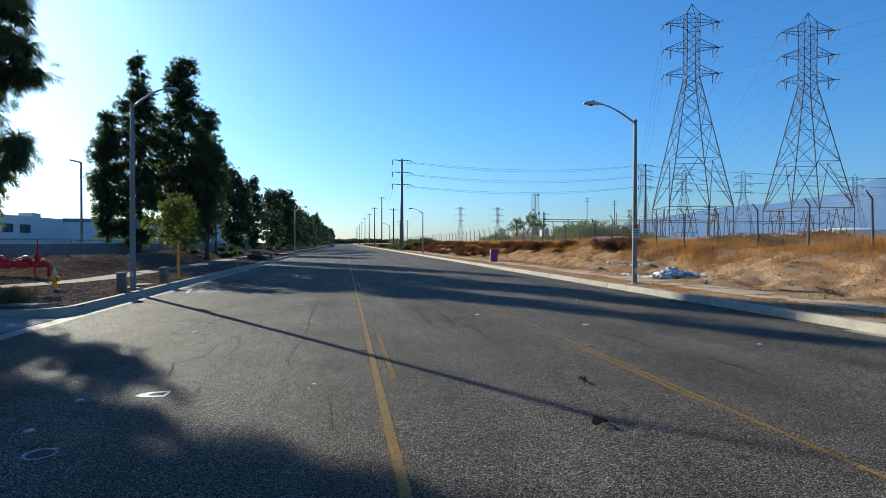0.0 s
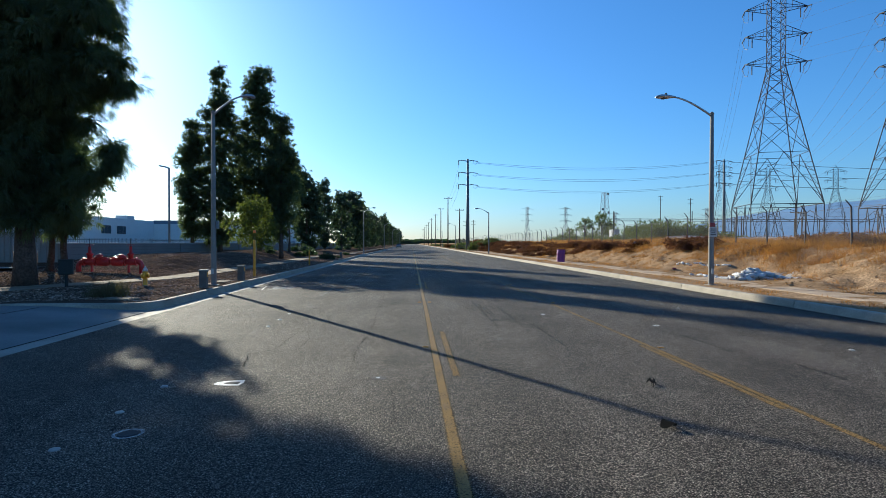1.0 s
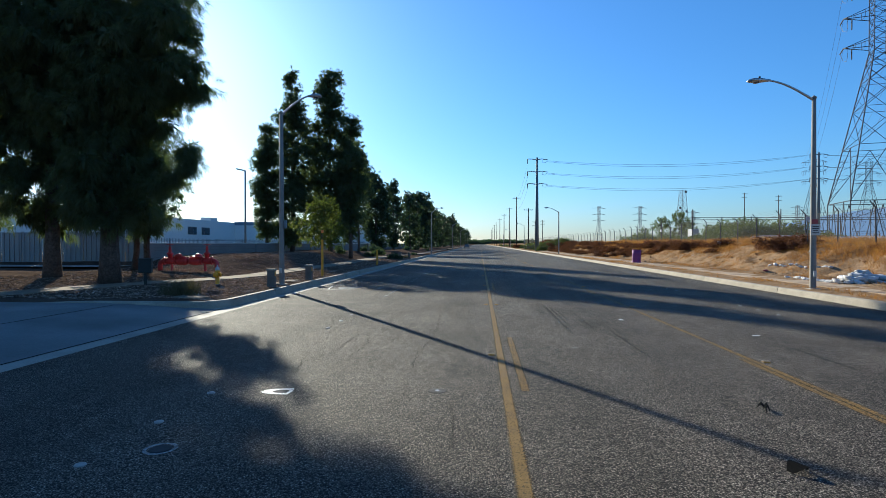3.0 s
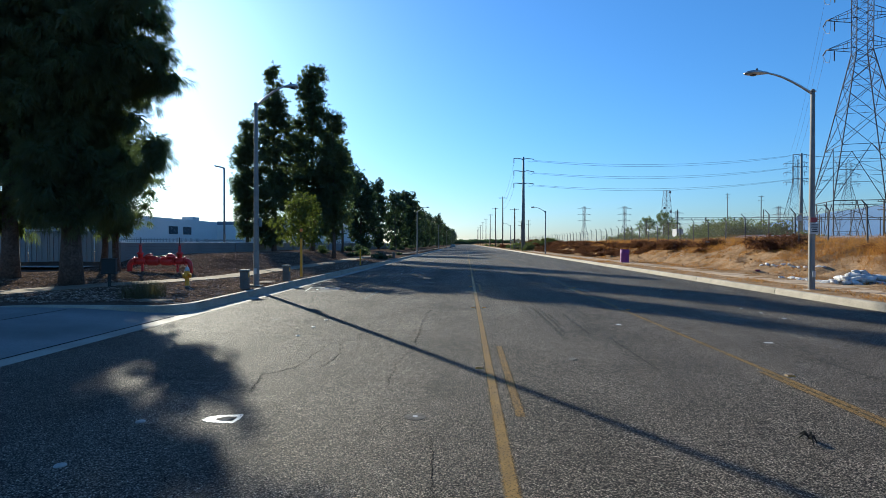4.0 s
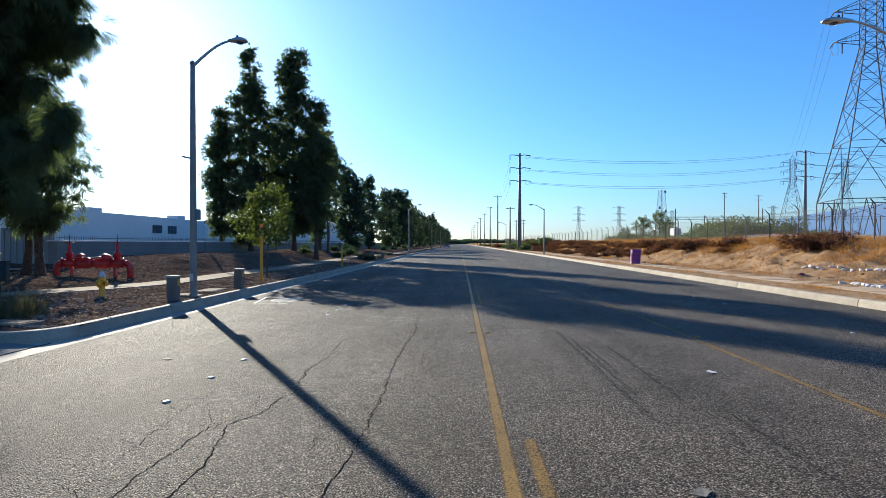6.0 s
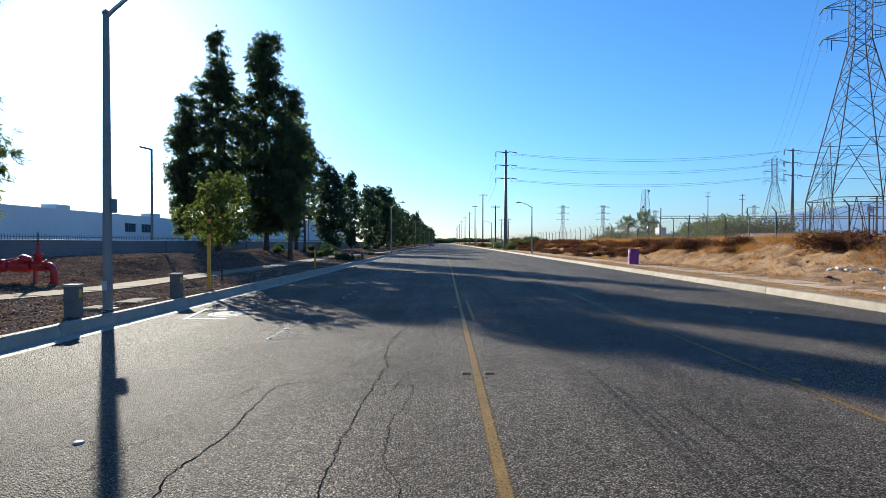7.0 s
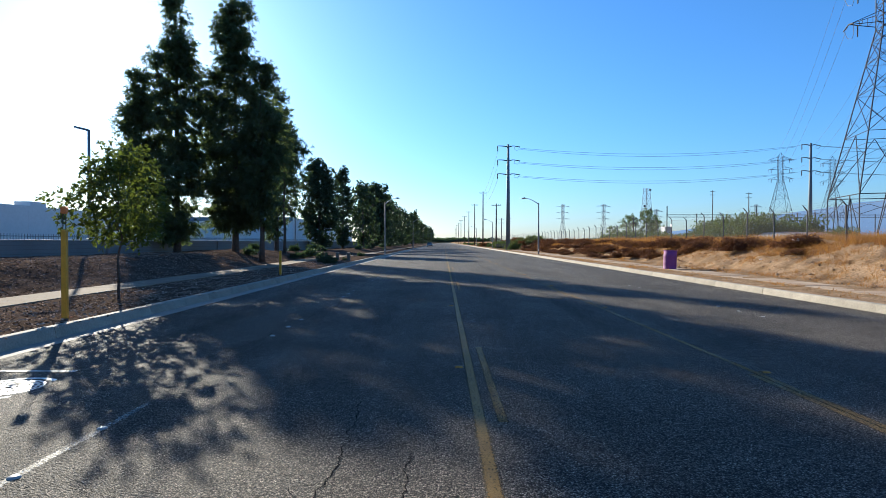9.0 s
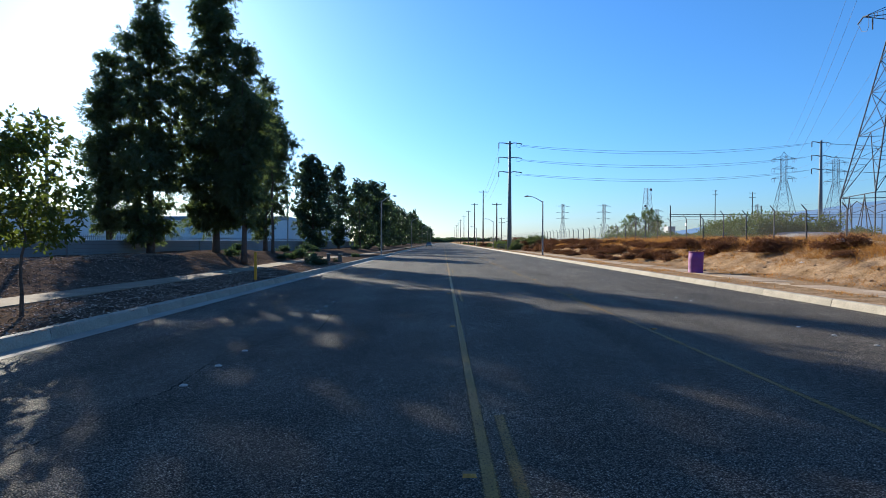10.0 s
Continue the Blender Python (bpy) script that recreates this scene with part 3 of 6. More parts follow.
# ---- kerbs and gutters ----
kerb_left = tagged(new("kerb_left"), "pale concrete kerb with a gutter, in the shade on its road side", "kerb", kind="structure")
kerb_right = tagged(new("kerb_right"), "sunlit pale concrete kerb in jointed lengths", "kerb", kind="structure")
KERB_PROFILE = tuple((o, z + EDGE) for o, z in ((0.0, -0.05), (0.0, 0.0), (0.035, 0.155), (0.045, 0.18), (0.065, 0.196), (0.09, 0.2), (0.2, 0.2), (0.2, -0.05)))


def kerb_mesh(name, path, side):
    """The kerb's section swept along a path of (x, y); side is +1 when the footway lies to the path's right."""
    bm = bmesh.new()
    rings = []
    for i, (x, y) in enumerate(path):
        a, b = path[max(i - 1, 0)], path[min(i + 1, len(path) - 1)]
        d = Vector((b[0] - a[0], b[1] - a[1], 0)).normalized()
        s = Vector((d.y, -d.x, 0)) * side
        rings.append([bm.verts.new(Vector((x, y, z)) + s * o) for o, z in KERB_PROFILE])
    for a, b in zip(rings, rings[1:]):
        for k in range(len(a) - 1):
            bm.faces.new((a[k], a[k + 1], b[k + 1], b[k]))
    bm.faces.new(rings[0])
    bm.faces.new(rings[-1][::-1])
    bmesh.ops.recalc_face_normals(bm, faces=bm.faces)
    me = bpy.data.meshes.new(name)
    bm.to_mesh(me)
    bm.free()
    me.materials.append(KERB)
    return me


SEG = 3.05
seg_l = kerb_mesh("kerb_length", [(0, 0.008), (0, SEG - 0.008)], -1)
seg_r = kerb_mesh("kerb_length", [(0, 0.008), (0, SEG - 0.008)], 1)
for k in range(-1, 56):
    piece("kerb_length", seg_l, kerb_left, pose(KERB_L, 18.1 + SEG * k, 0.003 * math.sin(k * 2.3)))
for k in range(70):
    piece("kerb_length", seg_r, kerb_right, pose(KERB_R + 0.004 * math.sin(3 * k), -22.6 + SEG * k, 0.004 * math.sin(k * 1.7)))
TURN_R, TURN_Y = 0.95, 15.05     # the kerb's return into the driveway
arc = [(KERB_L - TURN_R + TURN_R * math.cos(a), TURN_Y - TURN_R * math.sin(a)) for a in np.linspace(0, math.pi / 2, 14)]
arc += [(KERB_L - TURN_R - 0.4 * k, TURN_Y - TURN_R) for k in range(1, 13)]
me = kerb_mesh("kerb_return", arc[::-1], -1)
for v in me.vertices:     # it runs out flush with the driveway
    if v.co.x < -10.1 and v.co.z > 0:
        v.co.z *= 1 - 0.85 * min(1, (-10.1 - v.co.x) / 2.4)
piece("kerb_return", me, kerb_left, Matrix())
far_l = kerb_mesh("kerb_run", [(KERB_L, 18.1 + SEG * 56), (KERB_L, 1000)], -1)
far_r = kerb_mesh("kerb_run", [(KERB_R, -22.6 + SEG * 70), (KERB_R, 1000)], 1)
piece("kerb_run", far_l, kerb_left, Matrix())
piece("kerb_run", far_r, kerb_right, Matrix())
for name, par, x0, x1, y0 in (("gutter_pan", kerb_left, KERB_L, ROAD_L, -40), ("gutter_pan", kerb_right, ROAD_R, KERB_R, -40)):
    rows_y = [y0, 0, 15, 40, 100, 300, 1000] if par is kerb_left else [y0, 0, 9.5]
    g = sheet(name, np.linspace(x0, x1, 3), rows_y, lambda x, y: EDGE + 0.002, GUTTER, par)
# past the first lengths the asphalt runs up to the kerb
sheet("road_edge", np.linspace(ROAD_R, KERB_R, 3), [9.5, 15, 40, 100, 300, 1000], lambda x, y: EDGE + 0.002, ASPHALT, road)

# driveway apron
def drive_z(x, y):
    return EDGE + 0.004 + 0.15 * min(1.0, max(0.0, (KERB_L - x) / 2.6))


drive = tagged(sheet("driveway", np.linspace(-30, KERB_L, 40), np.linspace(-2, 14.2, 12), drive_z, DRIVE_CONCRETE), "pale concrete driveway apron, mostly in tree shade", "driveway", kind="structure")
sheet("apron_corner", np.linspace(-7.8, KERB_L, 4), [14.2, 14.6, 15.1], lambda x, y: EDGE + 0.003, CONCRETE, drive)
bm = bmesh.new()
for x0 in (-9.0, -12.5, -16.0):
    box(bm, x0, 5.9, drive_z(x0, 0) + 0.003, 0.014, 15.8, 0.004)
part("joint", bm, CRACK, drive)
bm = bmesh.new()
box(bm, KERB_L - 0.01, 6.2, EDGE + 0.006, 0.022, 16.4, 0.006)
part("joint", bm, CRACK, drive)


# ---- left verge, mulch bed and footway ----
WALL_X = -18.6
FOOT_L = [(-14.8, 14.2), (-13.6, 17.3), (-12.75, 20.0), (-11.6, 22.0), (-10.8, 23.7), (-10.35, 25.6), (-10.4, 29.0), (-10.3, 34.3), (-10.15, 41.5), (-10.5, 51.0), (-10.9, 61.0), (-10.0, 73.0), (-9.2, 90.0), (-8.8, 120.0), (-8.8, 220.0)]


def foot_x(y):
    ys = [p[1] for p in FOOT_L]
    return float(np.interp(y, ys, [p[0] for p in FOOT_L]))


def verge_l(x, y):
    z = 0.095 + 0.02 * min(1, max(0, (KERB_L - 0.2 - x) / 2))
    fx = foot_x(y)
    back = smooth01(0.0, 3.4, fx - 0.7 - x)
    m = 0.75 * back * (0.25 + 0.75 * smooth01(27, 34, y)) * (1 - 0.55 * smooth01(60, 75, y))
    m *= 1 + 0.22 * noise2(x, y, 0.22, 3.0)
    z += m
    bed = 0.05 * noise2(x, y, 0.9, 1.0) + 0.03 * noise2(x, y, 2.6, 2.0)
    near_foot = min(1, abs(x - fx) / 1.2)
    return z + bed * near_foot * (1 if x < KERB_L - 0.3 else 0.2)


xs = np.concatenate([np.linspace(-30, -19, 7), np.arange(-18.7, -6.75, 0.28), [-6.68]])
ys = np.concatenate([np.arange(14.17, 48, 0.3), np.arange(48, 90, 0.8), np.arange(90, 200, 5), np.linspace(200, 1000, 12)])


def verge_cut(x, y):
    """The bed follows the kerb's curve at the driveway corner."""
    z = verge_l(x, y)
    cx, cy = KERB_L - TURN_R, TURN_Y
    if y < cy:
        limit = cy - math.sqrt(max(0.0, 0.79 ** 2 - max(0.0, x - cx) ** 2)) if x > cx else cy - 0.79
        if y < limit or x > cx + 0.79:
            return -0.2
    return z


tagged(sheet("mulch_bed", xs, ys, verge_cut, MULCH), "brown wood-chip mulch bed rising to a low mound", "mulch bed", kind="structure")
tagged(sheet("yard_ground", [-4800, -400, -150, -80, -30], [-4800, -100, 14.4, 100, 300, 4800], lambda x, y: 0.3, FAR_GROUND), "flat paved and bare land behind the wall", "ground", kind="structure")

foot = tagged(new("footway_left"), "pale concrete footway winding through the mulch bed", "footway", kind="structure")
slab_pts = []
y = 14.3
while y < 74:
    slab_pts.append((foot_x(y), y))
    y += 1.5 if y < 20 else 1.45
for (ax, ay), (bx, by) in zip(slab_pts, slab_pts[1:]):
    bm = bmesh.new()
    d = Vector((bx - ax, by - ay, 0))
    s = Vector((d.y, -d.x, 0)).normalized() * 0.72
    g = d.normalized() * 0.008
    lo = [Vector((ax, ay, 0)) + g - s, Vector((ax, ay, 0)) + g + s, Vector((bx, by, 0)) - g + s, Vector((bx, by, 0)) - g - s]
    top = [bm.verts.new(p + Vector((0, 0, 0.135))) for p in lo]
    bot = [bm.verts.new(p + Vector((0, 0, -0.03))) for p in lo]
    bm.faces.new(top)
    for k in range(4):
        bm.faces.new((bot[k], bot[(k + 1) % 4], top[(k + 1) % 4], top[k]))
    part("slab", bm, FOOTWAY, foot)
bm = bmesh.new()
box(bm, -9.0, 190, 0.05, 1.4, 230, 0.14)
part("slab", bm, FOOTWAY, foot)


# ---- right verge: dirt strip, footway, bank ----
def bank_r(x, y):
    soft = 1.6 * (1 - smooth01(22, 34, y))
    u = x - soft * smooth01(13.5, 15.5, x)
    z = float(np.interp(u, [10.5, 13.4, 14.5, 15.5, 16.6, 17.7, 19.0, 24, 40, 80], [0.1, 0.125, 0.22, 0.66, 1.04, 1.38, 1.50, 1.62, 1.6, 1.5]))
    rough = smooth01(13.4, 15.0, x) * (1 - smooth01(40, 80, x))
    z += rough * (0.24 * noise2(x, y, 0.28, 5.0) + 0.18 * noise2(x, y, 0.8, 6.0) + 0.14 * noise2(x, y, 1.7, 7.0) - 0.12 * abs(noise2(x, y, 2.3, 9.0)))
    if x < 13.5:
        z += 0.018 * noise2(x, y, 1.8, 8.0) * smooth01(10.6, 11.1, x)
    return z


xs = np.concatenate([[10.38], np.arange(10.6, 20, 0.22), np.arange(20, 40, 1.2), [42, 50, 60, 80, 150, 400, 1000, 4800]])
ys = np.concatenate([[-4800, -300, -100], np.arange(-40, 4, 4), np.arange(4, 56, 0.32), np.arange(56, 120, 1.0), np.arange(120, 240, 8), [260, 340, 500, 1000, 4800]])
tagged(sheet("dirt_bank", xs, ys, lambda x, y: bank_r(x, y), DIRT), "dry sandy bank with clods, rising from the footway", "bank", kind="structure")
foot_r = tagged(new("footway_right"), "dusty concrete footway half covered by blown dirt", "footway", kind="structure")
for k in range(64):
    bm = bmesh.new()
    box(bm, 12.6, 2 + 1.83 * k + 0.9, 0.03, 1.35, 1.815, 0.19 + 0.014 * math.sin(k * 1.9))
    part("slab", bm, DUSTY, foot_r)
# ---- foliage ----
def leaf_cloud(centres, radii, tufts, leaves, length, width, seed, droop=0.5, shell=0.55, single=False):
    """Tufts of narrow leaves spread over clumps; returns vertices and quads."""
    r = np.random.default_rng(seed)
    centres, radii = np.asarray(centres, float), np.asarray(radii, float)
    idx = np.repeat(np.arange(len(centres)), tufts)
    d = r.normal(size=(len(idx), 3))
    d /= np.linalg.norm(d, axis=1)[:, None]
    rad = radii[idx] * (shell + (1 - shell) * r.random(len(idx))) * (0.75 + 0.45 * r.random(len(idx)))
    tc = centres[idx] + d * rad[:, None] * np.array([1, 1, 0.8])
    t2 = np.repeat(np.arange(len(tc)), leaves)
    a = d[t2] * 0.7 + r.normal(size=(len(t2), 3)) * 0.65
    a[:, 2] -= droop
    a /= np.linalg.norm(a, axis=1)[:, None]
    L = length * (0.6 + 0.8 * r.random(len(t2)))
    s = np.cross(a, r.normal(size=(len(t2), 3)))
    s /= np.linalg.norm(s, axis=1)[:, None] + 1e-9
    w = (width * (0.7 + 0.6 * r.random(len(t2))))[:, None]
    base = tc[t2]
    tip = base + a * L[:, None]
    tip[:, 2] -= droop * 0.25 * L
    mid = base + a * (0.5 * L)[:, None]
    if single:     # one triangle a leaf
        v = np.stack([base - s * w, base + s * w, tip], 1).reshape(-1, 3)
        return v, np.arange(len(v)).reshape(-1, 3)
    v = np.stack([base, mid + s * w, tip, mid - s * w], 1).reshape(-1, 3)
    return v, np.arange(len(v)).reshape(-1, 4)


def brush_cloud(centres, radii, tufts, leaves, length, width, seed, droop=0.5, twig=0.22, shell=0.45):
    """Brushes of fine needles set along the ends of twigs that point out of the clumps."""
    r = np.random.default_rng(seed)
    centres, radii = np.asarray(centres, float), np.asarray(radii, float)
    idx = np.repeat(np.arange(len(centres)), tufts)
    d = r.normal(size=(len(idx), 3))
    d[:, 2] *= 0.7
    d /= np.linalg.norm(d, axis=1)[:, None]
    rad = radii[idx] * (shell + (1 - shell) * np.sqrt(r.random(len(idx))))
    tc = centres[idx] + d * rad[:, None] * np.array([1, 1, 0.75])
    ax = d + r.normal(size=d.shape) * 0.25
    ax[:, 2] -= 0.3 * droop
    ax /= np.linalg.norm(ax, axis=1)[:, None]
    t2 = np.repeat(np.arange(len(tc)), leaves)
    n = len(t2)
    side = np.cross(ax[t2], r.normal(size=(n, 3)))
    side /= np.linalg.norm(side, axis=1)[:, None] + 1e-9
    base = tc[t2] + ax[t2] * (twig * r.random(n))[:, None]
    a = ax[t2] * r.uniform(0.35, 1.0, n)[:, None] + side * r.uniform(0.3, 0.9, n)[:, None]
    a /= np.linalg.norm(a, axis=1)[:, None]
    L = length * r.uniform(0.65, 1.2, n)
    s = np.cross(a, r.normal(size=(n, 3)))
    s /= np.linalg.norm(s, axis=1)[:, None] + 1e-9
    w = (width * r.uniform(0.7, 1.3, n))[:, None]
    mid = base + a * (0.5 * L)[:, None]
    tip = base + a * L[:, None]
    mid[:, 2] -= 0.1 * droop * L
    tip[:, 2] -= 0.4 * droop * L
    v = np.stack([base, mid + s * w, tip, mid - s * w], 1).reshape(-1, 3)
    return v, np.arange(len(v)).reshape(-1, 4)


def crown_clumps(height, profile, count, seed, size=0.9, lean=(0, 0)):
    """Clump centres inside an outline given as (fraction of height, radius)."""
    r = np.random.default_rng(seed)
    hs, rs = zip(*profile)
    lo, hi = hs[0], hs[-1]
    cs, rr = [], []
    while len(cs) < count:
        h = lo + (hi - lo) * r.random()
        R = np.interp(h, hs, rs)
        if r.random() > (R / max(rs)) ** 1.1 + 0.12:
            continue
        ang, q = r.uniform(0, 2 * math.pi), R * math.sqrt(r.uniform(0.08, 1.0))
        q *= 1 + 0.22 * math.sin(3 * ang + seed + 9 * h)
        cs.append((q * math.cos(ang) + lean[0] * h, q * math.sin(ang) + lean[1] * h, h * height))
        rr.append(size * r.uniform(0.55, 1.15) * (0.55 + 0.45 * R / max(rs)))
    return np.array(cs), np.array(rr)


def trunk_part(tree, height, radius, seed, lean=(0, 0), material=None, top=0.93):
    r = random.Random(seed)
    bm = bmesh.new()
    pts, rad = [], []
    n = 14
    for i in range(n + 1):
        f = i / n
        pts.append((lean[0] * f + 0.12 * noise2(f * 4, seed, 1.0) * f * 3, lean[1] * f + 0.12 * noise2(f * 4, seed + 8, 1.0) * f * 3, -0.15 + f * height * top))
        rad.append(radius * ((1 - f) ** 0.8 * 0.92 + 0.08) * (1.35 if i == 0 else 1.12 if i == 1 and height > 6 else 1))
    tube(bm, pts, rad, 12)
    for v in bm.verts:
        v.co.x += 0.1 * radius * noise2(v.co.z * 3, math.atan2(v.co.y, v.co.x) * 3, 1.0)
    return part("trunk", bm, material or BARK, tree, smooth=True)


def tree(name, x, y, z, height, radius, profile, clumps, seed, label, group="", size=0.9, tufts=26, leaves=9, length=0.3, width=0.021, limbs=10, foliage=None, lean=(0, 0), droop=0.28, extra=(), brush=None, core=9, core_width=0.04):
    th = thing(name, pose(x, y, z), label, "tree", group)
    trunk_part(th, height, radius, seed, lean)
    cs, rr = crown_clumps(height, profile, clumps, seed, size, lean)
    if extra:     # single boughs that reach out of the crown
        cs, rr = np.vstack([cs, [e[:3] for e in extra]]), np.append(rr, [e[3] for e in extra])
    r = random.Random(seed)
    order = list(range(len(cs)))
    r.shuffle(order)
    for i in order[:limbs]:
        c = cs[i]
        h0 = max(0.12 * height, c[2] - 0.35 * math.hypot(c[0], c[1]) - 0.8)
        f = h0 / height
        bm = bmesh.new()
        a = Vector((lean[0] * f, lean[1] * f, h0))
        b = Vector(c)
        m = (a + b) / 2 + Vector((0, 0, 0.25))
        r0 = radius * (1 - f) * 0.32 + 0.02
        tube(bm, [a, m, b], [r0, r0 * 0.7, 0.012], 6)
        part("limb", bm, BARK, th, smooth=True)
    v, f = brush_cloud(cs, rr, tufts, leaves, length, width, seed, droop, brush) if brush else leaf_cloud(cs, rr, tufts, leaves, length, width, seed, droop)
    if brush:     # broad filler sprays added inside the clumps to block light
        v2, f2 = leaf_cloud(cs, rr * 0.55, core, 6, length * 0.9, core_width, seed + 1, 0.9, 0.05)
        v, f = np.vstack([v, v2]), np.vstack([f, f2 + len(v)])
    part_arrays("crown", v, f, foliage or NEEDLES, th)
    return th


# near pines beside the driveway
PINE_WIDE = [(0.12, 1.1), (0.17, 1.5), (0.26, 1.75), (0.31, 1.75), (0.36, 1.9), (0.4, 3.2), (0.5, 3.3), (0.65, 2.9), (0.8, 1.9), (0.92, 1.0), (1.0, 0.3)]
SLIM = [(0.3, 0.7), (0.4, 1.1), (0.6, 1.35), (0.8, 1.0), (1.0, 0.3)]
NEAR = "dark-needled pine with drooping tufts in a mulch bed"
G1 = "pines beside the driveway"
BOUGH = [(1.9, -0.2, 3.5, 0.5), (2.4, -0.3, 3.6, 0.45), (2.7, -0.4, 3.8, 0.4), (3.0, -0.3, 4.05, 0.38), (3.25, -0.2, 4.3, 0.3), (3.15, -0.2, 4.65, 0.3), (2.75, 0.1, 4.7, 0.32), (3.2, -0.3, 4.85, 0.2), (3.2, -0.2, 7.4, 0.35), (3.1, 0.2, 7.0, 0.35), (3.4, -0.1, 7.9, 0.25), (2.9, -0.3, 8.0, 0.4)]
tree("pine_tree", -13.7, 20.3, 0.25, 17.5, 0.3, PINE_WIDE, 400, 11, NEAR + ", thick furrowed trunk", G1, size=0.7, tufts=18, leaves=44, length=0.3, width=0.0065, droop=1.1, brush=0.25, extra=BOUGH, core=24, core_width=0.05)
tree("pine_tree", -16.7, 21.2, 0.3, 16.5, 0.26, PINE_WIDE, 360, 12, NEAR + ", thick furrowed trunk", G1, size=0.8, tufts=12, leaves=36, length=0.3, width=0.009, droop=1.1, brush=0.25, core=24, core_width=0.05)
tree("pine_tree", -20.4, 20.4, 0.3, 16.0, 0.27, PINE_WIDE, 300, 15, NEAR + ", thick furrowed trunk", G1, size=0.95, tufts=8, leaves=20, length=0.32, width=0.022, droop=0.75, brush=0.28)
tree("pine_tree", -17.0, 26.8, 0.35, 7.4, 0.15, SLIM, 60, 13, NEAR + ", slim leaning trunk", G1, lean=(0.7, -0.3), size=0.75, tufts=13, leaves=24, length=0.28, width=0.012, droop=0.7, brush=0.25)
tree("pine_tree", -15.8, 26.0, 0.35, 6.2, 0.16, SLIM, 60, 14, NEAR + ", slim trunk", G1, lean=(-0.4, 0.2), size=0.75, tufts=13, leaves=24, length=0.28, width=0.012, droop=0.7, brush=0.25)

# tall group further along the bed
TALL = "tall dark conifer with ragged layered foliage in the mulch bed"
G2 = "tall conifers in the mulch bed"
FINE = dict(tufts=17, leaves=22, length=0.25, width=0.018, droop=0.6, brush=0.34, core=18, core_width=0.06)
SPIRE = [(0.06, 0.8), (0.14, 1.3), (0.3, 1.6), (0.5, 1.5), (0.66, 1.15), (0.78, 0.85), (0.86, 0.5), (0.93, 0.25), (1.0, 0.03)]
COLUMN = [(0.1, 1.2), (0.18, 1.7), (0.3, 2.4), (0.45, 2.8), (0.55, 2.7), (0.64, 2.2), (0.72, 1.6), (0.78, 1.15), (0.83, 0.95), (0.93, 0.95), (0.98, 0.75), (1.0, 0.4)]
tree("conifer_tree", -17.2, 50.4, 0.6, 17.5, 0.2, SPIRE, 190, 21, TALL, G2, size=0.62, **FINE)
tree("conifer_tree", -14.4, 53.0, 0.6, 17.6, 0.21, COLUMN, 300, 22, TALL, G2, size=0.75, **FINE)
tree("conifer_tree", -19.6, 50.3, 0.4, 12.0, 0.17, [(0.14, 0.3), (0.22, 0.55), (0.42, 0.8), (0.6, 0.8), (0.75, 0.7), (0.9, 0.55), (0.97, 0.4), (1.0, 0.25)], 105, 23, "dark conifer with drooping branch tips behind the block wall", G2, size=0.62, **FINE)
tree("conifer_tree", -15.5, 66.0, 0.5, 15.4, 0.18, [(0.1, 0.9), (0.3, 1.5), (0.55, 1.7), (0.75, 1.6), (0.88, 1.2), (0.96, 0.7), (1.0, 0.3)], 140, 24, TALL, G2, size=0.7, **FINE)
tree("conifer_tree", -11.9, 51.0, 0.4, 12.7, 0.16, [(0.12, 0.6), (0.3, 1.0), (0.6, 1.15), (0.8, 1.0), (0.93, 0.6), (1.0, 0.25)], 95, 26, TALL, G2, size=0.66, **FINE)
tree("conifer_tree", -13.6, 62.0, 0.5, 11.5, 0.13, [(0.5, 0.9), (0.65, 1.7), (0.8, 1.5), (1.0, 0.4)], 60, 25, "tall conifer with a bare slim trunk in the mulch bed", G2, tufts=11, leaves=20, size=0.75, length=0.3, width=0.016, droop=0.6, brush=0.3)

# street trees further on
STREET = "dark dense street tree in the planted verge"
G3 = "street trees along the verge"
ROUND = [(0.06, 1.0), (0.14, 1.6), (0.28, 2.2), (0.45, 2.6), (0.65, 2.6), (0.82, 2.0), (0.93, 1.3), (1.0, 0.5)]
t5 = tree("street_tree", -16.9, 89.5, 0.4, 12.2, 0.22, ROUND, 180, 31, STREET, G3, tufts=28, leaves=8, size=0.85, length=0.3, width=0.055, limbs=5, foliage=NEEDLES_FAR)
t6 = tree("street_tree", -16.3, 104.0, 0.4, 13.2, 0.2, [(0.06, 0.9), (0.3, 1.5), (0.6, 1.5), (0.8, 1.1), (1.0, 0.3)], 90, 32, STREET + ", narrow spire", G3, tufts=28, leaves=8, size=0.8, length=0.3, width=0.055, limbs=5, foliage=NEEDLES_FAR)
t7 = tree("street_tree", -14.0, 124.0, 0.4, 13.0, 0.25, [(0.06, 1.8), (0.3, 3.0), (0.55, 3.4), (0.8, 2.6), (1.0, 0.8)], 170, 33, STREET + ", broad crown", G3, tufts=28, leaves=8, size=1.0, length=0.34, width=0.065, limbs=5, foliage=NEEDLES_FAR)
f5 = tree("street_tree", -14.2, 112.0, 0.4, 11.6, 0.22, ROUND, 90, 36, STREET, G3, tufts=10, leaves=5, size=1.0, length=0.48, width=0.13, limbs=3, foliage=NEEDLES_FAR)
f6 = tree("street_tree", -13.0, 136.0, 0.4, 14.0, 0.2, [(0.06, 0.9), (0.3, 1.5), (0.6, 1.5), (0.8, 1.1), (1.0, 0.3)], 70, 37, STREET + ", narrow spire", G3, tufts=10, leaves=5, size=0.9, length=0.48, width=0.13, limbs=3, foliage=NEEDLES_FAR)
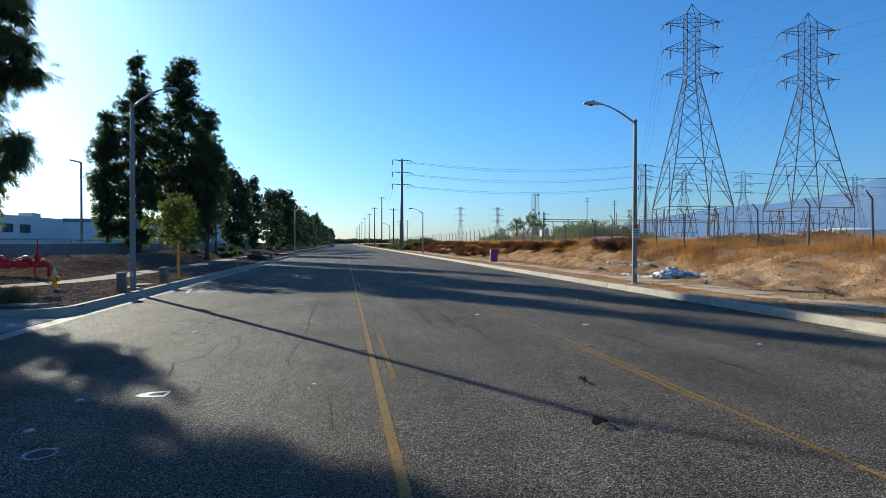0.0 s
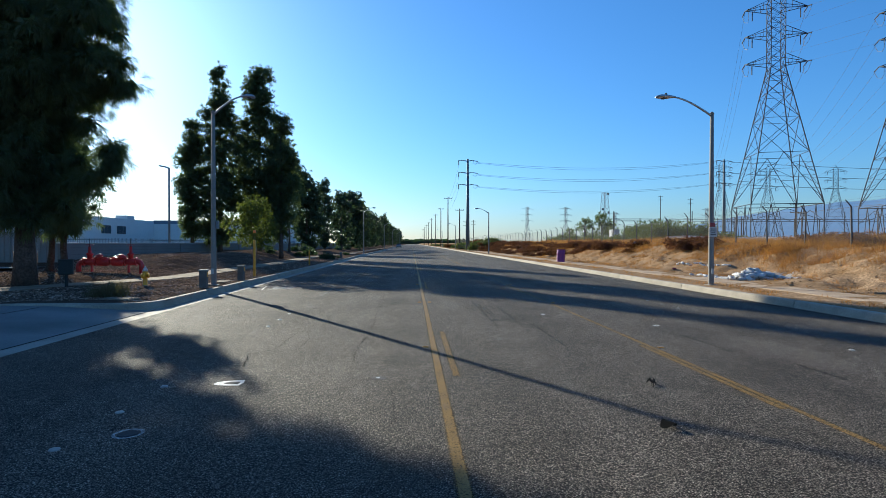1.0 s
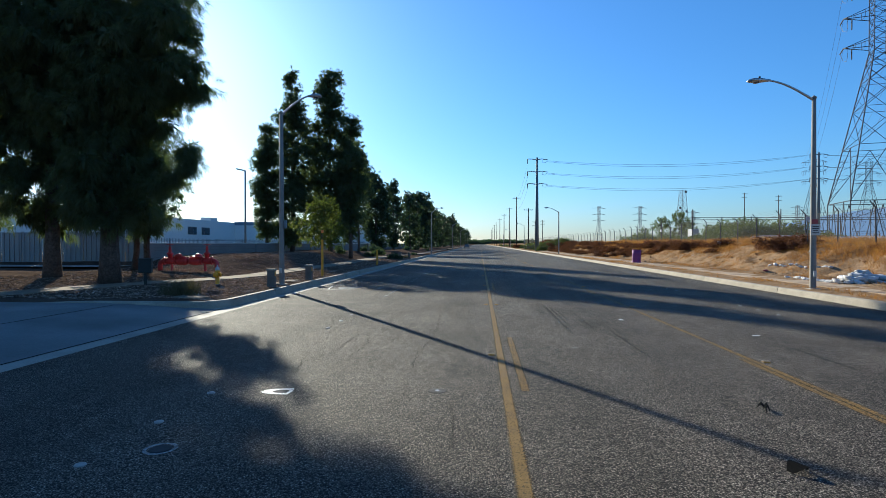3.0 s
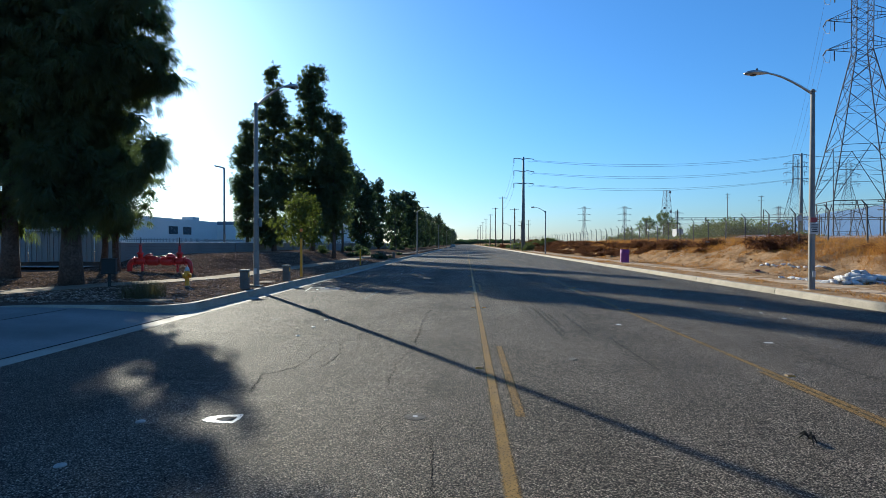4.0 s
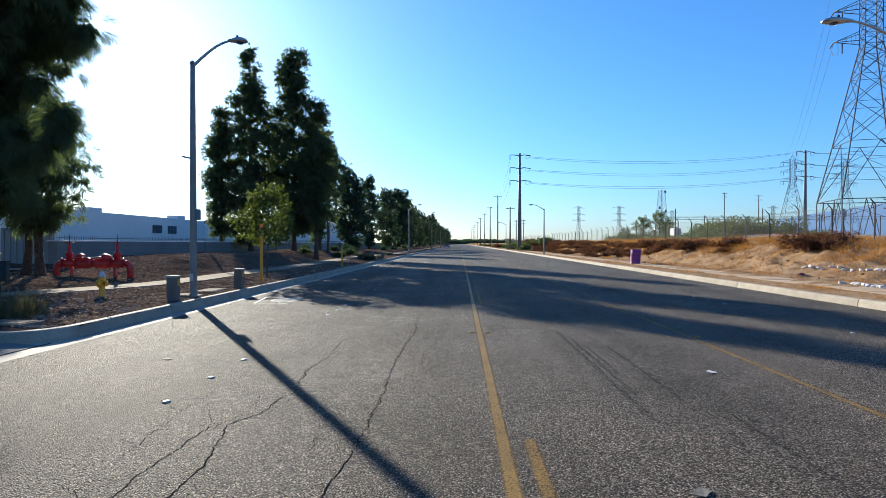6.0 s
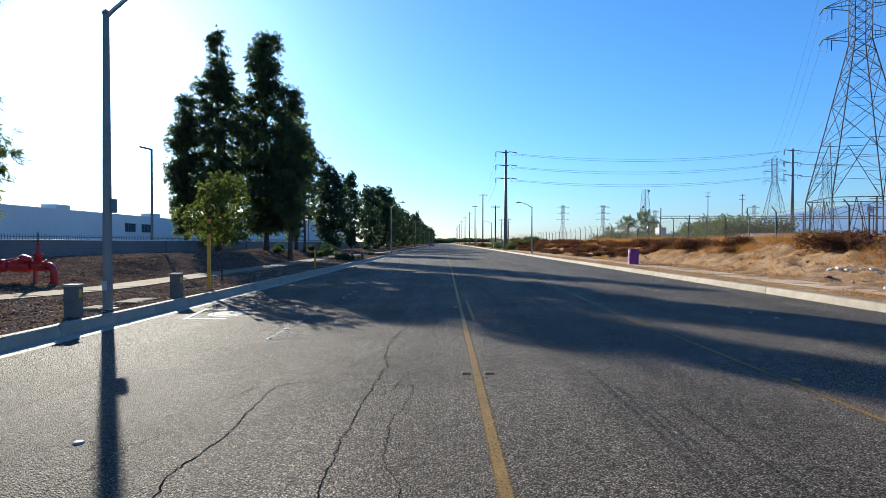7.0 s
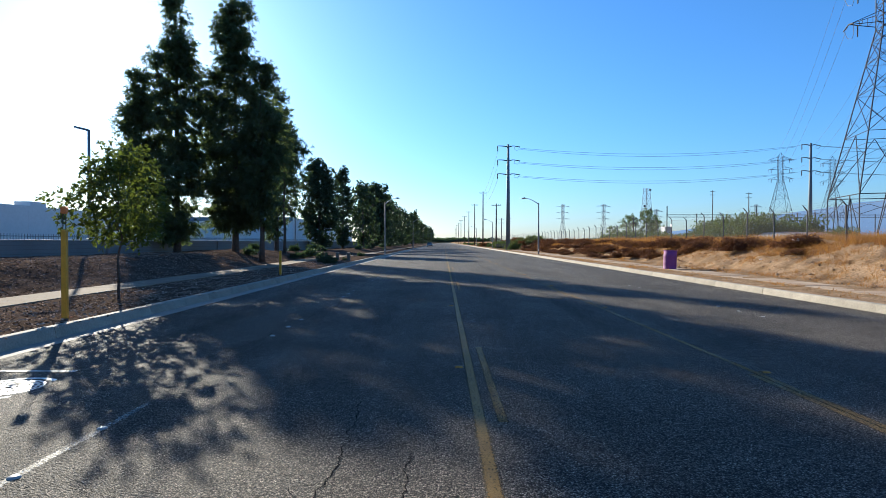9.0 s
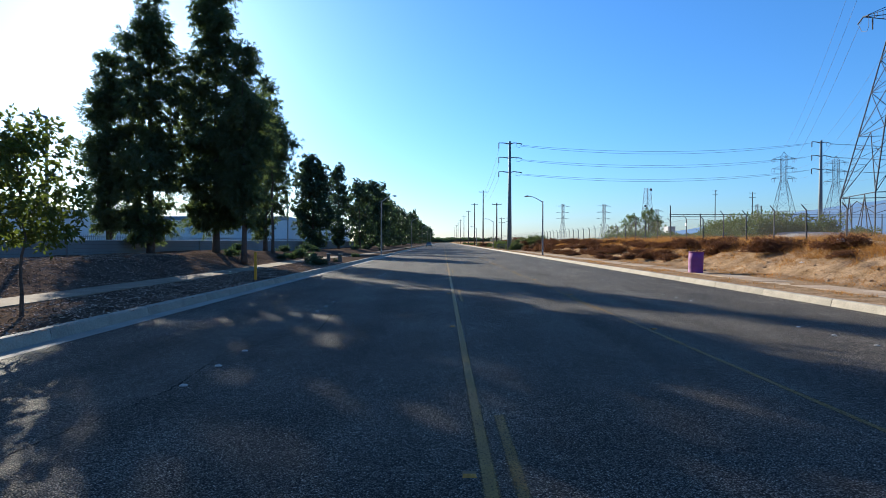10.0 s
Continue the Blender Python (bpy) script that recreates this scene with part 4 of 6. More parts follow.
f7 = tree("street_tree", -14.4, 146.0, 0.4, 13.0, 0.25, [(0.06, 1.8), (0.3, 2.8), (0.55, 3.2), (0.8, 2.4), (1.0, 0.8)], 110, 38, STREET + ", broad crown", G3, tufts=10, leaves=5, size=1.1, length=0.5, width=0.14, limbs=3, foliage=NEEDLES_FAR)
rt = random.Random(5)
yy = 156.0
while yy < 640:
    src = (f5, f6, f7)[rt.randrange(3)]
    s = rt.uniform(0.85, 1.15)
    c = copy_thing(src, pose(-13.6 + rt.uniform(-1.6, 1.6), yy, 0.3, 0, 0, rt.uniform(0, 360)))
    c.scale = (s, s, s * rt.uniform(0.95, 1.12))
    yy += rt.uniform(9, 15) * (1 + yy / 900)

# staked sapling by the kerb
sap = thing("sapling_tree", pose(-8.05, 28.6, 0.09), "young broad-leaved street tree with glossy green leaves", "tree")
trunk_part(sap, 3.6, 0.04, 41, top=0.75)
cs, rr = crown_clumps(3.9, [(0.38, 0.5), (0.5, 0.9), (0.65, 1.05), (0.8, 0.75), (0.93, 0.4), (1.0, 0.15)], 70, 42, 0.34)
for i in range(9):
    bm = bmesh.new()
    a, b = Vector((0, 0, max(1.1, cs[i][2] - 0.7))), Vector(cs[i])
    tube(bm, [a, (a + b) / 2 + Vector((0, 0, 0.08)), b], [0.016, 0.011, 0.004], 5)
    part("branch", bm, BARK, sap)
v, f = brush_cloud(cs, rr, 12, 8, 0.12, 0.03, 43, 0.3, 0.26, 0.1)
part_arrays("crown", v, f, LEAVES, sap)


def bush_mesh(name, seed, foliage, clumps, rx, rz, tufts, leaves, length, width, droop=-0.3, size=0.35, single=False):
    """A low bush as leaf or twig tufts; returned as one mesh."""
    r = np.random.default_rng(seed)
    cs = r.normal(size=(clumps, 3)).clip(-1.8, 1.8) * np.array([rx * 0.45, rx * 0.45, rz * 0.3])
    cs[:, 2] = np.abs(cs[:, 2]) + rz * 0.15
    v, f = leaf_cloud(cs, np.full(clumps, size * rx), tufts, leaves, length, width, seed, droop, 0.3, single)
    v[:, 2] = np.maximum(v[:, 2], 0.0)
    ob = part_arrays(name, v, f, foliage)
    return ob


def blades(points, height, width, lean, seed):
    """One bent triangle pair per blade of grass."""
    r = np.random.default_rng(seed)
    n = len(points)
    a = r.uniform(0, 2 * math.pi, n)
    side = np.stack([np.cos(a), np.sin(a), np.zeros(n)], 1) * (width * (0.6 + 0.8 * r.random(n)))[:, None]
    b = r.uniform(0, 2 * math.pi, n)
    off = np.stack([np.cos(b), np.sin(b), np.zeros(n)], 1) * (lean * height * r.random(n))[:, None]
    h = height * (0.6 + 0.6 * r.random(n))
    up = np.stack([np.zeros(n), np.zeros(n), h], 1)
    v = np.stack([points - side, points + side, points + off + up], 1).reshape(-1, 3)
    return v, np.arange(3 * n).reshape(-1, 3)

# ---- left side things ----
def street_lamp(x, y, arm, label, height=6.15):
    """A tapered cast pole with a curved arm and a cobra head."""
    th = thing("street_lamp", pose(x, y, 0.06), label, "street lamp", "street lamps along the road")
    s = 1 if arm > 0 else -1
    bm = bmesh.new()
    tube(bm, [(0, 0, -0.1), (0, 0, 0.02), (0, 0, height * 0.5), (0, 0, height)], [0.1, 0.1, 0.083, 0.062], 14)
    tube(bm, [(0, 0, height), (0, 0, height + 0.05), (0, 0, height + 0.1)], [0.08, 0.075, 0.02], 12)
    part("pole", bm, POLE_CONCRETE, th, smooth=True)
    bm = bmesh.new()
    box(bm, 0, 0, 0.02, 0.36, 0.36, 0.08, 0.02)
    part("base_plate", bm, CONCRETE, th)
    bm = bmesh.new()
    L = abs(arm)
    pts = [(s * L * u * 0.98, 0, height - 0.06 + 0.70 * math.sin(min(1, u * 1.05) * math.pi / 2)) for u in np.linspace(0, 0.82, 12)]
    tube(bm, pts, np.linspace(0.045, 0.028, 12), 8)
    part("arm", bm, GALV, th, smooth=True)
    zt = height + 0.62
    bm = bmesh.new()
    rings = []
    for u, w, h0, h1 in ((0.78, 0.05, -0.03, 0.04), (0.86, 0.08, -0.04, 0.06), (0.95, 0.13, -0.06, 0.09), (1.08, 0.15, -0.06, 0.09), (1.16, 0.11, -0.05, 0.05), (1.19, 0.05, -0.03, 0.01)):
        rings.append([bm.verts.new((s * L * u, w * math.cos(a), zt + (h1 if math.sin(a) > 0 else -h0) * math.sin(a))) for a in np.linspace(0, 2 * math.pi, 14, endpoint=False)])
    for a, b in zip(rings, rings[1:]):
        for k in range(14):
            bm.faces.new((a[k], a[(k + 1) % 14], b[(k + 1) % 14], b[k]))
    bm.faces.new(rings[0])
    bm.faces.new(rings[-1])
    bmesh.ops.recalc_face_normals(bm, faces=bm.faces)
    head = part("lamp_head", bm, GALV, th, smooth=True)
    bm = bmesh.new()
    lathe(bm, [(0.035, 0), (0.035, 0.05), (0.025, 0.065)], 10, Matrix.Translation((s * L * 0.97, 0, zt + 0.085)))
    part("photocell", bm, INSULATOR, head)
    bm = bmesh.new()
    lathe(bm, [(0.03, -0.045), (0.085, -0.03), (0.1, 0.0)], 14, Matrix.Translation((s * L * 1.03, 0, zt - 0.045)))
    part("lens", bm, DARK_GLASS, head)
    bm = bmesh.new()
    box(bm, 0, -0.115, 0.55, 0.1, 0.02, 0.2, 0.006)
    part("hand_hole_cover", bm, GALV, th)
    return th


lampL = street_lamp(-7.2, 20.5, 1.27, "grey cast-concrete street lamp with a curved arm on the mulch verge", 6.33)
bm = bmesh.new()
box(bm, 0.145, 0.0, 2.25, 0.1, 0.1, 0.3, 0.015)
part("meter_box", bm, STEEL_POLE, lampL, "small grey metal box")
for yy in (81.0, 142.0, 203.0, 264.0, 325.0):
    street_lamp(-7.0, yy, 1.5, "grey cast-concrete street lamp among verge trees")


def pedestal(x, y, rz):
    th = thing("utility_pedestal", pose(x, y, 0.05, 0, 0, rz), "weathered grey square utility pedestal with a flat cap", "utility pedestal", "pedestals behind the kerb")
    bm = bmesh.new()
    box(bm, 0, 0, 0.3, 0.25, 0.22, 0.64, 0.015)
    part("post", bm, PEDESTAL, th)
    bm = bmesh.new()
    box(bm, 0, 0, 0.65, 0.29, 0.26, 0.05, 0.012)
    part("cap", bm, CONCRETE, th, "pale flat cap")
    bm = bmesh.new()
    box(bm, 0.128, 0, 0.5, 0.006, 0.1, 0.16, 0)
    part("label_plate", bm, POST_YELLOW, th, "faded yellow plate")
    return th


pedestal(-7.12, 19.3, 4)
pedestal(-7.0, 23.1, -3)
pedestal(-8.4, 58.6, 5)
pedestal(-7.2, 56.8, -2)


def slab_cover(x, y, sx, sy, rz, z):
    th = thing("vault_cover", pose(x, y, z, 0, 0, rz), "flat concrete utility vault cover set in the mulch", "vault cover", "vault covers in the mulch")
    bm = bmesh.new()
    box(bm, 0, 0, 0.0, sx, sy, 0.09, 0.012)
    part("frame", bm, VAULT, th)
    bm = bmesh.new()
    box(bm, 0, 0, 0.048, sx - 0.12, sy - 0.12, 0.012, 0.004)
    part("lid", bm, VAULT, th)


slab_cover(-7.4, 21.9, 0.6, 1.1, 2, 0.095)
slab_cover(-7.45, 20.5, 0.5, 0.7, 2, 0.095)
slab_cover(-7.8, 15.15, 0.9, 0.5, -8, 0.11)

# hydrant
hyd = thing("fire_hydrant", pose(-9.38, 19.95, 0.06), "yellow-painted fire hydrant with a white top in the mulch", "fire hydrant")
bm = bmesh.new()
lathe(bm, [(0.15, -0.05), (0.15, 0.03), (0.105, 0.05), (0.1, 0.42), (0.125, 0.44), (0.125, 0.5), (0.1, 0.53)], 18)
part("barrel", bm, HYDRANT, hyd, smooth=True)
bm = bmesh.new()
lathe(bm, [(0.118, 0.525), (0.118, 0.55), (0.1, 0.6), (0.06, 0.64), (0.025, 0.655), (0.025, 0.7)], 18)
part("bonnet", bm, SIGN_WHITE, hyd, "white-painted bonnet", smooth=True)
for a, rr_ in ((0, 0.055), (180, 0.055), (270, 0.075)):
    bm = bmesh.new()
    lathe(bm, [(rr_, 0.08), (rr_, 0.15), (rr_ + 0.02, 0.155), (rr_ + 0.02, 0.19), (0.025, 0.2), (0.025, 0.225)], 14, pose(0, 0, 0.38, 0, 0, a) @ pose(0, 0, 0, 0, 90, 0))
    part("outlet", bm, HYDRANT, hyd, smooth=True)

hyd.scale = (0.7, 0.75, 1.1)

# yellow marker posts
def marker_post(x, y, h, full):
    th = thing("marker_post", pose(x, y, 0.05), "slim yellow utility marker post in the verge", "marker post", "yellow marker posts")
    bm = bmesh.new()
    box(bm, 0, 0, h * 0.39, 0.1, 0.075, h * 0.82, 0.012)
    part("post", bm, POST_YELLOW, th)
    if full:
        bm = bmesh.new()
        for dx in (-0.028, 0.028):
            tube(bm, [(dx, 0, h * 0.79), (dx, 0, h * 0.95)], 0.008, 6)
        part("stem", bm, INSULATOR, th)
        bm = bmesh.new()
        box(bm, 0, 0, h * 0.97, 0.11, 0.08, 0.13, 0.015)
        part("cap", bm, ORANGE, th, "faded orange cap")
    return th


marker_post(-7.05, 25.2, 2.17, True)
marker_post(-7.2, 39.3, 1.4, False)

# cabinet on a post by the driveway
cab = thing("controller_box", pose(-11.8, 19.5, 0.07, 0, 0, 20), "dark green metal controller box on a short post", "utility box")
bm = bmesh.new()
box(bm, 0, 0, 0.73, 0.42, 0.24, 0.5, 0.015)
body = part("body", bm, GREEN_BOX, cab)
bm = bmesh.new()
box(bm, 0, -0.128, 0.73, 0.36, 0.014, 0.44, 0.005)
part("door", bm, GREEN_BOX, cab)
bm = bmesh.new()
tube(bm, [(0, 0, -0.1), (0, 0, 0.5)], 0.05, 10)
part("post", bm, GREEN_BOX, cab)
bm = bmesh.new()
box(bm, 0, 0, 0.99, 0.46, 0.28, 0.03, 0.01)
part("lid", bm, GREEN_BOX, cab)

# red backflow assembly
red = thing("backflow_preventer", pose(-13.95, 26.3, 0.45, 0, 0, 5), "large red-painted backflow preventer with two gate valves", "backflow preventer")


def wheel(bm, cx, cz, r, m):
    n = 18
    pts = [m @ Vector((cx + r * math.cos(2 * math.pi * k / n), r * math.sin(2 * math.pi * k / n), cz)) for k in range(n + 1)]
    tube(bm, pts, 0.016, 6, caps=False)
    for k in range(4):
        a = math.pi * k / 2
        tube(bm, [m @ Vector((cx, 0, cz)), m @ Vector((cx + r * math.cos(a), r * math.sin(a), cz))], 0.012, 5)


for sx in (-1, 1):
    bm = bmesh.new()
    pts = [(sx * 1.05, 0, 0.32), (sx * 1.32, 0, 0.32)] + [(sx * (1.32 + 0.22 * math.sin(a)), 0, 0.1 + 0.22 * math.cos(a)) for a in np.linspace(0.3, math.pi / 2, 6)] + [(sx * 1.54, 0, -0.38)]
    tube(bm, pts, 0.125, 14)
    part("elbow", bm, RED, red, smooth=True)
    for xx in (0.72, 1.28):
        bm = bmesh.new()
        lathe(bm, [(0.2, -0.025), (0.2, 0.025)], 18, Matrix.Translation((sx * xx, 0, 0.32)) @ pose(0, 0, 0, 0, 90, 0))
        part("flange", bm, RED, red)
    bm = bmesh.new()
    lathe(bm, [(0.13, -0.27), (0.17, -0.1), (0.17, 0.1), (0.13, 0.27)], 16, Matrix.Translation((sx * 1.0, 0, 0.32)) @ pose(0, 0, 0, 0, 90, 0))
    lathe(bm, [(0.12, 0.32), (0.12, 0.62), (0.17, 0.64), (0.17, 0.7), (0.08, 0.74), (0.05, 0.95), (0.06, 1.0)], 14, Matrix.Translation((sx * 1.0, 0, 0)))
    valve_body = part("gate_valve", bm, RED, red, smooth=True)
    bm = bmesh.new()
    for dx in (-0.07, 0.07):
        tube(bm, [(sx * 1.0 + dx, 0, 0.7), (sx * 1.0 + dx * 0.6, 0, 1.06)], 0.02, 6)
    part("yoke", bm, RED, valve_body)
    bm = bmesh.new()
    wheel(bm, sx * 1.0, 1.1, 0.17, Matrix())
    part("hand_wheel", bm, RED, valve_body)
    bm = bmesh.new()
    tube(bm, [(sx * 1.0, 0, 0.95), (sx * 1.0, 0, 1.4)], 0.018, 8)
    part("stem", bm, CAST_IRON, valve_body)
    bm = bmesh.new()
    lathe(bm, [(0.15, -0.34), (0.21, -0.2), (0.21, 0.2), (0.15, 0.34)], 16, Matrix.Translation((sx * 0.36, 0, 0.32)) @ pose(0, 0, 0, 0, 90, 0))
    lathe(bm, [(0.2, 0.36), (0.2, 0.56), (0.23, 0.57), (0.23, 0.6), (0.15, 0.68), (0.03, 0.7)], 16, Matrix.Translation((sx * 0.36, 0, 0)) @ pose(0, 0, 0, 0, 22 * sx, 0))
    part("check_valve", bm, RED, red, smooth=True)
    bm = bmesh.new()
    box(bm, sx * 0.9, 0, -0.05, 0.1, 0.12, 0.42, 0.01)
    part("support", bm, RED, red)
    bm = bmesh.new()
    tube(bm, [(sx * 0.75, -0.22, 0.5), (sx * 0.4, -0.26, 0.56), (sx * 0.05, -0.25, 0.5)], 0.028, 8)
    part("bypass_pipe", bm, RED, red, smooth=True)

red.scale = (0.885, 0.9, 1.0)

# block wall with pilasters and a pale cap
wall = tagged(new("wall_left"), "low grey block wall with pilasters and a pale cap", "wall", kind="structure")
PIL = [30.5, 45.2, 59.9, 75.1, 90.3, 105.5, 120.7, 135.9, 151.1, 166.3]
for y0, y1 in zip(PIL, PIL[1:]):
    bm = bmesh.new()
    box(bm, WALL_X, (y0 + y1) / 2, 0.78, 0.2, y1 - y0 - 0.4, 1.66)
    part("wall_panel", bm, WALL_BLOCK, wall)
    bm = bmesh.new()
    box(bm, WALL_X, (y0 + y1) / 2, 1.635, 0.28, y1 - y0 - 0.4, 0.05, 0.012)
    part("wall_cap", bm, CAP, wall)
    bm = bmesh.new()     # bed joints of the blocks
    for k in range(7):
        box(bm, WALL_X + 0.1, (y0 + y1) / 2, 0.2 + 0.2 * k, 0.006, y1 - y0 - 0.42, 0.012)
    part("block_joints", bm, PEDESTAL, wall)
for yp in PIL:
    bm = bmesh.new()
    box(bm, WALL_X, yp, 0.78, 0.42, 0.4, 1.66, 0.01)
    part("pilaster", bm, WALL_BLOCK, wall)
    bm = bmesh.new()
    box(bm, WALL_X, yp, 1.645, 0.5, 0.5, 0.07, 0.015)
    part("pilaster_cap", bm, CAP, wall)
bm = bmesh.new()
box(bm, WALL_X, 330, 0.78, 0.2, 327, 1.7)
part("wall_panel", bm, WALL_BLOCK, wall)

# pale metal fence panels across the driveway
pf = thing("panel_fence", pose(0, 0, 0), "pale corrugated metal fence with a gap beneath", "fence")
for k in range(30):
    bm = bmesh.new()
    x0 = -19.05 - 0.62 * k
    box(bm, x0, 30.5 + (0.03 if k % 2 else 0.0), 1.36, 0.6, 0.04, 1.78, 0.008)
    for j in (-0.15, 0.15):
        box(bm, x0 + j, 30.47 + (0.03 if k % 2 else 0.0), 1.36, 0.05, 0.04, 1.76)
    part("panel", bm, PANEL, pf)
for k in range(10):
    bm = bmesh.new()
    box(bm, -18.75 - 1.86 * k, 30.58, 1.15, 0.08, 0.08, 2.3)
    part("post", bm, PANEL, pf)
yard = tagged(sheet("yard_paving", np.linspace(-30, -18.7, 5), np.linspace(27.5, 60, 5), lambda x, y: 0.42, CONCRETE), "bright concrete yard seen under the fence", "paving", kind="structure")

# yard lamps behind the wall
def yard_lamp(x, y, h):
    th = thing("yard_lamp", pose(x, y, 0.3), "slim dark yard lamp post with a short flat head", "yard lamp", "yard lamps")
    bm = bmesh.new()
    tube(bm, [(0, 0, 0), (0, 0, h)], [0.09, 0.07], 10)
    part("pole", bm, STEEL_POLE, th, smooth=True)
    bm = bmesh.new()
    box(bm, -0.42, 0, 0, 0.66, 0.3, 0.1, 0.02, pose(0, 0, h + 0.02, 0, 12, 0))
    part("head", bm, STEEL_POLE, th)
    bm = bmesh.new()
    box(bm, -0.05, 0, h + 0.0, 0.2, 0.07, 0.07)
    part("bracket", bm, STEEL_POLE, th)


yard_lamp(-19.2, 44.7, 7.3)
yard_lamp(-19.2, 86.0, 7.5)

# warehouse
wh = thing("warehouse", pose(0, 0, 0), "long low white tilt-up warehouse with a flat roof", "building")


def wall_run(name, x0, y0, x1, y1, z0, z1, thick=0.3, mat=None):
    bm = bmesh.new()
    d = Vector((x1 - x0, y1 - y0, 0))
    a = math.degrees(math.atan2(d.y, d.x))
    box(bm, d.length / 2, 0, (z0 + z1) / 2, d.length - 0.02, thick, z1 - z0, 0, pose(x0, y0, 0, 0, 0, a))
    return part(name, bm, mat or STUCCO, wh)


for k in range(15):
    wall_run("wall_panel", -75, 38 + 8.4 * k, -75, 38 + 8.4 * (k + 1), 0, 8.0)
for k in range(5):
    wall_run("wall_panel", -75 + 6.8 * k, 164, -75 + 6.8 * (k + 1), 164, 0, 8.1)
wall_run("wall_panel", -41, 164, -41, 260, 0, 8.1)
bm = bmesh.new()
box(bm, -58, 212, 7.9, 33.8, 96, 0.2)
part("roof", bm, CAP, wh)
bm = bmesh.new()
box(bm, -110, 101, 7.8, 69.6, 126, 0.2)
part("roof", bm, CAP, wh)
wall_run("fascia", -75, 163.8, -41, 163.8, 7.2, 8.25, 0.1, FASCIA)
for yy, w in ((138.8, 4.4), (145.8, 4.4)):
    win = part("window", box(bmesh.new(), -74.82, yy, 5.0, 0.1, w, 2.2), CAP, wh)
    bm = bmesh.new()
    for j in range(3):
        box(bm, -74.74, yy - w / 3 + j * w / 3, 5.0, 0.06, w / 3 - 0.15, 2.0)
    part("pane", bm, DARK_GLASS, win)
for yy, zz in ((151.3, 0.95), (116.5, 0.9)):
    bm = bmesh.new()
    box(bm, -76.6, yy, 8.0 + zz / 2, 3, 4.0, zz, 0.05)
    part("roof_unit", bm, STUCCO, wh)

# iron picket fence and low planting before the warehouse
pk = thing("picket_fence", pose(-34, 0, 0.3), "dark iron picket fence in front of the warehouse", "fence")
bm = bmesh.new()
for k in range(420):
    box(bm, 0, 36 + 0.3 * k, 0.95, 0.03, 0.03, 1.9)
tagged(part("pickets", bm, STEEL_POLE, pk), kind="stuff")
for z in (0.3, 1.7):
    bm = bmesh.new()
    box(bm, 0, 99, z, 0.05, 126, 0.06)
    part("rail", bm, STEEL_POLE, pk)

# wood chips and twigs on the mulch
n = 70000
px_ = -18.3 + 11.8 * rng.random(n)
py_ = 14.8 + 42 * rng.random(n) ** 1.3
keep = [(abs(x - foot_x(y)) > 0.85 or rng.random() < 0.02) and verge_cut(x, y) > 0 for x, y in zip(px_, py_)]
px_, py_ = px_[keep], py_[keep]
pz_ = np.array([verge_cut(x, y) + 0.012 for x, y in zip(px_, py_)])
n = len(px_)
a, t, L, w = rng.uniform(0, 6.28, n), rng.uniform(-0.45, 0.45, n), rng.uniform(0.012, 0.04, n), rng.uniform(0.006, 0.016, n)
d = np.stack([np.cos(a) * np.cos(t), np.sin(a) * np.cos(t), np.sin(t)], 1) * L[:, None]
s = np.stack([-np.sin(a), np.cos(a), rng.uniform(-0.6, 0.6, n)], 1) * w[:, None]
c = np.stack([px_, py_, pz_], 1)
v = np.stack([c - d - s, c + d - s, c + d + s, c - d + s], 1).reshape(-1, 3)
tagged(part_arrays("wood_chips", v, np.arange(len(v)).reshape(-1, 4), CHIPS), "loose brown wood chips over the mulch bed", "wood chips", kind="stuff")

# tufts of ornamental grass by the driveway corner
def grass_tuft(name, x, y, z, n, h, spread, mat, seed, label, group=""):
    r = np.random.default_rng(seed)
    p = np.stack([r.normal(0, spread, n), r.normal(0, spread, n), np.zeros(n)], 1)
    vv, ff = blades(p, h, 0.006, 0.9, seed)
    ob = part_arrays(name, vv, ff, mat)
    ob.location = (x, y, z)
    return tagged(ob, label, "grass", group)


for k, (x, y) in enumerate(((-8.35, 15.75), (-8.75, 16.0), (-8.5, 16.4))):
    grass_tuft("grass_tuft", x, y, verge_cut(x, y), 300, 0.46, 0.17, STRAW_L, 60 + k, "pale dry ornamental grass tuft in the mulch", "grass tufts by the driveway")
# shrubs along the verge
low = bush_mesh("verge_shrub", 71, NEEDLES_FAR, 24, 0.8, 0.9, 9, 5, 0.18, 0.035)
tagged(low, "small dark green shrub in the mulch", "shrub", "verge shrubs")
low.location = (-11.3, 62.0, 0.3)
rs = random.Random(8)
for k in range(42):
    x, y = rs.uniform(-16.0, -7.4), 52 + 150 * rs.random() ** 1.2
    if abs(x - foot_x(y)) < 1.1:
        continue
    sc = rs.uniform(0.35, 0.8) * (1.5 if x < -11.5 and y > 66 else 1)
    c = copy_thing(low, pose(x, y, verge_l(x, y) - 0.03, 0, 0, rs.uniform(0, 360)))
    c.scale = (sc, sc, sc)
# ---- right side things ----
lampR = street_lamp(11.15, 19.7, -1.8, "grey cast-concrete street lamp with small signs behind the kerb", 6.35)
sg = bmesh.new()
box(sg, 0, -0.13, 2.0, 0.3, 0.012, 0.36, 0.004)
sign = part("sign", sg, SIGN_WHITE, lampR, "small white sign with worn dark lettering")
bm = bmesh.new()
for k, w in enumerate((0.2, 0.22, 0.15, 0.2)):
    box(bm, 0, -0.138, 2.11 - 0.07 * k, w, 0.004, 0.03)
part("print", bm, INSULATOR, sign, "dark bars")
bm = bmesh.new()
box(bm, -0.02, -0.13, 2.27, 0.2, 0.012, 0.15, 0.004)
part("sign", bm, SIGN_RED, lampR, "small dark red sign")
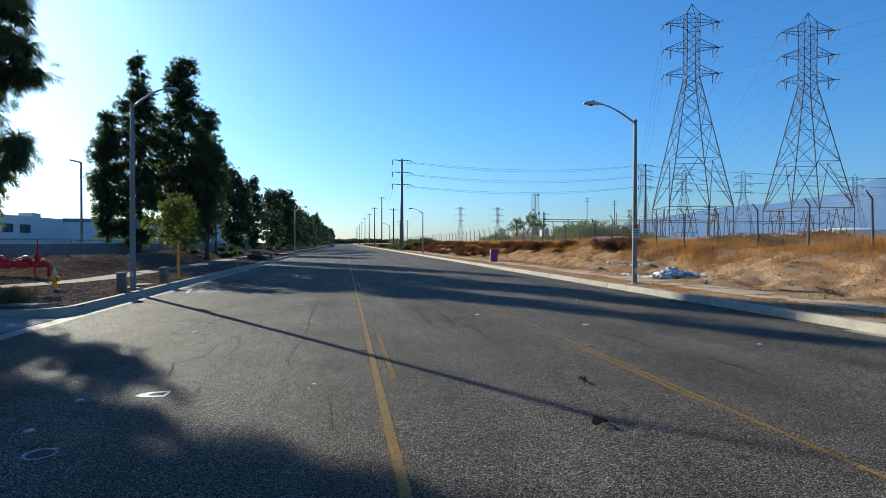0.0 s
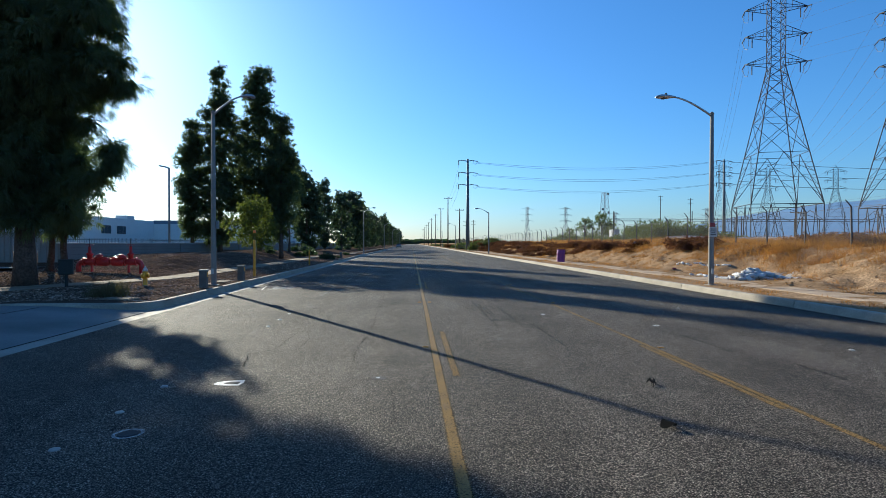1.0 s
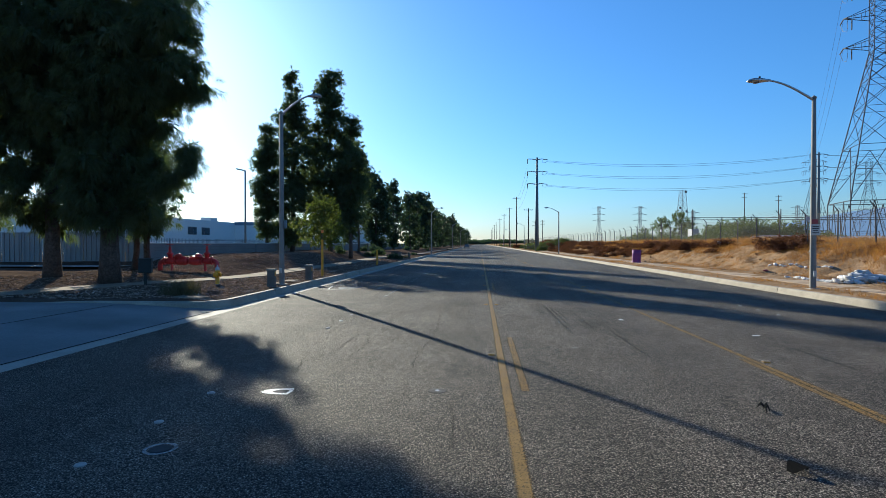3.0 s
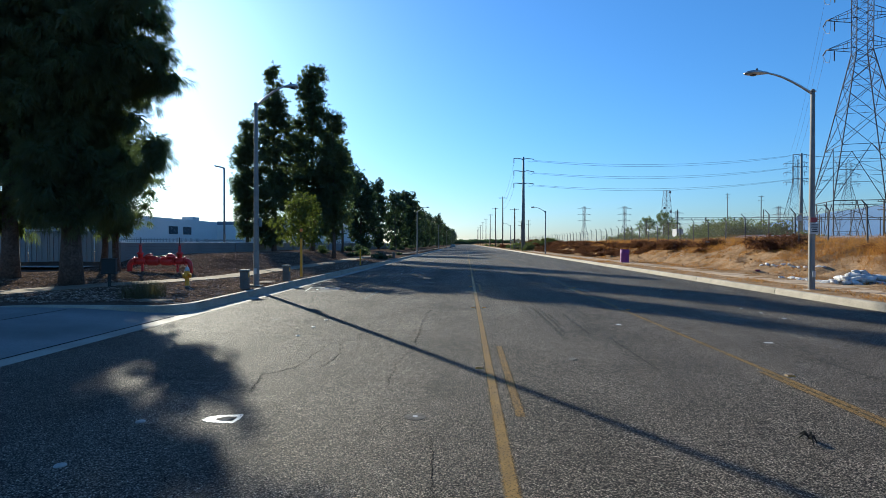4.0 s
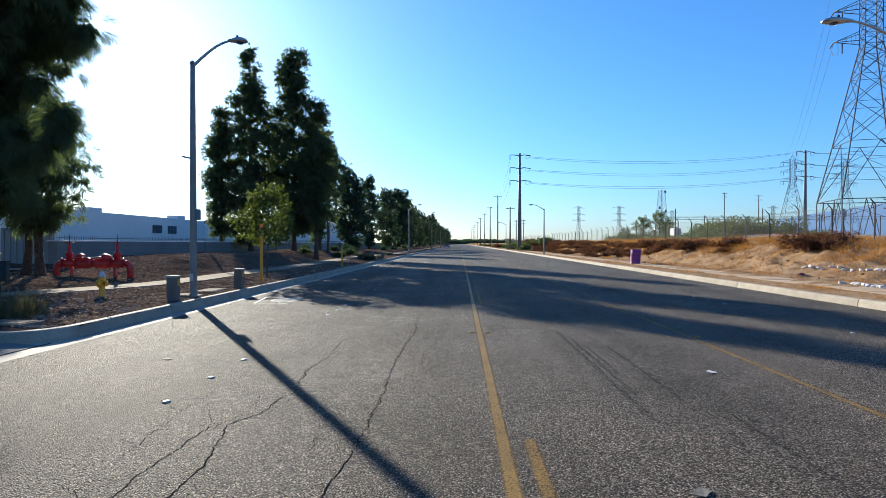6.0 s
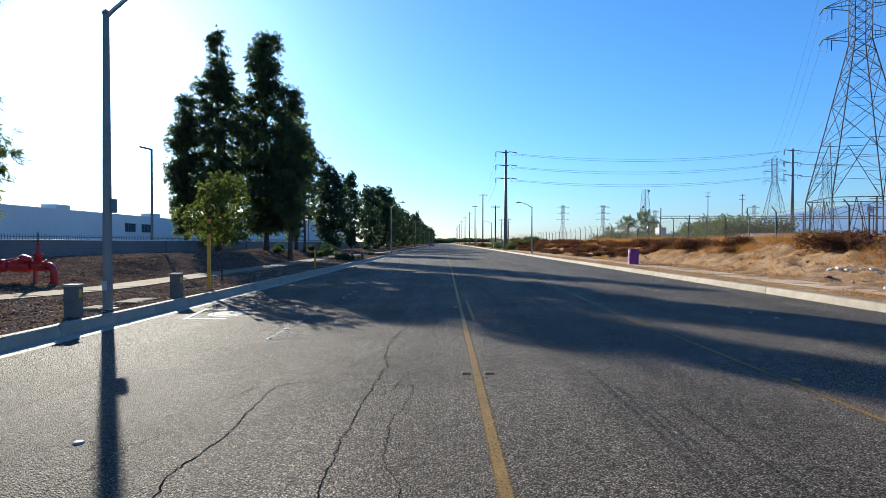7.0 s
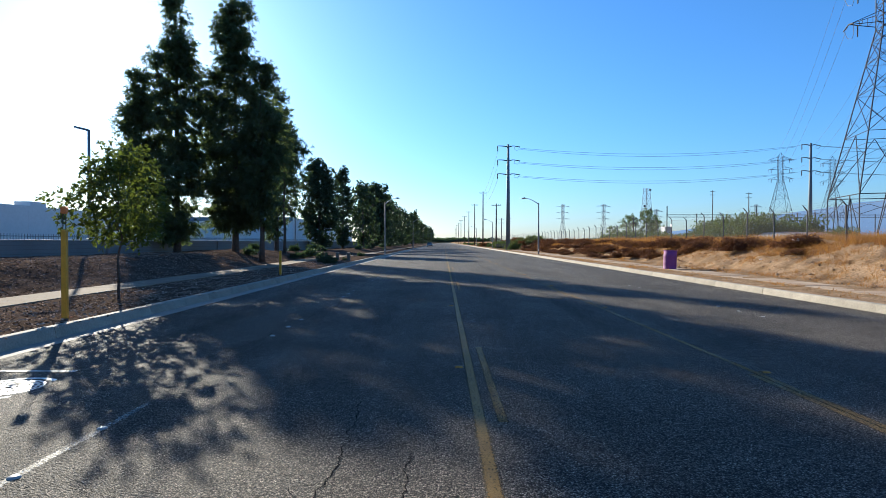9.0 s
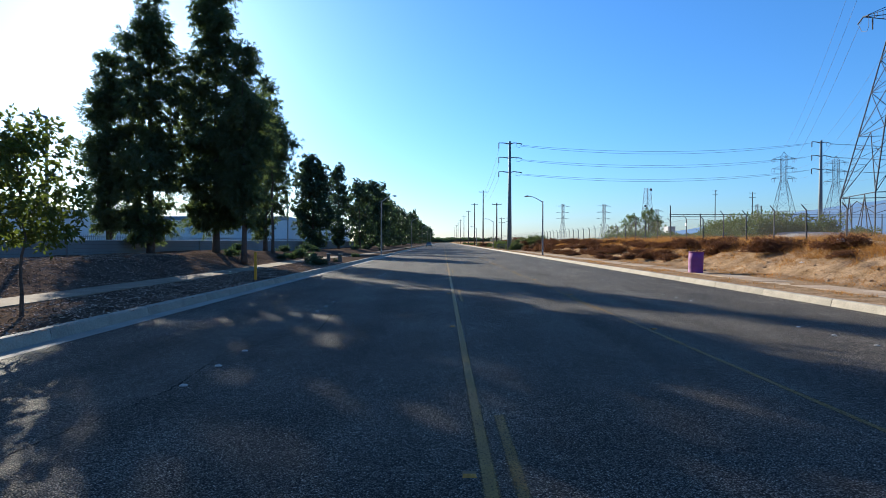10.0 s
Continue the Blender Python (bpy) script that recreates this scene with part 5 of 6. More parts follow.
for yy in (79.9, 141.0, 202.0, 263.0):
    street_lamp(11.35, yy, -1.75, "grey cast-concrete street lamp beside the bank", 6.05)

# purple drum
drum = thing("trash_drum", pose(12.35, 44.6, 0.1, 0, 2, 8), "purple-painted steel drum used as a litter bin", "drum")
bm = bmesh.new()
ribs = [(0.345, 0.0), (0.35, 0.02), (0.335, 0.05)]
for zr in (0.34, 0.68):
    ribs += [(0.337, zr - 0.03), (0.342, zr), (0.337, zr + 0.03)]
lathe(bm, ribs + [(0.335, 1.0), (0.31, 1.0), (0.31, 0.1)], 28)
part("shell", bm, PURPLE, drum, smooth=True)
bm = bmesh.new()
lathe(bm, [(0.33, 0.985), (0.352, 0.99), (0.356, 1.01), (0.345, 1.025), (0.315, 1.02), (0.31, 0.99)], 28)
part("rim", bm, PURPLE, drum, "dulled rolled rim", smooth=True)
bm = bmesh.new()
lathe(bm, [(0.305, 0.7), (0.2, 0.74), (0.05, 0.78)], 16)
part("bag_of_litter", bm, RUBBER, drum, "dark litter sack inside")

# notice on a post of its own
sp = thing("sign_post", pose(18.2, 32.3, bank_r(18.2, 32.3)), "small white notice on a dark steel post", "sign")
bm = bmesh.new()
tube(bm, [(0, 0, -0.3), (0, 0, 1.75)], 0.035, 8)
part("post", bm, FENCE_STEEL, sp)
bm = bmesh.new()
box(bm, -0.01, -0.045, 1.54, 0.25, 0.012, 0.27, 0.004)
plate = part("plate", bm, SIGN_WHITE, sp)
bm = bmesh.new()
for k, w in enumerate((0.12, 0.15, 0.1)):
    box(bm, -0.01, -0.053, 1.6 - 0.06 * k, w, 0.004, 0.018)
part("print", bm, SIGN_RED, plate, "faded red bars")


# sandbags
def bag_mesh(seed):
    bm = bmesh.new()
    bmesh.ops.create_icosphere(bm, subdivisions=3, radius=1.0)
    for v in bm.verts:
        x, y, z = v.co
        q = 1 + 0.3 * noise.noise((x * 1.6 + seed, y * 1.6, z * 1.6)) + 0.24 * noise.noise((x * 4 + seed, y * 4, z * 4))
        fx = math.copysign(abs(x) ** 0.7, x)
        v.co = Vector((fx * 0.24 * q, math.copysign(abs(y) ** 0.8, y) * 0.12 * q, math.copysign(abs(z) ** 0.85, z) * 0.08 * q + 0.065))
        if abs(fx) > 0.86:
            v.co.y *= 0.75
            v.co.z = 0.065 + (v.co.z - 0.065) * 0.5
    me = bpy.data.meshes.new("sandbag")
    bm.to_mesh(me)
    bm.free()
    me.polygons.foreach_set("use_smooth", [True] * len(me.polygons))
    me.materials.append(SANDBAG)
    return me


bags = [bag_mesh(s) for s in (1.0, 4.0, 9.0)]
rb = random.Random(3)


def sandbag(x, y, lift):
    ob = new("sandbag", bags[rb.randrange(3)])
    ob.matrix_world = pose(x, y, bank_r(x, y) - 0.02 + lift, rb.uniform(-22, 22), rb.uniform(-22, 22), rb.uniform(0, 180))
    return tagged(ob, "white woven sandbag slumped on the dirt", "sandbag", "pile of white sandbags")


for k in range(40):     # the heap, in three layers
    sandbag(13.1 + 2.9 * rb.random(), 21.8 + rb.uniform(-0.5, 0.6), 0.0)
for k in range(26):
    sandbag(13.6 + 1.8 * rb.random(), 21.9 + rb.uniform(-0.35, 0.4), 0.14)
for k in range(14):
    sandbag(13.9 + 1.1 * rb.random(), 22.0 + rb.uniform(-0.2, 0.25), 0.27)
for k in range(5):
    sandbag(14.1 + 0.5 * rb.random(), 22.05 + rb.uniform(-0.1, 0.15), 0.39)
for k in range(11):     # the tail along the slope
    b = sandbag(13.3 + 0.25 * rb.random(), 22.6 + 0.26 * k, 0.0)
    b.scale = (0.6, 0.6, 0.7)
for k in range(12):     # a second, higher row
    b = sandbag(16.3 - 0.09 * k + rb.uniform(-0.08, 0.08), 27.2 + 0.3 * k, 0.0)
    b.scale = (0.62, 0.6, 0.7)
gv = sheet("gravel_spill", np.linspace(13.4, 17.5, 22), np.linspace(21.3, 25.5, 22), lambda x, y: bank_r(x, y) + 0.05 - 0.16 * (((x - 15.4) / 2.05) ** 2 + ((y - 23.4) / 2.1) ** 2) + 0.03 * noise2(x, y, 1.7), GRAVEL)
tagged(gv, "grey gravel spilled over the bank", "gravel", kind="stuff")

# chain-link fence with barbed-wire arms
FENCE_X = 20.6
cf = thing("chain_link_fence", pose(0, 0, 0), "tall chain-link fence with angled barbed-wire arms", "fence")
posts_y = [27.5 + 3.06 * k for k in range(-11, 34)]
post_me = None
for y in posts_y:
    z = bank_r(FENCE_X, y)
    bm = bmesh.new()
    tube(bm, [(0, 0, -0.2), (0, 0, 1.95), (-0.28, 0, 2.28)], [0.045, 0.04, 0.026], 8)
    if post_me is None:
        first = part("post", bm, FENCE_STEEL, cf)
        post_me = first.data
        first.location = (FENCE_X, y, z)
    else:
        bm.free()
        ob = piece("post", post_me, cf, pose(FENCE_X, y, z, 0.8 * math.sin(y * 3), 1.2 * math.sin(y), 0))
for off, dz in ((0, 1.93), (-0.1, 2.06), (-0.18, 2.16), (-0.27, 2.26)):
    bm = bmesh.new()
    tube(bm, [(FENCE_X + off, y, bank_r(FENCE_X, y) + dz) for y in posts_y], 0.009 if off == 0 else 0.003, 4)
    part("rail" if off == 0 else "barbed_wire", bm, FENCE_STEEL, cf)
bm = bmesh.new()
for y0, y1 in zip(posts_y, posts_y[1:]):
    z0, z1 = bank_r(FENCE_X, y0), bank_r(FENCE_X, y1)
    bm.faces.new([bm.verts.new(p) for p in ((FENCE_X, y0, z0), (FENCE_X, y1, z1), (FENCE_X, y1, z1 + 1.92), (FENCE_X, y0, z0 + 1.92))])
part("mesh_fabric", bm, CHAIN_LINK, cf)
for y in (64.2, 94.8):
    bm = bmesh.new()
    box(bm, FENCE_X - 0.05, y, bank_r(FENCE_X, y) + 1.5, 0.012, 0.28, 0.24, 0.003)
    part("notice", bm, SIGN_WHITE, cf, "small white notice")
# fence beyond, along the rest of the road
cf2 = thing("chain_link_fence", pose(0, 0, 0), "far chain-link fence in hazy light", "fence")
for k in range(44):
    y = 132.2 + 2.9 * k
    bm = bmesh.new() if k == 0 else None
    if bm:
        tube(bm, [(0, 0, -0.2), (0, 0, 1.95), (-0.28, 0, 2.28)], [0.035, 0.03, 0.02], 6)
        f2 = part("post", bm, FENCE_STEEL, cf2)
        f2.location = (FENCE_X, y, bank_r(FENCE_X, y))
    else:
        piece("post", f2.data, cf2, pose(FENCE_X, y, bank_r(FENCE_X, y)))
bm = bmesh.new()
bm.faces.new([bm.verts.new(p) for p in ((FENCE_X, 132, 1.5), (FENCE_X, 258, 1.5), (FENCE_X, 258, 3.5), (FENCE_X, 132, 3.5))])
part("mesh_fabric", bm, CHAIN_LINK, cf2)

# dry grass over the bank
n = 130000
gx = 14.2 + 30 * rng.random(n) ** 1.7
gy = 4 + 112 * rng.random(n) ** 1.35
dens = np.array([smooth01(14.4, 17.0, x - 2.2 * (1 - smooth01(18, 32, y)) - 1.2 * noise2(x, y, 0.35, 11.0)) * (0.12 + 0.88 * smooth01(-0.2, 0.2, noise2(x, y, 0.45, 12.0))) + (0.10 if noise2(x, y, 0.6, 13.0) > 0.15 else 0.0) for x, y in zip(gx, gy)])
keep = rng.random(n) < dens
gx, gy = gx[keep], gy[keep]
gz = np.array([bank_r(x, y) - 0.02 for x, y in zip(gx, gy)])
hh = np.array([0.14 + 0.4 * smooth01(15.5, 18.0, x) * (0.4 + 1.0 * abs(noise2(x, y, 0.4, 14.0)) * 2) for x, y in zip(gx, gy)])
pts = np.repeat(np.stack([gx, gy, gz], 1), 5, 0) + rng.normal(0, 0.08, (len(gx) * 5, 3)) * np.array([1, 1, 0])
v, f = blades(pts, np.repeat(hh, 5), np.full(len(pts), 0.007), 1.6, 31)
tagged(part_arrays("dry_grass", v, f, DRY), "orange-brown dry grass covering the bank", "grass", kind="stuff")
# sparse stubble and litter near the footway
n = 22000
gx, gy = 10.7 + 6.3 * rng.random(n), 4 + 60 * rng.random(n)
keep = (rng.random(n) < np.array([0.75 * smooth01(0.0, 0.35, noise2(x * 1.4, y * 0.5, 0.8, 15.0)) + 0.03 for x, y in zip(gx, gy)])) & ((gx < 11.9) | (gx > 13.3))
gx, gy = gx[keep], gy[keep]
pts = np.repeat(np.stack([gx, gy, [bank_r(x, y) for x, y in zip(gx, gy)]], 1), 3, 0) + rng.normal(0, 0.04, (len(gx) * 3, 3)) * np.array([1, 1, 0])
v, f = blades(pts, np.full(len(pts), 0.11), np.full(len(pts), 0.007), 1.8, 32)
tagged(part_arrays("dry_stubble", v, f, DRY), "sparse dry stubble beside the footway", "grass", kind="stuff")

# clods and pebbles over the bare slope
n = 3000
cx_, cy_ = 13.3 + 4.9 * rng.random(n) ** 1.2, 6 + 72 * rng.random(n) ** 1.2
cz_ = np.array([bank_r(x, y) for x, y in zip(cx_, cy_)])
rad = 0.015 + 0.07 * rng.random(n) ** 4
octa = np.array([(1, 0, 0), (0, 1, 0), (-1, 0, 0), (0, -1, 0), (0, 0, 0.8), (0, 0, -0.6)], float)
v = octa[None] * rad[:, None, None] * rng.uniform(0.6, 1.3, (n, 6, 1)) * rng.uniform(0.7, 1.4, (n, 1, 3)) + np.stack([cx_, cy_, cz_], 1)[:, None]
tri = np.array([(0, 1, 4), (1, 2, 4), (2, 3, 4), (3, 0, 4), (1, 0, 5), (2, 1, 5), (3, 2, 5), (0, 3, 5)])
f = (tri[None] + 6 * np.arange(n)[:, None, None]).reshape(-1, 3)
tagged(part_arrays("dirt_clods", v.reshape(-1, 3), f, DIRT), "loose dry clods and pebbles on the sandy slope", "clods", kind="stuff")


def crumpled(name, x, y, z, size, material, seed, label):
    """A blown scrap of film or paper, crushed into a lump."""
    bm = bmesh.new()
    bmesh.ops.create_icosphere(bm, subdivisions=2, radius=1.0)
    for q in bm.verts:
        k = 0.75 + 0.6 * noise.noise((q.co.x * 1.9 + seed, q.co.y * 1.9, q.co.z * 1.9))
        q.co = Vector((q.co.x * k * 1.2, q.co.y * k, max(-0.3, q.co.z * k * 0.7))) * size
    ob = part(name, bm, material)
    ob.matrix_world = pose(x, y, z + 0.2 * size, 0, 0, 60 * seed)
    return tagged(ob, label, "litter", "litter on the bank")


for k, (x, y, size, lift) in enumerate(((17.5, 42.0, 0.19, 0.42), (18.2, 42.1, 0.1, 0.36), (17.4, 30.6, 0.12, 0.0), (17.3, 30.0, 0.1, 0.0), (15.5, 41.5, 0.09, 0.0), (15.3, 33.9, 0.06, 0.0))):
    crumpled("plastic_litter", x, y, bank_r(x, y) + lift, size, SANDBAG, k + 1, "crumpled white plastic litter caught on the bank")
crumpled("red_litter", 14.6, 29.6, bank_r(14.6, 29.6), 0.13, SIGN_RED, 9, "crumpled dull red litter on the bank")

# dead brown bushes on the bank
bush_a = bush_mesh("dead_bush", 81, TWIG, 34, 1.0, 0.85, 40, 10, 0.12, 0.011, droop=0.1, single=True)
bush_b = bush_mesh("dead_bush", 82, TWIG, 32, 0.9, 0.65, 40, 10, 0.11, 0.011, droop=0.1, single=True)
DEAD = "tangled brown dead bush on the sandy bank"
for b in (bush_a, bush_b):
    tagged(b, DEAD, "bush", "dead bushes on the bank")
spots = [(17.5, 33.1, 1.35), (18.3, 34.3, 1.1), (16.9, 45.7, 1.2), (17.9, 47.0, 0.9), (17.9, 42.4, 1.05), (17.2, 50.2, 1.0), (16.6, 40.4, 0.6), (19.2, 27.3, 0.9), (21.5, 24.5, 0.8), (23.6, 29.4, 1.3), (24.6, 26.4, 1.5), (23.5, 31.0, 1.0), (25.2, 24.8, 1.2)]
rp = random.Random(23)
yb = 50.0
while yb < 112:     # the slope is overgrown further along
    spots.append((rp.uniform(15.4, 16.4), yb + rp.uniform(-0.8, 0.8), rp.uniform(0.55, 0.95) * (0.9 + yb / 300)))
    spots.append((rp.uniform(16.6, 18.2), yb + rp.uniform(-0.8, 0.8), rp.uniform(0.7, 1.1) * (0.9 + yb / 300)))
    if yb > 56:     # down to the foot of the slope
        spots.append((rp.uniform(14.0, 15.2), yb + rp.uniform(-0.8, 0.8), rp.uniform(0.6, 1.0) * (0.8 + yb / 300)))
    yb += 2.3 * (1 + yb / 400)
for k, (x, y, s) in enumerate(spots):
    if k < 2:
        ob = (bush_a, bush_b)[k]
        ob.matrix_world = pose(x, y, bank_r(x, y) - 0.05)
    else:
        ob = copy_thing((bush_a, bush_b)[k % 2], pose(x, y, bank_r(x, y) - 0.06, 0, 0, 67 * k))
    ob.scale = (s * 1.15, s * 1.25, s * 0.78)

# green scrub behind the fence
sh = bush_mesh("green_shrub", 91, SHRUB, 40, 2.2, 2.2, 46, 9, 0.13, 0.03, droop=0.2, size=0.36, single=True)
tagged(sh, "grey-green scrub bush behind the fence", "shrub", "scrub behind the fence")
sh.location = (46, 78, 1.4)
rs = random.Random(17)
for k in range(44):
    y = rs.uniform(84, 108) if k % 5 else rs.uniform(110, 170)
    u = rs.uniform(0.4, 0.545) if k % 5 else rs.uniform(0.3, 0.42)
    c = copy_thing(sh, pose(u * y, y, 1.2, 0, 0, rs.uniform(0, 360)))
    s = rs.uniform(0.85, 1.25)
    c.scale = (s * 1.5, s * 1.5, s * (rs.uniform(0.8, 1.9) if u > 0.415 else rs.uniform(0.8, 1.2)))
for k in range(18):     # low dark scrub in front of the gantries, and a lower fringe towards the towers
    y = rs.uniform(100, 126)
    u = rs.uniform(0.26, 0.41) if k % 3 else rs.uniform(0.55, 0.63)
    c = copy_thing(sh, pose(u * y, y, 1.1, 0, 0, rs.uniform(0, 360)))
    s = rs.uniform(0.7, 1.0)
    c.scale = (s * 1.6, s * 1.4, s * rs.uniform(1.0, 1.3))
for k in range(46):     # thicket between the kerb and the fence beyond the steel pole
    y = rs.uniform(113, 190)
    x = rs.uniform(12.6, 21.0)
    c = copy_thing(sh if k % 3 else bush_a, pose(x, y, bank_r(x, y) - 0.05, 0, 0, rs.uniform(0, 360)))
    s = rs.uniform(0.45, 0.8) if k % 3 else rs.uniform(1.0, 1.6)
    c.scale = (s, s, s)
for k in range(24):     # verge bushes beyond the bank
    y = rs.uniform(112, 420)
    c = copy_thing(sh, pose(rs.uniform(11.6, 17.5), y, 0.1, 0, 0, rs.uniform(0, 360)))
    s = rs.uniform(0.35, 0.7)
    c.scale = (s, s, s)

# scraps lying on the road
scrap = thing("tyre_scrap", pose(2.33, 4.72, 0.002, 0, 0, 25), "curled black scrap of tyre rubber on the asphalt", "tyre scrap")
bm = bmesh.new()
rows = []
for i in range(9):
    u = i / 8
    w = 0.075 * math.sin(math.pi * (0.12 + 0.8 * u))
    z = 0.008 + 0.06 * math.sin(math.pi * u) * (0.6 + 0.4 * u)
    rows.append([bm.verts.new((-0.08 + 0.16 * u, -w, z)), bm.verts.new((-0.08 + 0.16 * u, w * 0.8, z + 0.012 * math.sin(5 * u)))])
for a, b in zip(rows, rows[1:]):
    bm.faces.new((a[0], a[1], b[1], b[0]))
bmesh.ops.solidify(bm, geom=bm.faces[:], thickness=0.012)
part("rubber", bm, RUBBER, scrap)
tw = thing("dead_twig", pose(2.85, 6.2, 0.0, 0, 0, 75), "dark forked dead twig on the asphalt", "twig")
for k, (a, L) in enumerate(((200, 0.08), (20, 0.12), (70, 0.07), (335, 0.1), (175, 0.13))):
    bm = bmesh.new()
    d = Vector((math.cos(radians(a)), math.sin(radians(a)), 0))
    tube(bm, [(0, 0, 0.02), d * L * 0.5 + Vector((0, 0, 0.05)), d * L + Vector((0, 0, 0.008))], [0.012, 0.009, 0.004], 5)
    part("branch", bm, RUBBER, tw)
for k, (x, y) in enumerate(((4.9, 10.6), (1.55, 9.2), (3.05, 12.4), (-3.9, 13.1))):
    ob = new("litter_scrap", None)
    ob.matrix_world = pose(x, y, crown(x), 0, 0, 50 * k)
    tagged(ob, "small pale flat scrap of litter on the asphalt", "litter", "litter on the road")
    bm = bmesh.new()
    bmesh.ops.create_grid(bm, x_segments=4, y_segments=3, size=0.5)
    for v in bm.verts:
        v.co = Vector((v.co.x * 0.13, v.co.y * 0.08, 0.008 + 0.012 * abs(noise2(v.co.x * 3 + k, v.co.y * 3, 1.0))))
    part("sheet", bm, SIGN_WHITE if k % 2 == 0 else PEDESTAL, ob)
# ---- power lines and distance ----
def bar(bm, a, b, r):
    tube(bm, [a, b], r * 0.76, 4, caps=False)


def lattice_tower(x, y, z, rz, label):
    """A four-legged transmission tower on a portal base: legs, bracing, column, three pairs of arms."""
    th = thing("transmission_tower", pose(x, y, z, 0, 0, rz), label, "transmission tower", "transmission towers")
    H0, HW, HT, HA = 9.6, 36.8, 50.0, 52.5      # portal, waist, column top, apex
    W0, WW = 6.3, 1.3                          # half widths at the portal and waist

    def half(h):
        return W0 if h <= H0 else W0 + (WW - W0) * (h - H0) / (HW - H0) if h < HW else WW
    for sx in (-1, 1):
        for sy in (-1, 1):
            bm = bmesh.new()
            for h0, h1 in ((0, H0), (H0, HW), (HW, HT)):
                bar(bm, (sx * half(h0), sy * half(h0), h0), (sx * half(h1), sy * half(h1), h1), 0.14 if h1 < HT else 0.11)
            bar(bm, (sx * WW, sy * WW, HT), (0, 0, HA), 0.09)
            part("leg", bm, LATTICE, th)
    levels = [H0, 19.6, 26.5, 31.4, 34.8, HW]
    faces = [((-1, -1), (1, -1)), ((1, -1), (1, 1)), ((1, 1), (-1, 1)), ((-1, 1), (-1, -1))]

    def corner(s, h):
        return Vector((s[0] * half(h), s[1] * half(h), h))
    for a, b in faces:
        bm = bmesh.new()
        mid = (corner(a, H0) + corner(b, H0)) / 2
        for s, e in ((a, b), (b, a)):     # portal frame: rails and inclined braces
            bar(bm, corner(s, H0), corner(e, H0), 0.12)
            q = corner(s, H0) * 0.72 + corner(e, H0) * 0.28
            bar(bm, q, Vector((s[0] * W0, s[1] * W0, 0.2)) * 0.86 + Vector((e[0] * W0, e[1] * W0, 0.2)) * 0.14, 0.1)
            bar(bm, q, Vector((s[0] * W0, s[1] * W0, 0.2)) * 0.55 + Vector((e[0] * W0, e[1] * W0, 0.2)) * 0.45, 0.1)
            bar(bm, mid + Vector((0, 0, -0.9)), corner(s, H0 - 3.2), 0.07)
        tagged(part("portal_bracing", bm, LATTICE, th), kind="stuff")
        bm = bmesh.new()
        top = (corner(a, levels[1]) + corner(b, levels[1])) / 2
        bar(bm, corner(a, H0), top, 0.09)     # the tall inverted V with its redundants
        bar(bm, corner(b, H0), top, 0.09)
        bar(bm, corner(a, levels[1]), corner(b, levels[1]), 0.08)
        for s in (a, b):
            for u in (0.3, 0.55, 0.8):
                h = H0 + (levels[1] - H0) * u
                p = corner(s, H0).lerp(top, u)
                bar(bm, corner(s, h), p, 0.05)
                bar(bm, corner(s, H0 + (levels[1] - H0) * (u - 0.2)), p, 0.05)
        for h0, h1 in zip(levels[1:], levels[2:]):
            bar(bm, corner(a, h0), corner(b, h1), 0.08)
            bar(bm, corner(b, h0), corner(a, h1), 0.08)
            bar(bm, corner(a, h1), corner(b, h1), 0.06)
            m = (corner(a, h0) + corner(b, h0)) / 2
            q = (h0 + h1) / 2
            bar(bm, corner(a, q), corner(a, h0).lerp(corner(b, h1), 0.27), 0.04)
            bar(bm, corner(b, q), corner(b, h0).lerp(corner(a, h1), 0.27), 0.04)
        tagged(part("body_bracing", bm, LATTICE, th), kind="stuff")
        bm = bmesh.new()
        hs = list(np.linspace(HW, HT, 8))
        for h0, h1 in zip(hs, hs[1:]):
            bar(bm, corner(a, h0), corner(b, h1), 0.06)
            bar(bm, corner(b, h0), corner(a, h1), 0.06)
            bar(bm, corner(a, h1), corner(b, h1), 0.05)
        tagged(part("column_bracing", bm, LATTICE, th), kind="stuff")
    for h in (37.6, 43.0, 48.3):
        for s in (-1, 1):
            arm = bmesh.new()
            tip = Vector((s * 5.7, 0, h + 0.2))
            for sy in (-1, 1):
                bar(arm, (s * WW, sy * WW, h - 0.2), tip, 0.09)
                bar(arm, (s * WW, sy * WW, h + 1.7), tip, 0.08)
                for u in (0.3, 0.6):
                    bar(arm, Vector((s * WW, sy * WW, h - 0.2)).lerp(tip, u), Vector((s * WW, sy * WW, h + 1.7)).lerp(tip, u), 0.05)
                    bar(arm, Vector((s * WW, sy * WW, h - 0.2)).lerp(tip, u), Vector((s * WW, -sy * WW, h - 0.2)).lerp(tip, u), 0.05)
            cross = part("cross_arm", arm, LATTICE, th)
            ins = bmesh.new()
            for yy in (-1.9, 1.9):
                tube(ins, [tip, tip + Vector((0.0, yy, -0.45))], 0.1, 6)
            tube(ins, [tip + Vector((-s * 1.3, 0, -0.2)), tip + Vector((-s * 1.3, 0, -2.1))], 0.1, 6)
            part("insulator", ins, INSULATOR, cross)
            jl = bmesh.new()
            tube(jl, [tip + Vector((0, -1.9, -0.45)), tip + Vector((-s * 0.3, -1.2, -1.9)), tip + Vector((-s * 0.5, 0, -2.4)), tip + Vector((-s * 0.3, 1.2, -1.9)), tip + Vector((0, 1.9, -0.45))], 0.035, 4)
            part("jumper", jl, WIRE, cross)
    return th


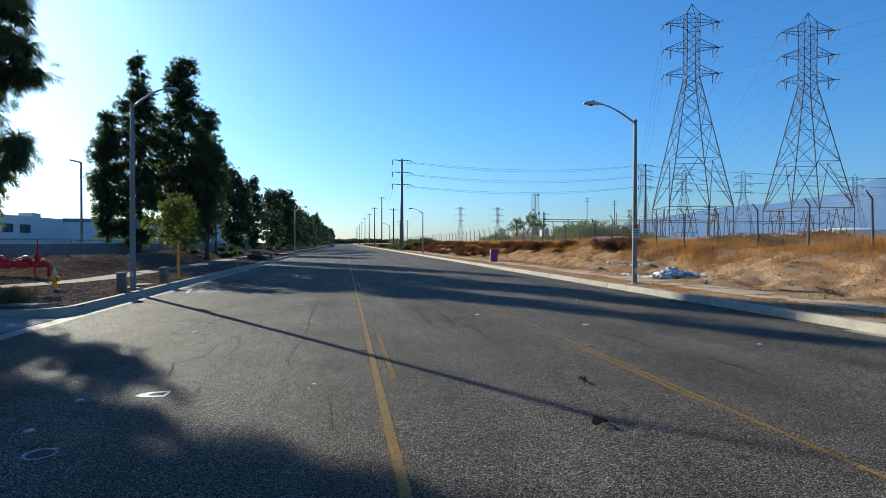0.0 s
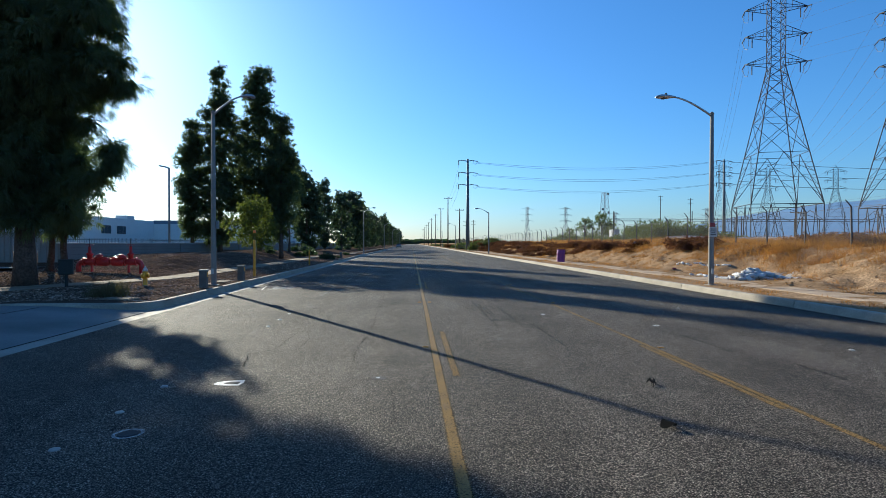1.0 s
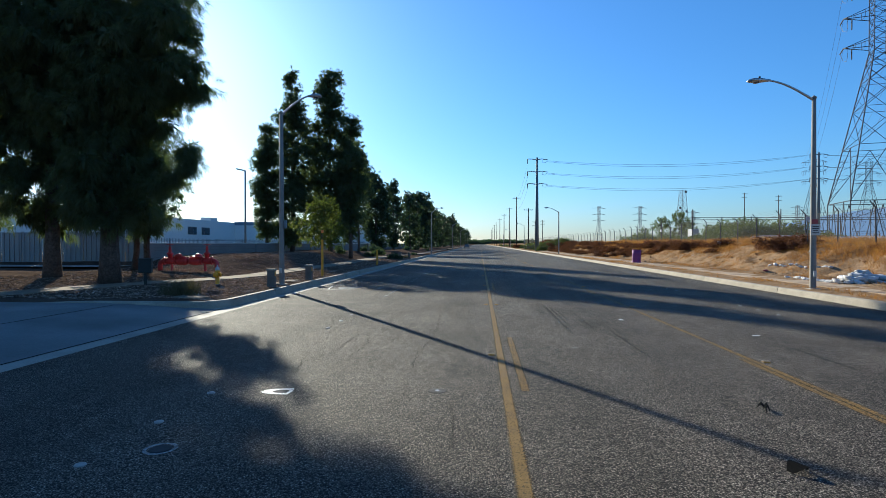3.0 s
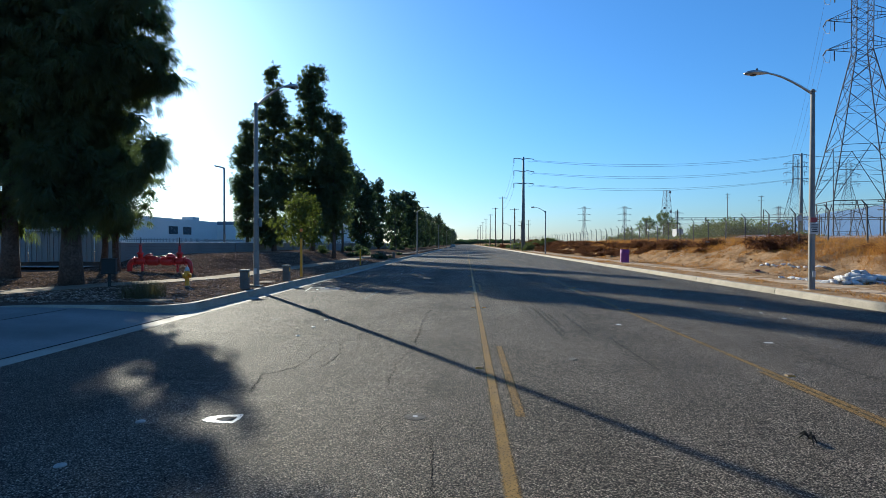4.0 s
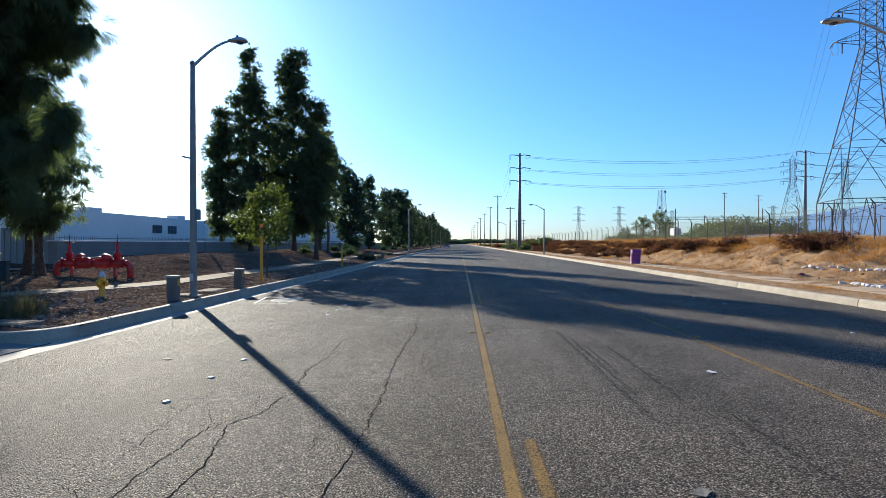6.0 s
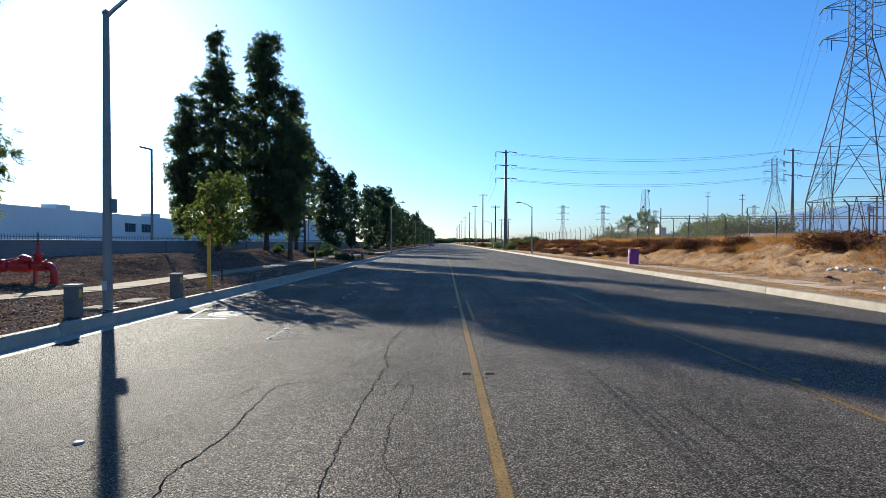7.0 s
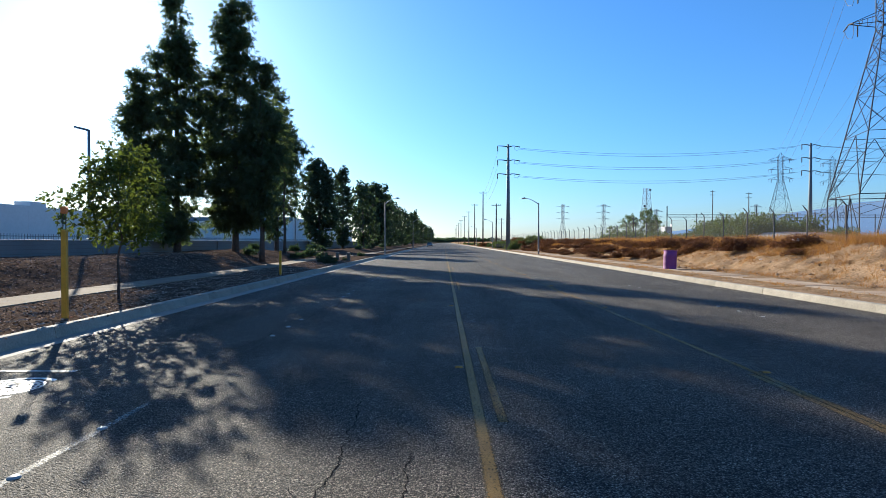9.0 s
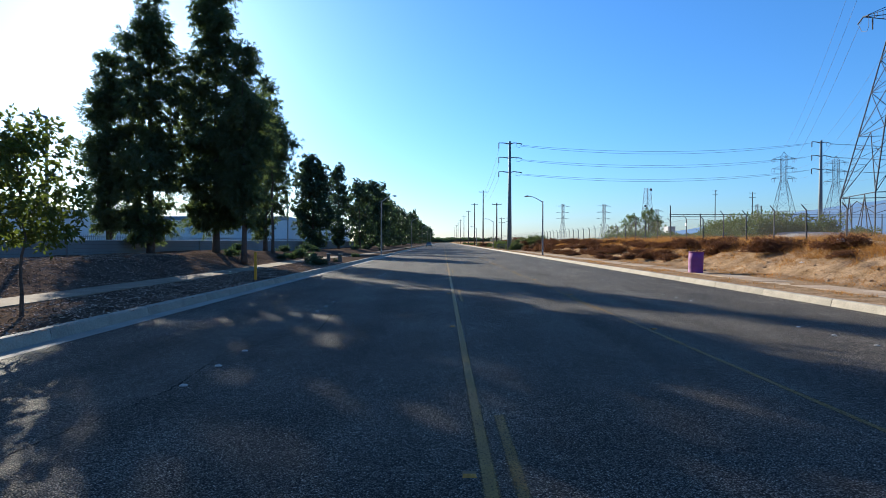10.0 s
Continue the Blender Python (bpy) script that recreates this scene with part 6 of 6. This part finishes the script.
TOWERS = [(68.29, 99.28, -0.4, -16), (94.6, 98.8, -0.4, -16), (166, 285, -0.4, -16), (200, 297, -0.4, -16), (239, 296, -0.4, -30), (318, 295, -0.4, -30)]
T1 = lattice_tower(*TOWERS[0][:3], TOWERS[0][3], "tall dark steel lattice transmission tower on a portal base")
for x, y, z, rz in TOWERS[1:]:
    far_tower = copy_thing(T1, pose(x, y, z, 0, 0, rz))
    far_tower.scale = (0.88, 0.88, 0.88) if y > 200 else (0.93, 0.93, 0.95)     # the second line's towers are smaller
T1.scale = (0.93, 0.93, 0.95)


def span(name, a, b, sag, r, label, n=24):
    bm = bmesh.new()
    a, b = Vector(a), Vector(b)
    tube(bm, [a.lerp(b, i / n) + Vector((0, 0, -4 * sag * (i / n) * (1 - i / n))) for i in range(n + 1)], r, 4)
    return tagged(part(name, bm, WIRE), label, "power line", "power line conductors")


CON = "thin grey overhead conductor between towers"
for (ax, ay, az, ar), (bx, by, bz, br) in ((TOWERS[0], TOWERS[2]), (TOWERS[1], TOWERS[3]), ((150, -220, 0, -16), TOWERS[0]), ((178, -220, 0, -16), TOWERS[1])):
    for h in (37.8, 43.2, 48.5):
        for s in (-5.3, 5.3):
            ca, sa_ = math.cos(radians(ar)), math.sin(radians(ar))
            span("conductor", (ax + s * ca, ay + s * sa_, az + 0.95 * h), (bx + s * ca, by + s * sa_, bz + h * (0.88 if by > 200 else 0.95)), 7.0, 0.013 if ay < 0 else 0.022, CON)


# steel pole by the road and its partner inland
def steel_pole(x, y, z, h, rz, label, full=True):
    th = thing("utility_pole", pose(x, y, z, 0, 0, rz), label, "utility pole", "steel utility poles")
    bm = bmesh.new()
    tube(bm, [(0, 0, -0.3), (0, 0, h)], [0.42, 0.2], 12)
    part("pole", bm, STEEL_POLE, th, smooth=True)
    for k in range(3):
        za = h - 0.35 - 2.55 * k
        for s in (-1, 1):
            bm = bmesh.new()
            L = 1.95 if s < 0 else 1.2
            tube(bm, [(0, 0, za - 0.12), (s * L * 0.6, 0, za + 0.05), (s * L, 0, za + 0.06)], [0.11, 0.08, 0.06], 6)
            arm = part("arm", bm, STEEL_POLE, th)
            bm = bmesh.new()
            if s < 0:
                tube(bm, [(s * L, 0, za + 0.06), (s * L, 0, za - 0.95)], 0.085, 8)
            else:
                tube(bm, [(s * L, 0, za), (s * L + 0.95, 0, za - 0.12)], 0.075, 8)
                tube(bm, [(s * L, 0, za), (s * L - 0.1, 0, za - 0.6), (s * L + 0.5, 0, za - 0.75), (s * L + 0.95, 0, za - 0.12)], 0.03, 5)
            part("insulator", bm, INSULATOR, arm)
    return th


PA, PB = (11.95, 115.7, 0.2), (72.0, 122.4, 1.4)
steel_pole(*PA, 19.3, 0, "tall grey steel utility pole with three arms beside the kerb")
steel_pole(*PB, 19.6, 8, "tall grey steel utility pole behind the scrub")
for k in range(3):
    for o in (0.0, 0.5):
        span("conductor", (PA[0] + 2.1, PA[1] + o, 18.8 - 2.55 * k - 0.1 * (o > 0)), (PB[0] - 2.0, PB[1] + o * 3, 20.5 - 2.55 * k), 1.35 + 0.25 * (o > 0), 0.026, "overhead conductor between the steel poles")
        span("conductor", (PB[0] + 2.1, PB[1] + o, 20.4 - 2.55 * k), (260 + 4 * o, 150, 26.5 - 2.55 * k), 2.5, 0.03, "overhead conductor running inland")
    span("conductor", (PA[0] - 1.95, PA[1], 18.1 - 2.55 * k), (12.6, 189, 16.8 - 1.7 * k), 1.2, 0.02, "overhead conductor along the road")


def wood_pole(x, y, z, h, arms, label):
    th = thing("wooden_pole", pose(x, y, z), label, "utility pole", "wooden poles along the road")
    bm = bmesh.new()
    tube(bm, [(0, 0, -0.3), (0, 0, h)], [0.24, 0.15], 9)
    part("pole", bm, WOOD_POLE, th, smooth=True)
    for k in range(arms):
        za = h - 0.5 - 1.75 * k
        bm = bmesh.new()
        box(bm, 0, 0, za, 2.6, 0.1, 0.13)
        arm = part("cross_arm", bm, WOOD_POLE, th)
        for dx in (-1.2, -0.6, 0.6, 1.2):
            bm = bmesh.new()
            lathe(bm, [(0.05, 0.06), (0.07, 0.12), (0.05, 0.2), (0.02, 0.28)], 7, Matrix.Translation((dx, 0, za)))
            part("insulator", bm, INSULATOR, arm)
    return th


WP = "dark wooden utility pole with crossarms beside the road"
for k, (y, h) in enumerate(((189, 17.4), (240, 17.0), (292, 17.0), (347, 17.2), (402, 17.0), (462, 17.0), (530, 17.0), (610, 17.0))):
    wood_pole(12.6 + 0.3 * math.sin(k), y, 0.2, h, 1, WP)
wood_pole(14.8, 168, 0.3, 12.0, 1, "stout dark wooden pole with one-sided arms")
for x, y, h in ((130.0, 279.5, 25.3), (126.0, 241.0, 20.8), (152.0, 250.0, 13.0), (112.0, 180.0, 9.5), (126.0, 170.0, 10.5), (86.0, 118.0, 9.5), (150, 168, 12.0), (66.0, 205.0, 9.0), (34.0, 300.0, 13.0), (26.0, 260.0, 11.0)):
    wood_pole(x, y, 1.3, h, 2, "slim dark pole in the substation yard")


# smaller far towers and the radio mast
def small_tower(x, y, z, h, w, label, dishes=False):
    th = thing("radio_mast" if dishes else "lattice_pylon", pose(x, y, z, 0, 0, 20), label, "mast" if dishes else "pylon", "" if dishes else "far lattice pylons")

    def hw(f):
        return w * (1 - 0.72 * min(1, f / 0.55)) if not dishes else w * 1.25 * (1 - 0.62 * f)
    for sx in (-1, 1):
        for sy in (-1, 1):
            bm = bmesh.new()
            pts = [(sx * hw(f), sy * hw(f), f * h) for f in (0, 0.28, 0.55, 1.0)]
            tube(bm, pts, 0.16, 4)
            part("leg", bm, HAZED_LATTICE, th)
    bm = bmesh.new()
    fs = np.linspace(0, 1, 12)
    for f0, f1 in zip(fs, fs[1:]):
        for a, b in (((-1, -1), (1, -1)), ((1, -1), (1, 1)), ((1, 1), (-1, 1)), ((-1, 1), (-1, -1))):
            A, B = Vector((a[0] * hw(f0), a[1] * hw(f0), f0 * h)), Vector((b[0] * hw(f1), b[1] * hw(f1), f1 * h))
            C, D = Vector((b[0] * hw(f0), b[1] * hw(f0), f0 * h)), Vector((a[0] * hw(f1), a[1] * hw(f1), f1 * h))
            for p, q in ((A, B), (C, D), (D, B)):
                bar(bm, p, q, 0.09)
    tagged(part("bracing", bm, HAZED_LATTICE, th), kind="stuff")
    if dishes:
        for dx, dz in ((2.6, 0.97), (-3.0, 0.68), (3.2, 0.62), (-3.8, 0.3)):
            bm = bmesh.new()
            lathe(bm, [(0.3, -0.4), (1.0, 0.0), (1.05, 0.3)], 14, pose(dx, -1, dz * h, 90, 0, 0))
            part("dish", bm, INSULATOR, th)
    else:
        for k in range(3):
            za = h * (0.96 - 0.16 * k)
            bm = bmesh.new()
            for sy in (-1, 1):
                bar(bm, (-w * 2.0, 0, za - 0.6), (0, sy, za + 0.6), 0.16)
                bar(bm, (w * 2.0, 0, za - 0.6), (0, sy, za + 0.6), 0.16)
                bar(bm, (-w * 2.0, 0, za - 0.6), (w * 2.0, 0, za - 0.6), 0.16)
            part("cross_arm", bm, HAZED_LATTICE, th)


small_tower(168, 468, 0, 46, 3.6, "tall lattice radio mast with dark dishes", True)
small_tower(146, 685, 0, 47.5, 4.6, "grey lattice pylon in the hazy distance")
small_tower(171, 600, 0, 42, 4.4, "grey lattice pylon in the hazy distance")
small_tower(311, 560, 0, 39, 4.0, "grey lattice pylon in the hazy distance")
small_tower(204, 540, 0, 33, 4.0, "grey lattice pylon in the hazy distance")

# substation gantries
gn = thing("substation_gantry", pose(0, 0, 0), "grey steel substation gantry behind the scrub", "gantry")
for k in range(14):
    bm = bmesh.new()
    x = 71.5 + 9.5 * k
    tube(bm, [(x, 190, 1.0), (x, 190, 10.6 + (2.5 if k % 3 == 0 else 0))], 0.15, 6)
    part("column", bm, LATTICE, gn)
for z in (9.6, 10.3):
    bm = bmesh.new()
    box(bm, 133.2, 190, z, 124, 0.25, 0.18)
    part("beam", bm, LATTICE, gn)
bm = bmesh.new()
box(bm, 77, 204, 3.9, 2.4, 4, 6.0, 0.05)
tagged(part("control_building", bm, PANEL), "small pale control building behind the scrub", "building")

tank = thing("storage_tank", pose(142, 134, 1.2), "low pale round storage tank beyond the towers", "storage tank")
bm = bmesh.new()
lathe(bm, [(9.0, 0.0), (9.0, 4.2), (8.8, 4.3)], 32)
part("shell", bm, STUCCO, tank)
bm = bmesh.new()
lathe(bm, [(8.9, 4.25), (4.5, 4.8), (0.3, 5.0)], 32)
part("roof", bm, CAP, tank)
bm = bmesh.new()
box(bm, 124, 128, 2.8, 7, 7, 3.4, 0.05)
tagged(part("equipment_shed", bm, PANEL), "small pale equipment shed beyond the towers", "shed")

# pale berm behind the dry grass
tagged(sheet("gravel_berm", np.linspace(36.5, 130, 34), np.linspace(70, 92, 10), lambda x, y: 1.2 + 1.85 * smooth01(36.5, 39.0, x) * max(0, 1 - ((y - 81) / 9) ** 2) * (0.8 + 0.2 * noise2(x, y, 0.15)), GRAVEL), "low pale gravel berm inside the fence", "berm", kind="structure")

# bare and leafy trees on the skyline
SKY = [(106, 300, 18.0), (122, 330, 14.0), (99, 306, 15.5), (150, 300, 9.0), (85, 290, 9.0)]
for k, (x, y, h) in enumerate(SKY):
    if k == 0:
        tsk = tree("skyline_tree", x, y, 1.0, 18.0, 0.35, [(0.25, 2.5), (0.5, 5.5), (0.8, 4.8), (1.0, 2.0)], 80, 95, "sparse grey-green tree on the skyline", "skyline trees", size=1.3, tufts=14, leaves=6, length=0.7, width=0.09, limbs=14, foliage=SHRUB, droop=0.1)
    else:
        c = copy_thing(tsk, pose(x, y, 1.0, 0, 0, 70 * k))
        c.scale = (h / 18, h / 18, h / 18)

# wood at the road's end and on the horizon
wb = bush_mesh("far_wood", 96, NEEDLES_FAR, 200, 60.0, 16.0, 10, 4, 4.0, 1.3, size=0.07)
tagged(wb, "dark belt of trees closing the far end of the road", "wood", kind="stuff")
wb.matrix_world = pose(8, 1060, 0)
wb.scale = (2.0, 0.3, 0.62)
for k, x in enumerate((-330, -620, 330)):
    c = copy_thing(wb, pose(x, 1080 + 40 * k, 0, 0, 0, 40 * k))
    c.scale = (2.6, 0.5, 0.7)

# wooden barrier at the kerb by the steel pole
br = thing("wooden_barrier", pose(12.4, 128, 0.2), "weathered low wooden barrier at the kerb", "barrier")
for dx in (-1.2, 0, 1.2):
    bm = bmesh.new()
    box(bm, dx, 0, 0.5, 0.15, 0.15, 1.1, 0.01)
    part("post", bm, PEDESTAL, br)
for z in (0.5, 0.85):
    bm = bmesh.new()
    box(bm, 0, -0.1, z, 3.2, 0.05, 0.2, 0.008)
    part("rail", bm, PEDESTAL, br)


# parked car far along the kerb
def parked_car(x, y, rz, label):
    th = thing("car", pose(x, y, crown(x), 0, 0, rz), label, "car", "parked cars")
    bm = bmesh.new()
    secs = [(-2.2, 0.45, 0.7), (-2.1, 0.3, 0.95), (-1.2, 0.28, 1.02), (1.0, 0.28, 1.0), (1.9, 0.3, 0.85), (2.2, 0.42, 0.65)]
    rings = [[bm.verts.new((sx * 0.88, yy, z)) for sx, z in ((-1, z0), (-1.03, (z0 + z1) / 2), (-0.95, z1), (0.95, z1), (1.03, (z0 + z1) / 2), (1, z0))] for yy, z0, z1 in secs]
    for a, b in zip(rings, rings[1:]):
        for k in range(6):
            bm.faces.new((a[k], a[(k + 1) % 6], b[(k + 1) % 6], b[k]))
    bm.faces.new(rings[0])
    bm.faces.new(rings[-1])
    bmesh.ops.recalc_face_normals(bm, faces=bm.faces)
    body = part("body", bm, CAR_PAINT, th)
    bm = bmesh.new()
    rings = [[bm.verts.new((sx * w, yy, z)) for sx, w, z in ((-1, 0.85, 0.98), (-1, 0.68, zt), (1, 0.68, zt), (1, 0.85, 0.98))] for yy, zt in ((-1.7, 1.0), (-1.1, 1.45), (0.3, 1.47), (1.05, 1.0))]
    for a, b in zip(rings, rings[1:]):
        for k in range(3):
            bm.faces.new((a[k], a[k + 1], b[k + 1], b[k]))
    part("cabin_glass", bm, DARK_GLASS, th)
    for sx in (-0.82, 0.82):
        for yy in (-1.35, 1.35):
            bm = bmesh.new()
            lathe(bm, [(0.2, -0.1), (0.32, -0.1), (0.34, 0.0), (0.32, 0.1), (0.2, 0.1)], 18, pose(sx, yy, 0.33) @ pose(0, 0, 0, 0, 90, 0))
            w = part("wheel", bm, RUBBER, th)
            bm = bmesh.new()
            lathe(bm, [(0.05, -0.105), (0.19, -0.1), (0.19, 0.1), (0.05, 0.105)], 12, pose(sx, yy, 0.33) @ pose(0, 0, 0, 0, 90, 0))
            part("rim", bm, GALV, w)


parked_car(-4.7, 205, 0, "small grey car parked far along the kerb")

# hazy hills, the haze being a glow in their material
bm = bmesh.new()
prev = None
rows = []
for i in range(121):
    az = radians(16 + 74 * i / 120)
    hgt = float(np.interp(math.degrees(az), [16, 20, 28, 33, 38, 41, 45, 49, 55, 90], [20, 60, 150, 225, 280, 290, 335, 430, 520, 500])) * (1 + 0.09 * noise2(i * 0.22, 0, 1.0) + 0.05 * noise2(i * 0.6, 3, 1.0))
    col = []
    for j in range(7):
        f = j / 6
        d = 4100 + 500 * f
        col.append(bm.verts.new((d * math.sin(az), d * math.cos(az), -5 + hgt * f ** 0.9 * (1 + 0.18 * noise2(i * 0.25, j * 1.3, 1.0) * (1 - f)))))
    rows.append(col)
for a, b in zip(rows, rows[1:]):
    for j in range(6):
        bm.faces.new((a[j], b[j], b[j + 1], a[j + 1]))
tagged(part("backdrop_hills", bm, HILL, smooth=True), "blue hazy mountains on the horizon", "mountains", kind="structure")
